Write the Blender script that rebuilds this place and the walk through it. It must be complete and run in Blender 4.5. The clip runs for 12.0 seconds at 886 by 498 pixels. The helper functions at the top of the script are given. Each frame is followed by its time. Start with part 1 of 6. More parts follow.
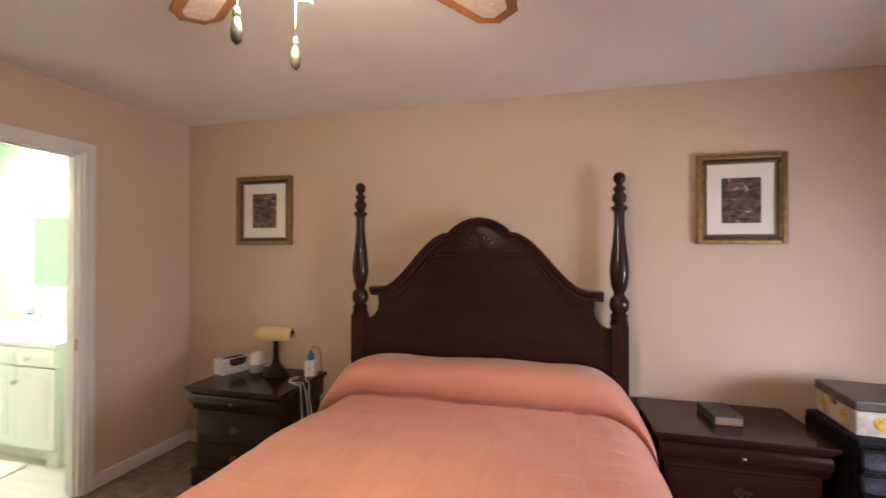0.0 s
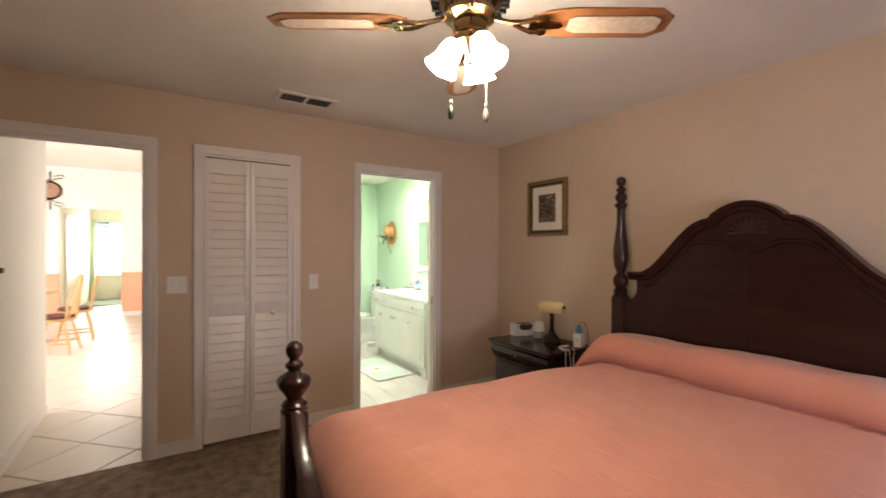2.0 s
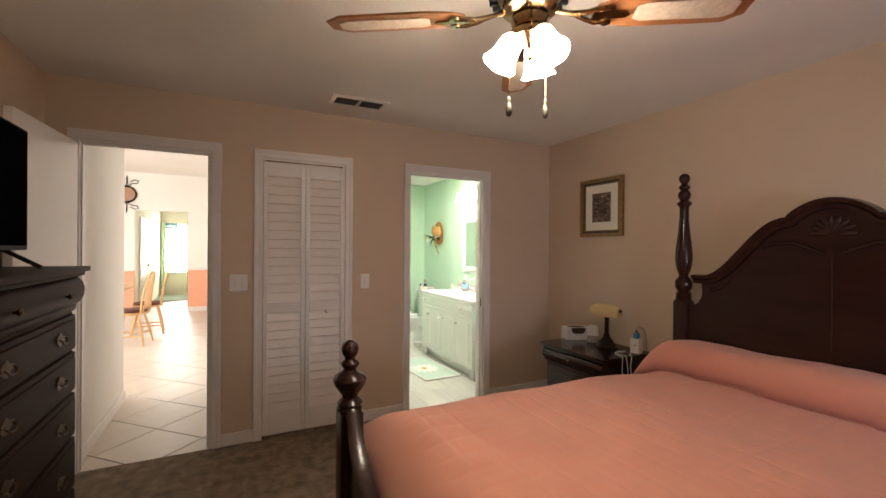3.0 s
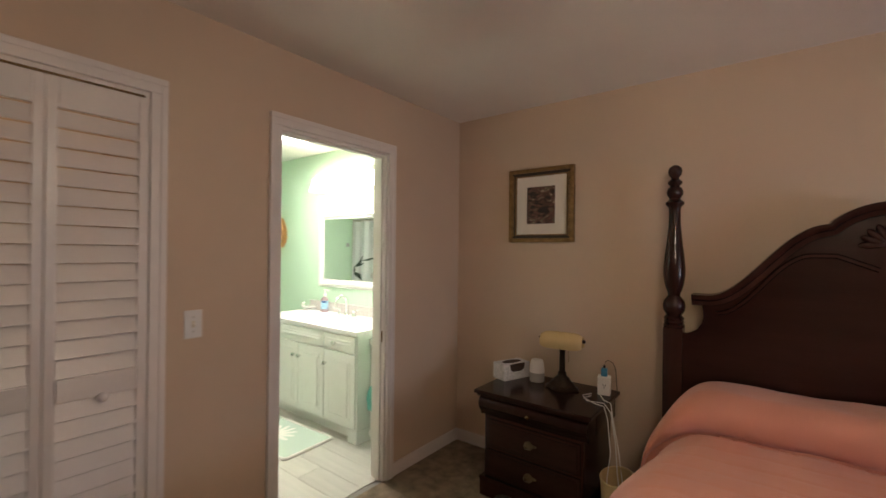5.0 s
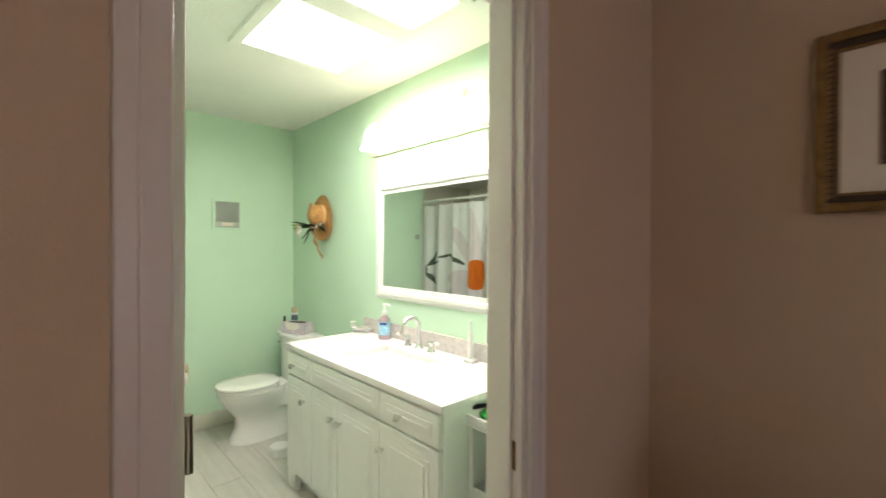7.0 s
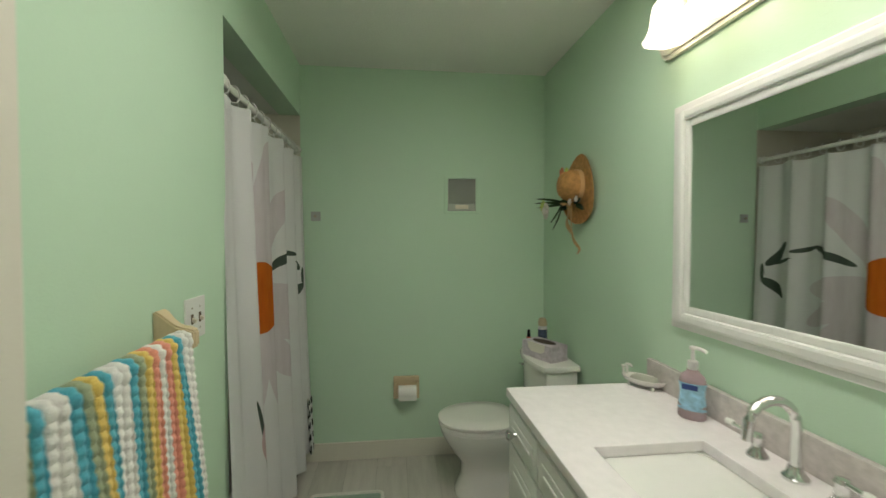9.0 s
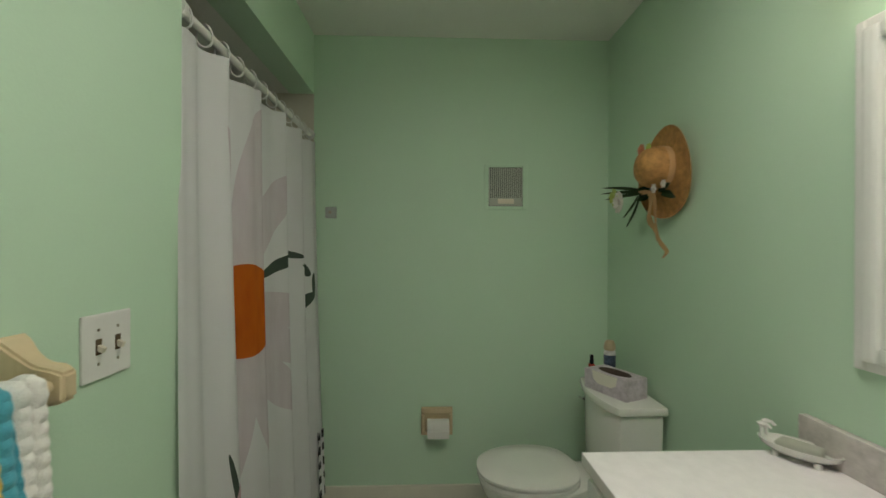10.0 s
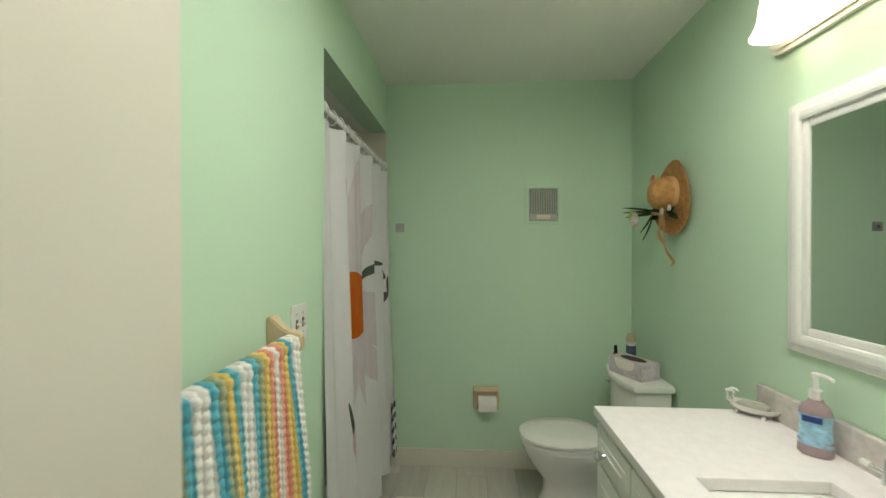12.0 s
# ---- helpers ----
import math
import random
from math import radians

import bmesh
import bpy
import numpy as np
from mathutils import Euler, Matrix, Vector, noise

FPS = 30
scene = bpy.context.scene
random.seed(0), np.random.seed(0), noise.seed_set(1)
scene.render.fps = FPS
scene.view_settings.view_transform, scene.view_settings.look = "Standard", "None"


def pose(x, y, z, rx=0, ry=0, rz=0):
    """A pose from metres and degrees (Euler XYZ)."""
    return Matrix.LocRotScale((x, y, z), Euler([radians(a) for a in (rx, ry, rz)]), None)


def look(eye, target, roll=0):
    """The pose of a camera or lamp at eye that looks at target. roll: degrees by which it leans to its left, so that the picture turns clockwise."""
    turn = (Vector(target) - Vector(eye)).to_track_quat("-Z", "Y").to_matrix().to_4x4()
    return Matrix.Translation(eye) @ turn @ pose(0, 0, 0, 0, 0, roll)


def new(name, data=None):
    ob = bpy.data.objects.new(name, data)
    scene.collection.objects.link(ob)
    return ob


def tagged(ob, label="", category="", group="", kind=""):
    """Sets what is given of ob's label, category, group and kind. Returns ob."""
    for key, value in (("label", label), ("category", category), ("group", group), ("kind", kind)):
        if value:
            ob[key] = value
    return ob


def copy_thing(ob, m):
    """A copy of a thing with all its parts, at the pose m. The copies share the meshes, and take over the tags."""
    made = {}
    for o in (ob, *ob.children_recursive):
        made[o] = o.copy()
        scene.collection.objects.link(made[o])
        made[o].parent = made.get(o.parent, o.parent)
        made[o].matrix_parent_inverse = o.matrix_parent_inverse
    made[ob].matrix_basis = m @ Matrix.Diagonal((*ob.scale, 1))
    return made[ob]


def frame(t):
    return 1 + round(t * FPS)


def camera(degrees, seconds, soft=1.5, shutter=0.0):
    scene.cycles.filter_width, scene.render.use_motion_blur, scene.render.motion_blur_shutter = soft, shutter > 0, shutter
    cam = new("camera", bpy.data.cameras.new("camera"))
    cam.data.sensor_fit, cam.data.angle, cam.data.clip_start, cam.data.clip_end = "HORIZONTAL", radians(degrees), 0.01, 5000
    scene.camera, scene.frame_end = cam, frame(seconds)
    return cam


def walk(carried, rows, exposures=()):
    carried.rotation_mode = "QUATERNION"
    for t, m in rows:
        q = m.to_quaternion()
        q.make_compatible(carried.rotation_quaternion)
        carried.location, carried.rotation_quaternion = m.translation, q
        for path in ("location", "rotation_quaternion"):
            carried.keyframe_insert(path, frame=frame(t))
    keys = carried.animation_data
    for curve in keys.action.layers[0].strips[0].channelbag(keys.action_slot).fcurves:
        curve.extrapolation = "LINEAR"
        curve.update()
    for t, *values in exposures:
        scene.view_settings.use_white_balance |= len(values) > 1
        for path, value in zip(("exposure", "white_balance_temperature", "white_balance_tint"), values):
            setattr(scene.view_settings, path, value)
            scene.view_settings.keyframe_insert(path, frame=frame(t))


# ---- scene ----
cam = camera(92.7, 12.0, shutter=0.4)
EXPOSURES = [(0.0, 0.80), (0.5, 0.82), (1.0, 0.74), (1.5, 0.62), (2.5, 0.3), (4.5, 0.0), (5.5, 0.02), (6.5, -0.2), (7.5, -0.52), (9.5, -1.85), (10.5, -1.9), (11.0, -1.72), (12.0, -1.33)]
PATH = [
    (0, (0.555, 0.456, 1.454), (0.053, 2.392, 1.465), 0.1),
    (0.5, (0.812, 0.389, 1.45), (-0.108, 2.164, 1.456), 0.1),
    (1, (1.006, 0.359, 1.423), (-0.253, 1.912, 1.427), 0.2),
    (1.5, (1.132, 0.328, 1.394), (-0.383, 1.635, 1.395), 0.2),
    (2, (1.195, 0.299, 1.387), (-0.489, 1.378, 1.383), 0.2),
    (2.5, (1.231, 0.27, 1.388), (-0.564, 1.151, 1.384), 0.3),
    (4.5, (0.193, 0.395, 1.405), (-1.316, 1.709, 1.408), 0.7),
    (5, (-0.262, 0.483, 1.437), (-1.487, 2.064, 1.444), 0.6),
    (5.5, (-0.683, 0.672, 1.432), (-1.684, 2.404, 1.442), 0.6),
    (6, (-1.015, 0.897, 1.452), (-2.004, 2.635, 1.461), 0.3),
    (6.5, (-1.323, 1.203, 1.42), (-2.472, 2.839, 1.428), 0.5),
    (7, (-1.553, 1.51, 1.401), (-3.007, 2.883, 1.388), 0.3),
    (7.5, (-1.786, 1.718, 1.411), (-3.492, 2.76, 1.359), 0.4),
    (9.5, (-2.759, 2.176, 1.343), (-4.755, 2.298, 1.316), -0.0),
    (10, (-2.98, 2.167, 1.323), (-4.979, 2.235, 1.319), 0.2),
    (10.5, (-3.082, 2.205, 1.336), (-5.079, 2.107, 1.316), 0.0),
    (11, (-2.955, 2.182, 1.359), (-4.95, 2.049, 1.333), 0.2),
    (11.5, (-2.748, 2.138, 1.382), (-4.743, 1.996, 1.36), -0.0),
    (12, (-2.497, 2.108, 1.382), (-4.493, 1.983, 1.371), -0.0),
]
walk(cam, [(t, look(eye, target, roll)) for t, eye, target, roll in PATH], EXPOSURES)

# ---- world and light ----
world = bpy.data.worlds.new("world")
scene.world = world
world.use_nodes = True
wn = world.node_tree.nodes
sky = wn.new("ShaderNodeTexSky")
sky.sky_type, sky.sun_disc = "NISHITA", False
sky.sun_elevation, sky.sun_rotation = radians(40), radians(150)
wn["Background"].inputs["Strength"].default_value = 0.12
world.node_tree.links.new(sky.outputs[0], wn["Background"].inputs["Color"])


def lamp(name, kind, m, energy, color, size=1.0, size_y=None, angle=0.01):
    data = bpy.data.lights.new(name, kind)
    data.energy, data.color = energy, color
    if kind == "AREA":
        data.shape, data.size, data.size_y = "RECTANGLE", size, size_y or size
    elif kind == "SUN":
        data.angle = angle
    else:
        data.shadow_soft_size = size
    ob = new(name, data)
    ob.matrix_world = m
    return ob


FAN_GLOW, BATH_GLOW, PANEL_GLOW = 78.0, 10.0, 10.0
lamp("sun", "SUN", look((-6, -20, 26), (0, 0, 0)), 3.0, (1, 0.94, 0.85))
win_light = lamp("bedroom_window_light", "AREA", look((2.70, 1.72, 1.05), (0.6, 2.85, 0.90)), 8.0, (0.80, 0.80, 1.0), 0.7, 0.45)
win_light.data.spread = radians(115)
lamp("dining_window_light", "AREA", look((-5.2, -4.95, 1.3), (-5.2, 0, 1.3)), 290, (1, 0.96, 0.90), 3.4, 2.1)
for px, pw in ((-3.482, 0.47), (-2.923, 0.23)):
    panel_light = lamp("diffuser_light", "AREA", look((px, 2.470, 2.392), (px, 2.470, 0)), 39 * pw, (1, 0.955, 0.86), 0.5, pw)
    panel_light.data.spread = radians(170)
lamp("far_window_light", "AREA", look((-12.9, -1.1, 1.4), (-9, -1.0, 1.2)), 45, (1, 0.98, 0.94), 0.6, 1.4)


# ---- materials ----
def nodes_of(name):
    m = bpy.data.materials.new(name)
    m.use_nodes = True
    nt = m.node_tree
    return m, nt, nt.nodes["Principled BSDF"]


def mat(name, color, rough=0.6, metal=0.0, vary=0.12, scale=6.0, fine=120.0, bump=0.05, stretch=(1, 1, 1), rand=0.0, spec=0.5, coat=0.0, dist=0.002):
    """A surface with two scales of colour variation and a fine relief."""
    m, nt, b = nodes_of(name)
    n, l = nt.nodes, nt.links
    tc, mp = n.new("ShaderNodeTexCoord"), n.new("ShaderNodeMapping")
    mp.inputs["Scale"].default_value = stretch
    l.new(tc.outputs["Object"], mp.inputs[0])
    big, small = n.new("ShaderNodeTexNoise"), n.new("ShaderNodeTexNoise")
    for t, s, d in ((big, scale, 3), (small, fine, 2)):
        t.inputs["Scale"].default_value, t.inputs["Detail"].default_value = s, d
        l.new(mp.outputs[0], t.inputs["Vector"])
    add = n.new("ShaderNodeMath")
    add.operation = "MULTIPLY_ADD"
    add.inputs[1].default_value = 0.4
    l.new(small.outputs[0], add.inputs[0])
    l.new(big.outputs[0], add.inputs[2])
    src = add.outputs[0]
    if rand:
        info, more = n.new("ShaderNodeObjectInfo"), n.new("ShaderNodeMath")
        more.operation = "MULTIPLY_ADD"
        more.inputs[1].default_value = rand
        l.new(info.outputs["Random"], more.inputs[0])
        l.new(src, more.inputs[2])
        src = more.outputs[0]
    ramp = n.new("ShaderNodeMapRange")
    ramp.inputs[1].default_value, ramp.inputs[2].default_value = 0.4, 1.0 + rand
    l.new(src, ramp.inputs[0])
    mix = n.new("ShaderNodeMix")
    mix.data_type = "RGBA"
    mix.inputs[6].default_value = (*[c * (1 - vary) for c in color], 1)
    mix.inputs[7].default_value = (*[min(1, c * (1 + vary)) for c in color], 1)
    l.new(ramp.outputs[0], mix.inputs[0])
    l.new(mix.outputs[2], b.inputs["Base Color"])
    b.inputs["Roughness"].default_value, b.inputs["Metallic"].default_value = rough, metal
    b.inputs["Specular IOR Level"].default_value = spec
    b.inputs["Coat Weight"].default_value, b.inputs["Coat Roughness"].default_value = coat, 0.15
    if bump:
        bp = n.new("ShaderNodeBump")
        bp.inputs["Strength"].default_value, bp.inputs["Distance"].default_value = min(1, bump * 4), dist
        l.new(small.outputs[0], bp.inputs["Height"])
        l.new(bp.outputs[0], b.inputs["Normal"])
    return m


def glow(name, color, strength):
    m, nt, b = nodes_of(name)
    b.inputs["Base Color"].default_value = (0.85, 0.85, 0.85, 1)
    b.inputs["Emission Color"].default_value, b.inputs["Emission Strength"].default_value = (*color, 1), strength
    return m


def clear(name, color, rough=0.0):
    m, nt, b = nodes_of(name)
    b.inputs["Base Color"].default_value = (*color, 1)
    b.inputs["Transmission Weight"].default_value, b.inputs["Roughness"].default_value, b.inputs["IOR"].default_value = 1, rough, 1.4
    return m


def ramp_mat(name, color_fn):
    m, nt, b = nodes_of(name)
    color_fn(nt, b)
    return m


TAN = mat("tan_wall_paint", (0.61, 0.472, 0.352), 0.75, vary=0.04, scale=1.5, fine=220, bump=0.06)
CEIL = mat("ceiling_texture", (0.80, 0.76, 0.71), 0.9, vary=0.05, scale=2, fine=130, bump=0.12, dist=0.004)
MINT = mat("mint_wall_paint", (0.56, 0.74, 0.565), 0.6, vary=0.03, scale=1.5, fine=200, bump=0.05)
BATHCEIL = mat("bath_ceiling_texture", (0.83, 0.83, 0.78), 0.9, vary=0.04, scale=2, fine=130, bump=0.12, dist=0.004)
WHITE = mat("white_trim_paint", (0.76, 0.71, 0.68), 0.35, vary=0.04, scale=4, fine=60, bump=0.01)
HALLWHITE = mat("white_wall_paint", (0.80, 0.76, 0.71), 0.7, vary=0.03, scale=1.5, fine=150, bump=0.06)
ORANGE = mat("orange_wall_paint", (0.80, 0.38, 0.24), 0.7, vary=0.03, fine=150, bump=0.04)
CARPET = mat("brown_carpet", (0.27, 0.205, 0.145), 0.95, vary=0.5, scale=13, fine=260, bump=0.25, dist=0.01, spec=0.1)
GREENCARPET = mat("grey_green_carpet", (0.22, 0.24, 0.18), 0.95, vary=0.2, scale=9, fine=260, bump=0.2, spec=0.1)
TILE = mat("cream_floor_tile", (0.60, 0.52, 0.44), 0.45, vary=0.08, scale=5, fine=50, bump=0.01, rand=0.25)
GROUT = mat("brown_grout", (0.20, 0.14, 0.10), 0.9, vary=0.15)
PLANK = mat("pale_grey_vinyl_plank", (0.56, 0.53, 0.48), 0.42, vary=0.2, scale=7, fine=40, bump=0.03, stretch=(0.35, 4, 1), rand=0.5)
PLANKGAP = mat("plank_gap", (0.24, 0.22, 0.20), 0.8)
CHERRY = mat("dark_cherry_wood", (0.030, 0.0108, 0.0078), 0.23, vary=0.25, scale=3, fine=45, bump=0.01, stretch=(6, 6, 0.7), coat=0.0, spec=0.35)
CHERRYH = mat("dark_cherry_wood_grain_across", (0.026, 0.0096, 0.0070), 0.2, vary=0.2, scale=3, fine=45, bump=0.01, stretch=(0.7, 6, 6), coat=0.0, spec=0.35)
# the cherry again, its colour darkened and sheen removed to keep the chest dim
CHEST = mat("dim_cherry_wood", (0.022, 0.011, 0.009), 0.45, vary=0.25, scale=3, fine=45, bump=0.01, stretch=(0.7, 6, 6), spec=0.05)
OAK = mat("light_oak", (0.62, 0.36, 0.15), 0.4, vary=0.2, scale=6, fine=60, bump=0.02, stretch=(4, 4, 0.6))
FANOAK = mat("fan_oak_frame", (0.30, 0.125, 0.045), 0.4, vary=0.3, scale=8, fine=70, bump=0.02, stretch=(1, 1, 1))
CANE = mat("woven_cane_panel", (0.62, 0.52, 0.42), 0.6, vary=0.2, scale=60, fine=300, bump=0.15)
BRASS = mat("antique_brass", (0.26, 0.17, 0.085), 0.2, 1.0, vary=0.25, scale=20, fine=90, bump=0.02)
# a darker, rougher brass for the drawer pulls
DARKBRASS = mat("dark_brass_pull", (0.10, 0.062, 0.034), 0.42, 0.8, vary=0.3, scale=20, fine=90, bump=0.02)
GOLD = mat("gilded_frame", (0.26, 0.16, 0.065), 0.38, 0.7, vary=0.35, scale=30, fine=200, bump=0.12)
FRAMEDARK = mat("dark_frame_liner", (0.035, 0.022, 0.012), 0.4, vary=0.3)
MATBOARD = mat("cream_mat_board", (0.80, 0.76, 0.68), 0.8, vary=0.03, fine=300, bump=0.03)
CHROME = mat("chrome", (0.72, 0.72, 0.72), 0.12, 1.0, vary=0.05, bump=0)
NICKEL = mat("satin_nickel", (0.42, 0.37, 0.31), 0.3, 1.0, vary=0.1, bump=0)
PORCELAIN = mat("white_porcelain", (0.80, 0.79, 0.75), 0.12, vary=0.02, bump=0, coat=0.3)
CERAMIC = mat("beige_ceramic", (0.66, 0.53, 0.34), 0.25, vary=0.05, bump=0)
CABINET = mat("white_thermofoil", (0.80, 0.80, 0.77), 0.35, vary=0.03, scale=3, fine=50, bump=0.01)
QUARTZ = mat("white_quartz_top", (0.89, 0.85, 0.86), 0.2, vary=0.05, scale=30, fine=200, bump=0)
SPLASH = mat("grey_white_stone", (0.62, 0.57, 0.55), 0.25, vary=0.18, scale=40, fine=200, bump=0)
BLACK = mat("black_plastic", (0.012, 0.012, 0.013), 0.5, vary=0.2, bump=0.02, spec=0.06)
SCREEN = mat("tv_screen", (0.003, 0.003, 0.004), 0.4, vary=0.1, bump=0, spec=0.0)
PLASTIC = mat("white_plastic", (0.78, 0.76, 0.74), 0.35, vary=0.03, bump=0)
IVORY = mat("ivory_plastic", (0.72, 0.66, 0.54), 0.35, vary=0.03, bump=0)
GREYFAB = mat("grey_fabric", (0.34, 0.33, 0.32), 0.9, vary=0.1, fine=400, bump=0.1)
BLUE = mat("blue_plastic", (0.03, 0.24, 0.46), 0.35, vary=0.05, bump=0)
TEAL = mat("teal_cloth", (0.20, 0.58, 0.55), 0.9, vary=0.1, fine=300, bump=0.15)
STRAW = mat("woven_straw", (0.50, 0.26, 0.085), 0.75, vary=0.35, scale=40, fine=260, bump=0.3, dist=0.004)
RIBBON = mat("tan_ribbon", (0.60, 0.36, 0.17), 0.6, vary=0.1, fine=200, bump=0.05)
LEAF = mat("silk_leaf_green", (0.045, 0.085, 0.03), 0.6, vary=0.4, scale=30, fine=90)
PETAL = mat("white_petal", (0.78, 0.74, 0.68), 0.7, vary=0.08, scale=30)
LIME = mat("lime_petal", (0.50, 0.60, 0.16), 0.7, vary=0.15, scale=30)
PINK = mat("coral_petal", (0.65, 0.25, 0.14), 0.7, vary=0.15, scale=30)
WICKER = mat("tan_wicker", (0.46, 0.30, 0.15), 0.7, vary=0.3, scale=40, fine=150, bump=0.3)
LAMPGLASS = mat("cream_glass_shade", (0.62, 0.46, 0.22), 0.25, vary=0.05, bump=0)
MIRROR, _nt, _b = nodes_of("mirror_silver")
_b.inputs["Base Color"].default_value, _b.inputs["Metallic"].default_value, _b.inputs["Roughness"].default_value = (0.86, 0.88, 0.87, 1), 1, 0.0
GLASS = clear("window_glass", (1, 1, 1))
SMOKE = clear("smoky_clear_plastic", (0.62, 0.66, 0.76), 0.25)
FANSHADE = glow("lit_frosted_glass", (1, 0.84, 0.65), FAN_GLOW)
BATHSHADE = glow("lit_vanity_glass", (1, 0.87, 0.65), BATH_GLOW)
PANEL = glow("lit_ceiling_diffuser", (1, 0.95, 0.95), PANEL_GLOW)
DAYLIGHT = glow("daylight_backdrop", (0.94, 1, 1), 9.0)


# ---- building helpers ----
def box(x0, y0, z0, x1, y1, z1, bevel=0.0, seg=2):
    bm = bmesh.new()
    bmesh.ops.create_cube(bm, size=1)
    bmesh.ops.transform(bm, matrix=Matrix.LocRotScale(((x0 + x1) / 2, (y0 + y1) / 2, (z0 + z1) / 2), None, (abs(x1 - x0), abs(y1 - y0), abs(z1 - z0))), verts=bm.verts)
    if bevel:
        bmesh.ops.bevel(bm, geom=bm.edges[:], offset=bevel, segments=seg, affect="EDGES", profile=0.6)
    return bm


def merge(*bms):
    out = bmesh.new()
    for b in bms:
        me = bpy.data.meshes.new("tmp")
        b.to_mesh(me)
        out.from_mesh(me)
        bpy.data.meshes.remove(me)
        b.free()
    return out


def moved(bm, m):
    bmesh.ops.transform(bm, matrix=m, verts=bm.verts)
    return bm


def lathe(profile, seg=24, caps=True):
    """Turned round z, from rows of radius and height."""
    bm = bmesh.new()
    rings = []
    for r, z in profile:
        rings.append([bm.verts.new((r * math.cos(2 * math.pi * k / seg), r * math.sin(2 * math.pi * k / seg), z)) for k in range(seg)])
    for a, b in zip(rings, rings[1:]):
        for k in range(seg):
            bm.faces.new((a[k], a[(k + 1) % seg], b[(k + 1) % seg], b[k]))
    if caps:
        bm.faces.new(rings[0][::-1])
        bm.faces.new(rings[-1])
    bmesh.ops.recalc_face_normals(bm, faces=bm.faces)
    return bm


def tube(path, r, seg=8):
    """A round bar along points; r may be a list."""
    bm = bmesh.new()
    pts = [Vector(p) for p in path]
    rs = r if isinstance(r, (list, tuple)) else [r] * len(pts)
    rings = []
    for i, p in enumerate(pts):
        d = (pts[min(i + 1, len(pts) - 1)] - pts[max(i - 1, 0)]).normalized()
        up = Vector((0, 0, 1)) if abs(d.z) < 0.95 else Vector((1, 0, 0))
        a = d.cross(up).normalized()
        b = d.cross(a)
        rings.append([bm.verts.new(p + rs[i] * (math.cos(2 * math.pi * k / seg) * a + math.sin(2 * math.pi * k / seg) * b)) for k in range(seg)])
    for a, b in zip(rings, rings[1:]):
        for k in range(seg):
            bm.faces.new((a[k], a[(k + 1) % seg], b[(k + 1) % seg], b[k]))
    bm.faces.new(rings[0][::-1])
    bm.faces.new(rings[-1])
    bmesh.ops.recalc_face_normals(bm, faces=bm.faces)
    return bm


def slab(outline, depth, axis="y", at=0.0, bevel=0.0):
    """An outline in x and z (axis y) or x and y (axis z), given thickness."""
    bm = bmesh.new()
    if axis == "y":
        vs = [bm.verts.new((u, at, v)) for u, v in outline]
        d = Vector((0, depth, 0))
    else:
        vs = [bm.verts.new((u, v, at)) for u, v in outline]
        d = Vector((0, 0, depth))
    face = bm.faces.new(vs)
    ext = bmesh.ops.extrude_face_region(bm, geom=[face])
    bmesh.ops.translate(bm, vec=d, verts=[v for v in ext["geom"] if isinstance(v, bmesh.types.BMVert)])
    bmesh.ops.recalc_face_normals(bm, faces=bm.faces)
    if bevel:
        sharp = [e for e in bm.edges if len(e.link_faces) == 2 and e.calc_face_angle(0) > 1.2]
        bmesh.ops.bevel(bm, geom=sharp, offset=bevel, segments=2, affect="EDGES", profile=0.6)
    return bm


def strip(path, section):
    """A moulding in the x-z plane: section rows are (out along the path's normal, y)."""
    bm = bmesh.new()
    pts = [Vector((x, 0, z)) for x, z in path]
    rings = []
    for i, p in enumerate(pts):
        d = (pts[min(i + 1, len(pts) - 1)] - pts[max(i - 1, 0)]).normalized()
        nrm = Vector((-d.z, 0, d.x))
        rings.append([bm.verts.new(p + nrm * o + Vector((0, y, 0))) for o, y in section])
    k = len(section)
    for a, b in zip(rings, rings[1:]):
        for j in range(k):
            bm.faces.new((a[j], a[(j + 1) % k], b[(j + 1) % k], b[j]))
    bm.faces.new(rings[0][::-1])
    bm.faces.new(rings[-1])
    bmesh.ops.recalc_face_normals(bm, faces=bm.faces)
    return bm


def sheet(nu, nv, fn):
    bm = bmesh.new()
    grid = [[bm.verts.new(fn(i / nu, j / nv)) for j in range(nv + 1)] for i in range(nu + 1)]
    for i in range(nu):
        for j in range(nv):
            bm.faces.new((grid[i][j], grid[i + 1][j], grid[i + 1][j + 1], grid[i][j + 1]))
    bmesh.ops.recalc_face_normals(bm, faces=bm.faces)
    return bm


def part(name, bm, material, parent=None, label="", smooth=False):
    me = bpy.data.meshes.new(name)
    for f in bm.faces:
        f.smooth = smooth
    bm.to_mesh(me)
    bm.free()
    me.materials.append(material)
    if smooth:
        me.set_sharp_from_angle(angle=radians(40))
    ob = new(name, me)
    ob.parent = parent
    return tagged(ob, label)


def thing(name, loc, label, category, group="", turn=0.0):
    ob = new(name)
    ob.matrix_world = pose(*loc, 0, 0, turn)
    ob.empty_display_size = 0.1
    return tagged(ob, label, category, group)


def structure(name, bm, material, label="", category=""):
    return tagged(part(name, bm, material), label or name.replace("_", " "), category or name.split("_")[0], kind="structure")


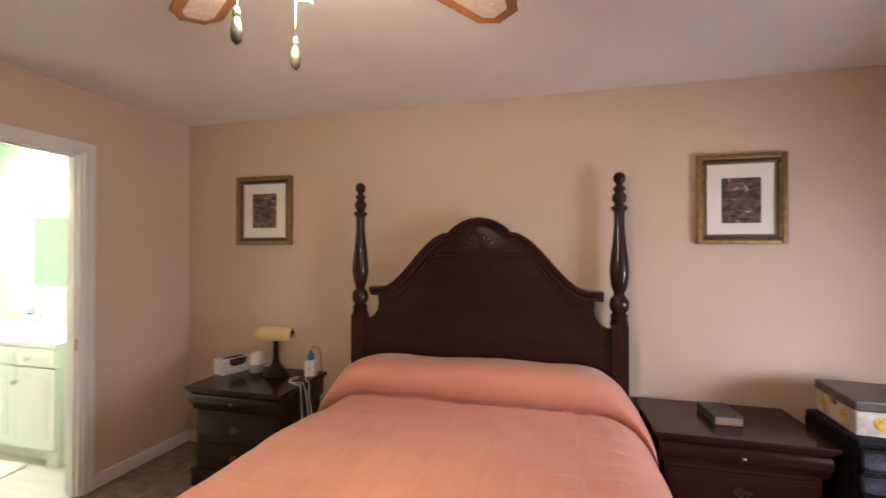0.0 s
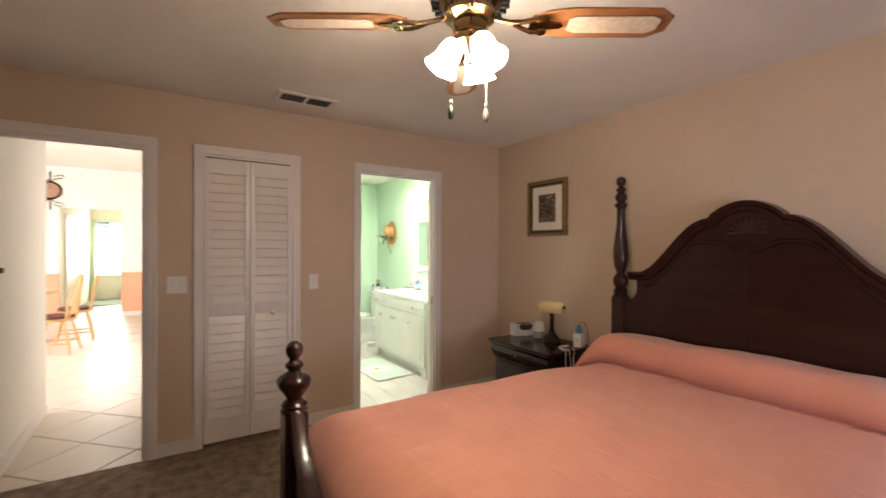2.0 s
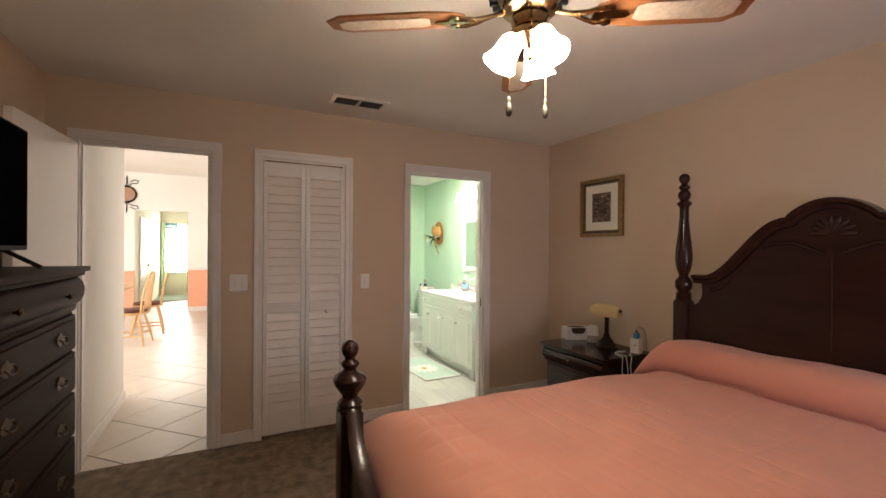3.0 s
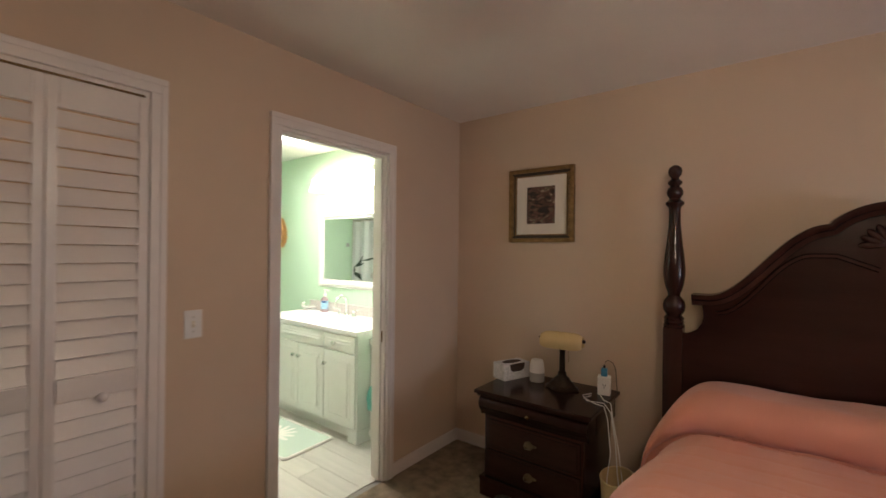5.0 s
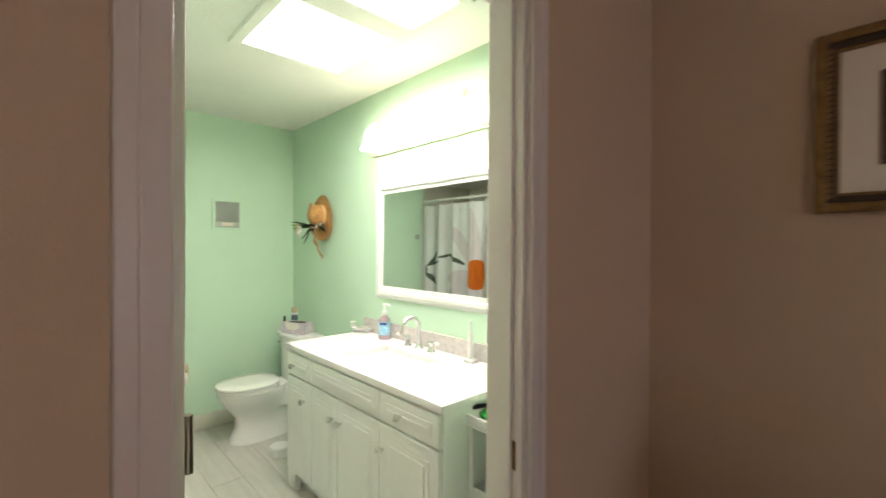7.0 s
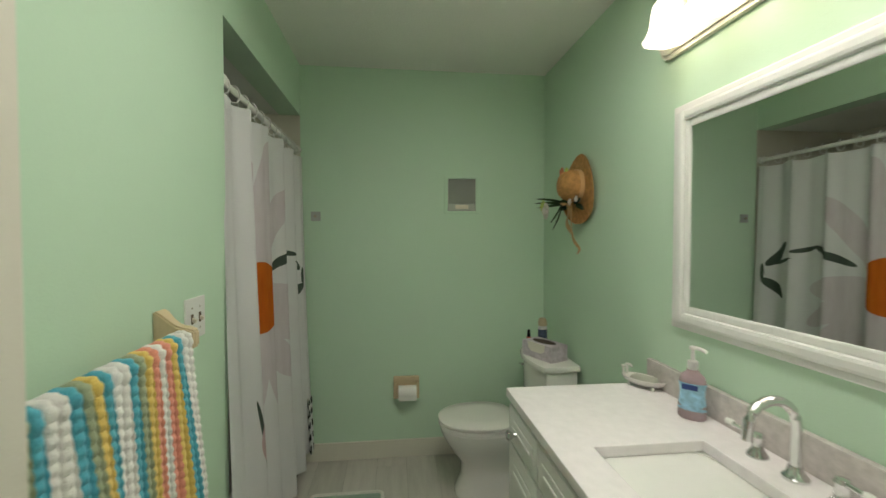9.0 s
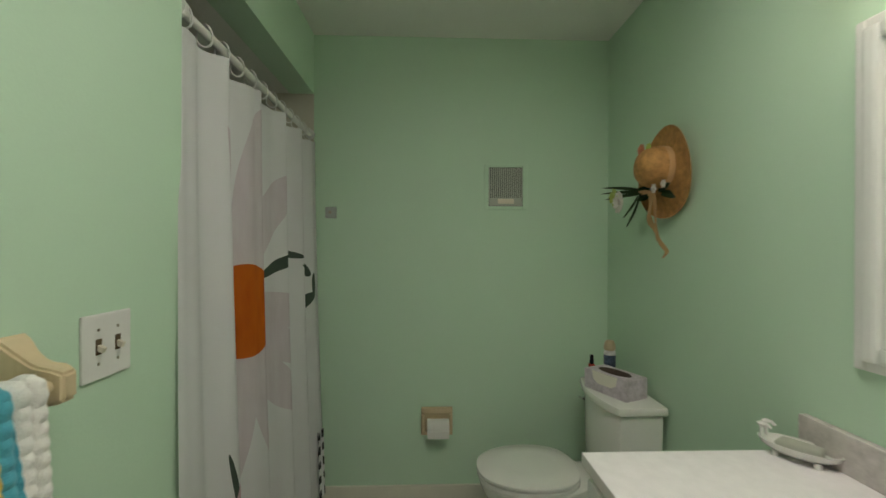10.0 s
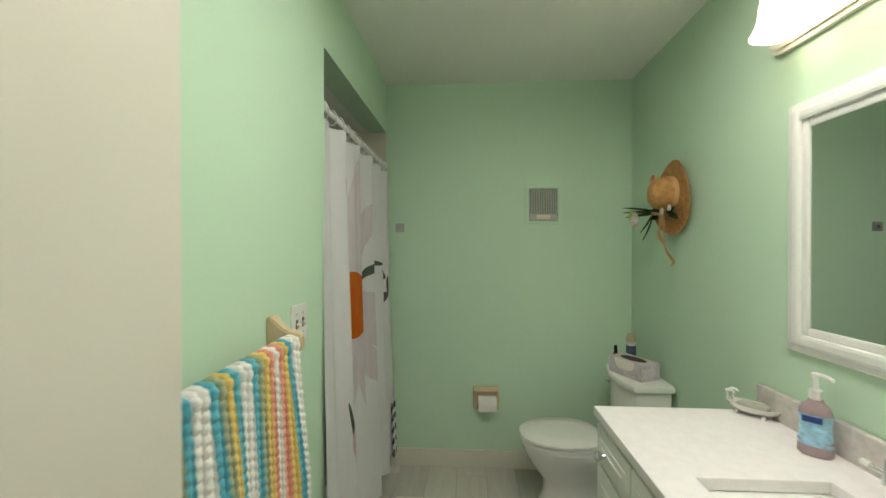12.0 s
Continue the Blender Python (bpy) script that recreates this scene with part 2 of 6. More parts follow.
# ---- structure: bedroom ----
H = 2.415
structure("floor_bedroom", box(-2.155, -0.72, -0.10, 2.75, 3.118, 0.0), CARPET, "mottled brown cut pile bedroom carpet", "carpet")
structure("ceiling_bedroom", box(-2.26, -0.84, H, 2.87, 3.26, H + 0.1), CEIL, "off-white lightly textured bedroom ceiling", "ceiling")
structure("wall_north_bedroom", box(-2.20, 3.118, 0, 2.87, 3.26, H), TAN, "tan painted bedroom wall behind the bed", "wall")
structure("wall_south_bedroom", box(-2.20, -0.84, 0, 2.87, -0.72, H), TAN, "tan painted bedroom wall behind the chest", "wall")
structure("wall_east_bedroom", merge(box(2.75, -0.72, 0, 2.87, 0.55, H), box(2.75, 2.15, 0, 2.87, 3.118, H), box(2.75, 0.55, 0, 2.87, 2.15, 0.80), box(2.75, 0.55, 2.10, 2.87, 2.15, H)), TAN, "tan painted bedroom wall with a window", "wall")
HALL, CLOSET, BATH = (-0.55, 0.160, 2.043), (0.480, 1.073, 2.033), (1.622, 2.354, 2.036)


def pierced(x0, x1, y0, y1, holes, top):
    out, y = [], y0
    for a, b, h in holes:
        out += [box(x0, y, 0, x1, a, top), box(x0, a, h, x1, b, top)]
        y = b
    return merge(*out, box(x0, y, 0, x1, y1, top))


structure("wall_west_bedroom", pierced(-2.20, -2.155, -0.72, 3.118, (HALL, CLOSET, BATH), H), TAN, "tan painted bedroom wall with three doorways", "wall")
structure("wall_east_hall", pierced(-2.26, -2.20, -5.0, 0.42, (HALL,), 2.9), HALLWHITE, "white painted hall side of the bedroom wall", "wall")
structure("wall_east_bathroom", pierced(-2.26, -2.20, 1.462, 3.10, (BATH,), 2.405), MINT, "mint green bathroom side of the bedroom wall", "wall")


def casing(name, x, side, hole, w=0.058, label="white painted wooden door casing"):
    y0, y1, top = hole
    a, b = (x, x + 0.018 * side) if side > 0 else (x + 0.018 * side, x)
    bead_a, bead_b = (x + 0.0175, x + 0.0215) if side > 0 else (x - 0.0215, x - 0.0175)
    bms = []
    for xa, xb, ww in ((a, b, w), (bead_a, bead_b, w * 0.42)):
        o = w - ww
        bms += [box(xa, y0 - w, 0, xb, y0 - o, top + o, 0.003), box(xa, y1 + o, 0, xb, y1 + w, top + o, 0.003), box(xa, y0 - w, top + o, xb, y1 + w, top + w, 0.003)]
    structure(name, merge(*bms), WHITE, label, "door casing")


def jamb(name, hole, x0=-2.262, x1=-2.153, stop=True):
    y0, y1, top = hole
    t = 0.016
    bms = [box(x0, y0 - 0.006, 0, x1, y0, top, 0.001), box(x0, y1 - t, 0, x1, y1, top, 0.002), box(x0, y0, top - t, x1, y1 - t, top, 0.002)]
    if stop:
        bms += [box(-2.215, y0, 0, -2.180, y0 + 0.006, top - t, 0.002), box(-2.215, y1 - t - 0.011, 0, -2.180, y1 - t, top - t, 0.002), box(-2.215, y0 + 0.006, top - t - 0.011, -2.180, y1 - t - 0.011, top - t, 0.002)]
    return structure(name, merge(*bms), WHITE, "white painted door jamb with stop", "door jamb")


casing("casing_hall_door", -2.155, 1, HALL)
casing("casing_closet", -2.155, 1, CLOSET)
casing("casing_bath_door", -2.155, 1, BATH)
casing("casing_bath_door_inside", -2.26, -1, BATH)
casing("casing_hall_door_outside", -2.26, -1, HALL)
jamb("jamb_hall", HALL)
jamb("jamb_closet", CLOSET, stop=False)
jamb("jamb_bath", BATH)


def skirting(name, runs, h, material, label):
    bms = []
    for x0, y0, x1, y1 in runs:
        bms += [box(x0, y0, 0, x1, y1, h, 0.004)]
    structure(name, merge(*bms), material, label, "baseboard")


skirting("baseboard_bedroom", [(-2.155, 0.218, -2.143, 0.422), (-2.155, 1.131, -2.143, 1.564), (-2.155, 2.412, -2.143, 3.118), (-2.143, 3.106, 2.75, 3.118), (2.738, -0.72, 2.75, 3.106), (-2.155, -0.72, -2.143, -0.608), (-2.143, -0.72, 2.738, -0.708)], 0.085, WHITE, "white painted bedroom baseboard")

win = structure("window_bedroom", merge(box(2.74, 0.50, 0.75, 2.76, 0.56, 2.15), box(2.74, 2.14, 0.75, 2.76, 2.20, 2.15), box(2.74, 0.56, 2.09, 2.76, 2.14, 2.15), box(2.71, 0.50, 0.75, 2.76, 2.20, 0.79), box(2.80, 1.33, 0.80, 2.83, 1.37, 2.10)), WHITE, "white framed bedroom window", "window")
pane = part("pane", box(2.810, 0.56, 0.80, 2.816, 2.14, 2.09), GLASS, win)
pane.visible_shadow = False

lamp("closet_bulb", "POINT", pose(-2.62, 0.78, 2.30), 1.8, (1, 0.62, 0.30), 0.04)
# closet behind the louvred doors
structure("wall_closet", merge(box(-2.90, 0.42, 0, -2.20, 0.46, H), box(-2.90, 1.10, 0, -2.20, 1.14, H), box(-2.94, 0.42, 0, -2.90, 1.14, H)), TAN, "plain painted closet walls", "wall")
structure("floor_closet", box(-2.90, 0.46, -0.1, -2.155, 1.10, -0.002), CARPET, "brown carpet on the closet floor", "carpet")
structure("ceiling_closet", box(-2.94, 0.42, H, -2.26, 1.14, H + 0.05), CEIL, "plain closet ceiling", "ceiling")

# ---- structure: bathroom ----
BH = 2.405
structure("ceiling_bathroom", box(-5.26, 0.72, BH, -2.26, 3.26, BH + 0.1), BATHCEIL, "off-white textured bathroom ceiling", "ceiling")
structure("wall_north_bathroom", box(-5.26, 3.10, 0, -2.20, 3.26, BH), MINT, "mint green painted bathroom wall", "wall")
structure("wall_west_bathroom", box(-5.26, 1.582, 0, -5.152, 3.10, BH), MINT, "mint green painted bathroom back wall", "wall")
structure("wall_south_bathroom", merge(box(-4.0, 1.462, 0, -2.26, 1.582, BH), box(-5.26, 1.462, 2.105, -4.0, 1.582, BH)), MINT, "mint green wall with the tub opening", "wall")
TUBTILE = mat("cream_tub_surround", (0.62, 0.58, 0.50), 0.35, vary=0.06)
structure("wall_tub_surround", merge(box(-5.26, 0.72, 0, -5.152, 1.582, 2.106), box(-5.152, 0.72, 0, -4.0, 0.84, 2.106), box(-4.0, 0.72, 0, -3.88, 1.462, 2.106)), TUBTILE, "cream tub surround walls", "wall")
structure("ceiling_tub", box(-5.26, 0.72, 2.106, -3.88, 1.462, 2.20), BATHCEIL, "dropped ceiling over the bathtub", "ceiling")
skirting("baseboard_bathroom", [(-5.152, 1.582, -5.138, 3.10), (-5.138, 3.086, -4.03, 3.10), (-4.0, 1.582, -2.36, 1.594)], 0.11, mat("bath_baseboard", (0.72, 0.70, 0.60), 0.4, vary=0.03), "cream painted bathroom baseboard")
floor_bath = structure("floor_bathroom", box(-5.152, 0.84, -0.10, -2.155, 3.10, -0.004), PLANKGAP, "pale grey wood-look vinyl plank bathroom floor", "floor")

# ---- structure: dining room and room beyond ----
structure("ceiling_dining", box(-9.6, -5.2, 2.9, -2.2, 0.42, 3.0), HALLWHITE, "white dining room ceiling", "ceiling")
structure("wall_north_dining", box(-9.4, 0.30, 0, -2.26, 0.42, 2.9), HALLWHITE, "white painted dining room wall", "wall")
structure("wall_hall", box(-3.52, -0.70, 0, -2.26, -0.58, 2.9), HALLWHITE, "cream painted hall wall beside the doorway", "wall")
structure("wall_south_dining", merge(box(-9.4, -5.12, 0, -7.0, -5.0, 2.9), box(-3.4, -5.12, 0, -2.26, -5.0, 2.9), box(-7.0, -5.12, 2.4, -3.4, -5.0, 2.9)), HALLWHITE, "white dining room wall with a wide patio opening", "wall")
structure("wall_west_dining", merge(box(-9.52, -5.0, 0.9, -9.4, -1.50, 2.9), box(-9.52, -0.553, 0.9, -9.4, 0.30, 2.9), box(-9.52, -1.50, 2.13, -9.4, -0.553, 2.9)), HALLWHITE, "white upper wall of the dining room", "wall")
structure("wainscot_dining", merge(box(-9.52, -5.0, 0, -9.4, -1.50, 0.9), box(-9.52, -0.553, 0, -9.4, 0.30, 0.9)), ORANGE, "orange painted lower wall under a chair rail", "wall")
structure("trim_chair_rail", merge(box(-9.4, -5.0, 0.88, -9.37, -1.50, 0.94, 0.006), box(-9.4, -0.553, 0.88, -9.37, 0.30, 0.94, 0.006)), WHITE, "white chair rail moulding", "trim")
skirting("baseboard_hall", [(-3.532, -0.58, -2.28, -0.568), (-9.4, -0.553, -9.388, 0.30), (-9.4, -5.0, -9.388, -1.5)], 0.09, WHITE, "white hall baseboard")
structure("wall_far_room", merge(box(-13.1, -1.62, 0, -9.52, -1.50, 2.5), box(-13.1, 0.30, 0, -9.52, 0.42, 2.5), box(-13.1, -1.5, 0, -13.0, -1.42, 2.5), box(-13.1, -0.80, 0, -13.0, 0.30, 2.5), box(-13.1, -1.42, 0, -13.0, -0.80, 0.62), box(-13.1, -1.42, 2.05, -13.0, -0.80, 2.5)), mat("pale_cream_paint", (0.70, 0.66, 0.52), 0.7, vary=0.04), "pale cream walls of the room beyond", "wall")
structure("ceiling_far_room", box(-13.1, -1.62, 2.5, -9.52, 0.42, 2.6), HALLWHITE, "white ceiling of the room beyond", "ceiling")
structure("floor_far_room", box(-13.1, -1.62, -0.1, -11.6, 0.42, 0.004), GREENCARPET, "grey-green carpet of the room beyond", "carpet")
floor_dining = structure("floor_dining", box(-11.6, -5.12, -0.10, -2.155, 0.42, -0.006), GROUT, "cream ceramic floor tiles laid diagonally", "floor")
structure("backdrop_far_window", box(-13.4, -1.8, 0.4, -13.38, -0.4, 2.4), DAYLIGHT, "bright garden daylight outside the window", "backdrop")
structure("ground", box(-60, -60, -0.4, 60, 60, -0.2), mat("lawn", (0.06, 0.09, 0.03), 0.9, vary=0.3), "grass outside the house", "ground")


# ---- bed ----
def bed_post(height, square_top, parts_up):
    """A square lower post with a turned upper part."""
    lower = box(-0.046, -0.046, 0, 0.046, 0.046, square_top, 0.008)
    return merge(lower, moved(lathe(parts_up, 20), Matrix.Translation((0, 0, square_top))))


HEAD_TURN = [(0.050, 0.0), (0.052, 0.012), (0.044, 0.018), (0.050, 0.028), (0.044, 0.036), (0.050, 0.046), (0.042, 0.056), (0.036, 0.062), (0.050, 0.085), (0.054, 0.11), (0.050, 0.135), (0.036, 0.155), (0.029, 0.165), (0.030, 0.175), (0.044, 0.215), (0.052, 0.27), (0.052, 0.31), (0.046, 0.38), (0.036, 0.46), (0.029, 0.54), (0.028, 0.61), (0.030, 0.63), (0.044, 0.645), (0.045, 0.655), (0.030, 0.668), (0.026, 0.675), (0.038, 0.695), (0.040, 0.71), (0.033, 0.73), (0.022, 0.74), (0.034, 0.755), (0.034, 0.765), (0.020, 0.778), (0.018, 0.785), (0.030, 0.80), (0.034, 0.818), (0.030, 0.838), (0.016, 0.85), (0.004, 0.854)]
FOOT_TURN = [(0.050, 0.0), (0.053, 0.010), (0.046, 0.018), (0.052, 0.030), (0.044, 0.04), (0.030, 0.052), (0.034, 0.065), (0.060, 0.10), (0.068, 0.125), (0.060, 0.14), (0.034, 0.155), (0.024, 0.165), (0.036, 0.182), (0.036, 0.19), (0.022, 0.202), (0.020, 0.21), (0.032, 0.228), (0.035, 0.245), (0.030, 0.265), (0.014, 0.278), (0.003, 0.281)]
bed = thing("bed", (0.127, 1.9, 0), "dark cherry four-poster bed with arched headboard", "bed")
BX, BY = 0.127, 1.9
for px in (-0.79, 0.79):
    part("head_post", moved(bed_post(1.903, 1.048, HEAD_TURN), Matrix.Translation((px, 3.0 - BY, 0))), CHERRY, bed, smooth=True)
for px in (-0.667, 0.667):
    part("foot_post", moved(bed_post(1.01, 0.735, FOOT_TURN), Matrix.Translation((px, 0.71 - BY, 0))), CHERRY, bed, smooth=True)


def head_top(u):
    u = abs(u)
    if u < 0.18:
        return 1.557 + 0.088 * math.cos(math.pi / 2 * u / 0.18) ** 0.75
    return 1.215 + 0.342 * (0.5 + 0.5 * math.cos(math.pi * min(1, (u - 0.18) / 0.46)))


top_us = [-0.705 + 1.41 * k / 94 for k in range(95)]
top_path = [(u, head_top(u)) for u in top_us]
neck = [(0.66, 1.165), (0.655, 1.12), (0.662, 1.08), (0.685, 1.045), (0.72, 1.025), (0.745, 1.02)]
outline = [(-0.745, 0.45), (0.745, 0.45)] + neck[::-1] + [(u, z - 0.01) for u, z in top_path[::-1] if abs(u) <= 0.66] + [(-u, z) for u, z in neck]
hb_y = 2.985 - BY
part("headboard", slab(outline, 0.035, at=hb_y), CHERRYH, bed, "dark cherry panel with a carved crest")
part("crest_moulding", strip(top_path, [(-0.045, hb_y + 0.0), (-0.04, hb_y - 0.018), (-0.02, hb_y - 0.022), (-0.012, hb_y - 0.034), (0.0, hb_y - 0.044), (0.012, hb_y - 0.044), (0.016, hb_y + 0.035), (-0.02, hb_y + 0.04)]), CHERRY, bed, smooth=True)


def inner_top(u):
    u = abs(u)
    return 1.14 + 0.29 * (0.5 + 0.5 * math.cos(math.pi * min(1, max(0, (u - 0.24) / 0.36)))) if u > 0.16 else 1.36 + 0.07 * (u / 0.16)


for s in (-1, 1):
    path = [(s * (0.03 + 0.57 * k / 40), inner_top(0.03 + 0.57 * k / 40)) for k in range(41)]
    part("panel_moulding", strip(path if s > 0 else path[::-1], [(-0.012, hb_y + 0.001), (-0.006, hb_y - 0.010), (0.006, hb_y - 0.010), (0.012, hb_y + 0.001)]), CHERRY, bed, smooth=True)
for k in range(-4, 5):
    a = radians(90 + 22 * k)
    part("carved_lobe", moved(lathe([(0.002, 0), (0.010, 0.015), (0.016, 0.05), (0.012, 0.075), (0.002, 0.085)], 10), pose(0.012 * math.cos(a), hb_y - 0.004, 1.475 + 0.012 * math.sin(a), 0, 90 - math.degrees(a), 0)), CHERRY, bed, smooth=True)
part("centre_seam", box(-0.004, hb_y - 0.007, 0.6, 0.004, hb_y + 0.001, 1.34, 0.002), CHERRY, bed)
foot_top = [(-0.62 + 1.24 * k / 40, 0.50 + 0.24 * (abs(-0.62 + 1.24 * k / 40) / 0.62) ** 4) for k in range(41)]
part("footboard", slab([(-0.62, 0.25), (0.62, 0.25)] + foot_top[::-1], 0.035, at=0.69 - BY), CHERRYH, bed)
part("footboard_rail", strip(foot_top, [(-0.02, 0.68 - BY), (0.012, 0.68 - BY), (0.018, 0.705 - BY), (0.012, 0.735 - BY), (-0.02, 0.735 - BY)]), CHERRY, bed, smooth=True)
for px in (-0.69, 0.69):
    part("side_rail", box(px - 0.015, 0.75 - BY, 0.22, px + 0.015, 2.96 - BY, 0.40, 0.005), CHERRYH, bed)
part("mattress", box(-0.64, 0.93 - BY, 0.30, 0.76, 2.93 - BY, 0.62, 0.06, 3), mat("mattress_ticking", (0.7, 0.68, 0.64), 0.9), bed)


# bedspread: one cloth over mattress and pillows
def quilt_fn(nt, b):
    n, l = nt.nodes, nt.links
    tc = n.new("ShaderNodeTexCoord")
    big, weave = n.new("ShaderNodeTexNoise"), n.new("ShaderNodeTexNoise")
    big.inputs["Scale"].default_value, weave.inputs["Scale"].default_value = 4, 420
    for t in (big, weave):
        l.new(tc.outputs["Object"], t.inputs["Vector"])
    mix = n.new("ShaderNodeMix")
    mix.data_type = "RGBA"
    mix.inputs[6].default_value, mix.inputs[7].default_value = (0.56, 0.235, 0.165, 1), (0.67, 0.30, 0.215, 1)
    l.new(big.outputs[0], mix.inputs[0])
    l.new(mix.outputs[2], b.inputs["Base Color"])
    b.inputs["Roughness"].default_value, b.inputs["Specular IOR Level"].default_value = 0.85, 0.2
    b.inputs["Sheen Weight"].default_value = 0.25
    bp = n.new("ShaderNodeBump")
    bp.inputs["Strength"].default_value, bp.inputs["Distance"].default_value = 0.35, 0.003
    l.new(weave.outputs[0], bp.inputs["Height"])
    l.new(bp.outputs[0], b.inputs["Normal"])


SALMON = ramp_mat("salmon_quilted_cotton", quilt_fn)


def spread(u, v):
    """u across the bed from hem to hem, v from the foot hem to the head."""
    x0, x1, r, top, hem = -0.745, 1.008, 0.25, 0.688, 0.16
    drop, arc = top - hem, 0.25 * math.pi / 2

    def wrap(s, a):
        """Distance along the cloth from a hem turned to place across and depth below the top."""
        if s < drop - r:
            return a, drop - s
        if s < drop - r + arc:
            t = (s - (drop - r)) / r
            return a + r * (1 - math.cos(t)), r * (1 - math.sin(t))
        return a + r + s - (drop - r + arc), 0.0

    across = x1 - x0 - 2 * r + 2 * (drop - r + arc)
    s = u * across
    x, dz = wrap(min(s, across - s), x0)
    if s > across / 2:
        x = x0 + x1 - x
    # along the bed: hem, mattress, the roll over the pillows, then back to the headboard
    y0, y1, yc, rr = 0.75, 2.95, 2.612 + 0.02 * noise.noise(Vector((x * 3, 2.0, 0))), 0.090
    crease = yc - 0.040
    flat = drop - r + arc + (crease - y0 - r)
    turn = rr * radians(152)
    q = v * (flat + turn + y1 - yc)
    lift, roll = 0.0, 0.0
    if q < flat:
        y, dy = wrap(q, y0)
        gap = crease - y
        lift = -0.012 * math.exp(-(gap / 0.02) ** 2)
    elif q < flat + turn:
        a = radians(-62) + (q - flat) / rr
        y, dy, lift, roll = yc - rr * math.cos(a), 0.0, 0.080 + rr * math.sin(a), 1.0
    else:
        back = (q - flat - turn) / (y1 - yc)
        y, dy, lift, roll = yc + (q - flat - turn), 0.0, 0.170 - 0.04 * back * back, 1.0
    ends = min(1.0, max(0.0, (x - x0 - 0.02) / 0.15)) * min(1.0, max(0.0, (x1 - 0.02 - x) / 0.36))
    ends = math.sin(ends * math.pi / 2)
    if roll:
        lift *= (0.45 + 0.55 * ends) * (1 + 0.16 * noise.noise(Vector((x * 2.2, y * 1.5, 4))))
        if s < across / 2:
            x -= 0.03 * (1 - ends)
    side = max(dz, dy)
    z = top - side + lift * (1 if dz < r else max(0, 1 - (dz - r) / 0.3))
    gx, gy = abs(math.sin(math.pi * x / 0.11)), abs(math.sin(math.pi * y / 0.11))
    if not roll and side < 0.02:
        z += 0.0032 * (min(1, gx * 3.4) * min(1, gy * 3.4) - 1)
    z += 0.010 * noise.noise(Vector((x * 3.3, y * 3.1, 0.3))) + 0.004 * noise.noise(Vector((x * 11, y * 9, 2)))
    if side > 0.1:
        k = min(1, (side - 0.1) / 0.3)
        wob = math.sin(15 * y + 3 * noise.noise(Vector((y, 0, 0)))) if dz >= dy else math.sin(15 * x)
        flare = 0.02 * k + 0.016 * k * wob
        if dz >= dy:
            x += -flare if s < across / 2 else 0.5 * flare
        else:
            y -= 0.3 * flare
    # tucked in beside the nightstand
    if s < across / 2:
        tuck = min(1.0, max(0.0, (y - 2.0) / 0.6))
        x += 0.075 * tuck * tuck * (3 - 2 * tuck) * min(1.0, max(0.0, (0.1 - x) / 0.6))
    return Vector((x, y, max(z, 0.05)))


bs = part("bedspread", sheet(250, 340, spread), SALMON, None, smooth=True)
tagged(bs, "salmon pink quilted cotton bedspread pulled over the pillows", "bedspread")


# ---- nightstands ----
def batwing(parent, x, y, z, k=1.0):
    """A batwing brass pull with a bail, facing -y."""
    pts = []
    for i in range(24):
        a = 2 * math.pi * i / 24
        pts.append((0.036 * k * math.cos(a) * (1 + 0.25 * math.cos(3 * a)), 0.017 * k * math.sin(a) * (1 + 0.3 * math.cos(4 * a))))
    plate = moved(slab(pts, 0.003), Matrix.Translation((x, y - 0.003, z)))
    bail = moved(tube([(-0.024 * k, -0.008, 0.004), (-0.024 * k, -0.016, -0.006), (-0.012 * k, -0.018, -0.016), (0.012 * k, -0.018, -0.016), (0.024 * k, -0.016, -0.006), (0.024 * k, -0.008, 0.004)], 0.003 * k, 6), Matrix.Translation((x, y, z)))
    return part("handle", merge(plate, bail), DARKBRASS, parent, "antique brass batwing pull", smooth=True)


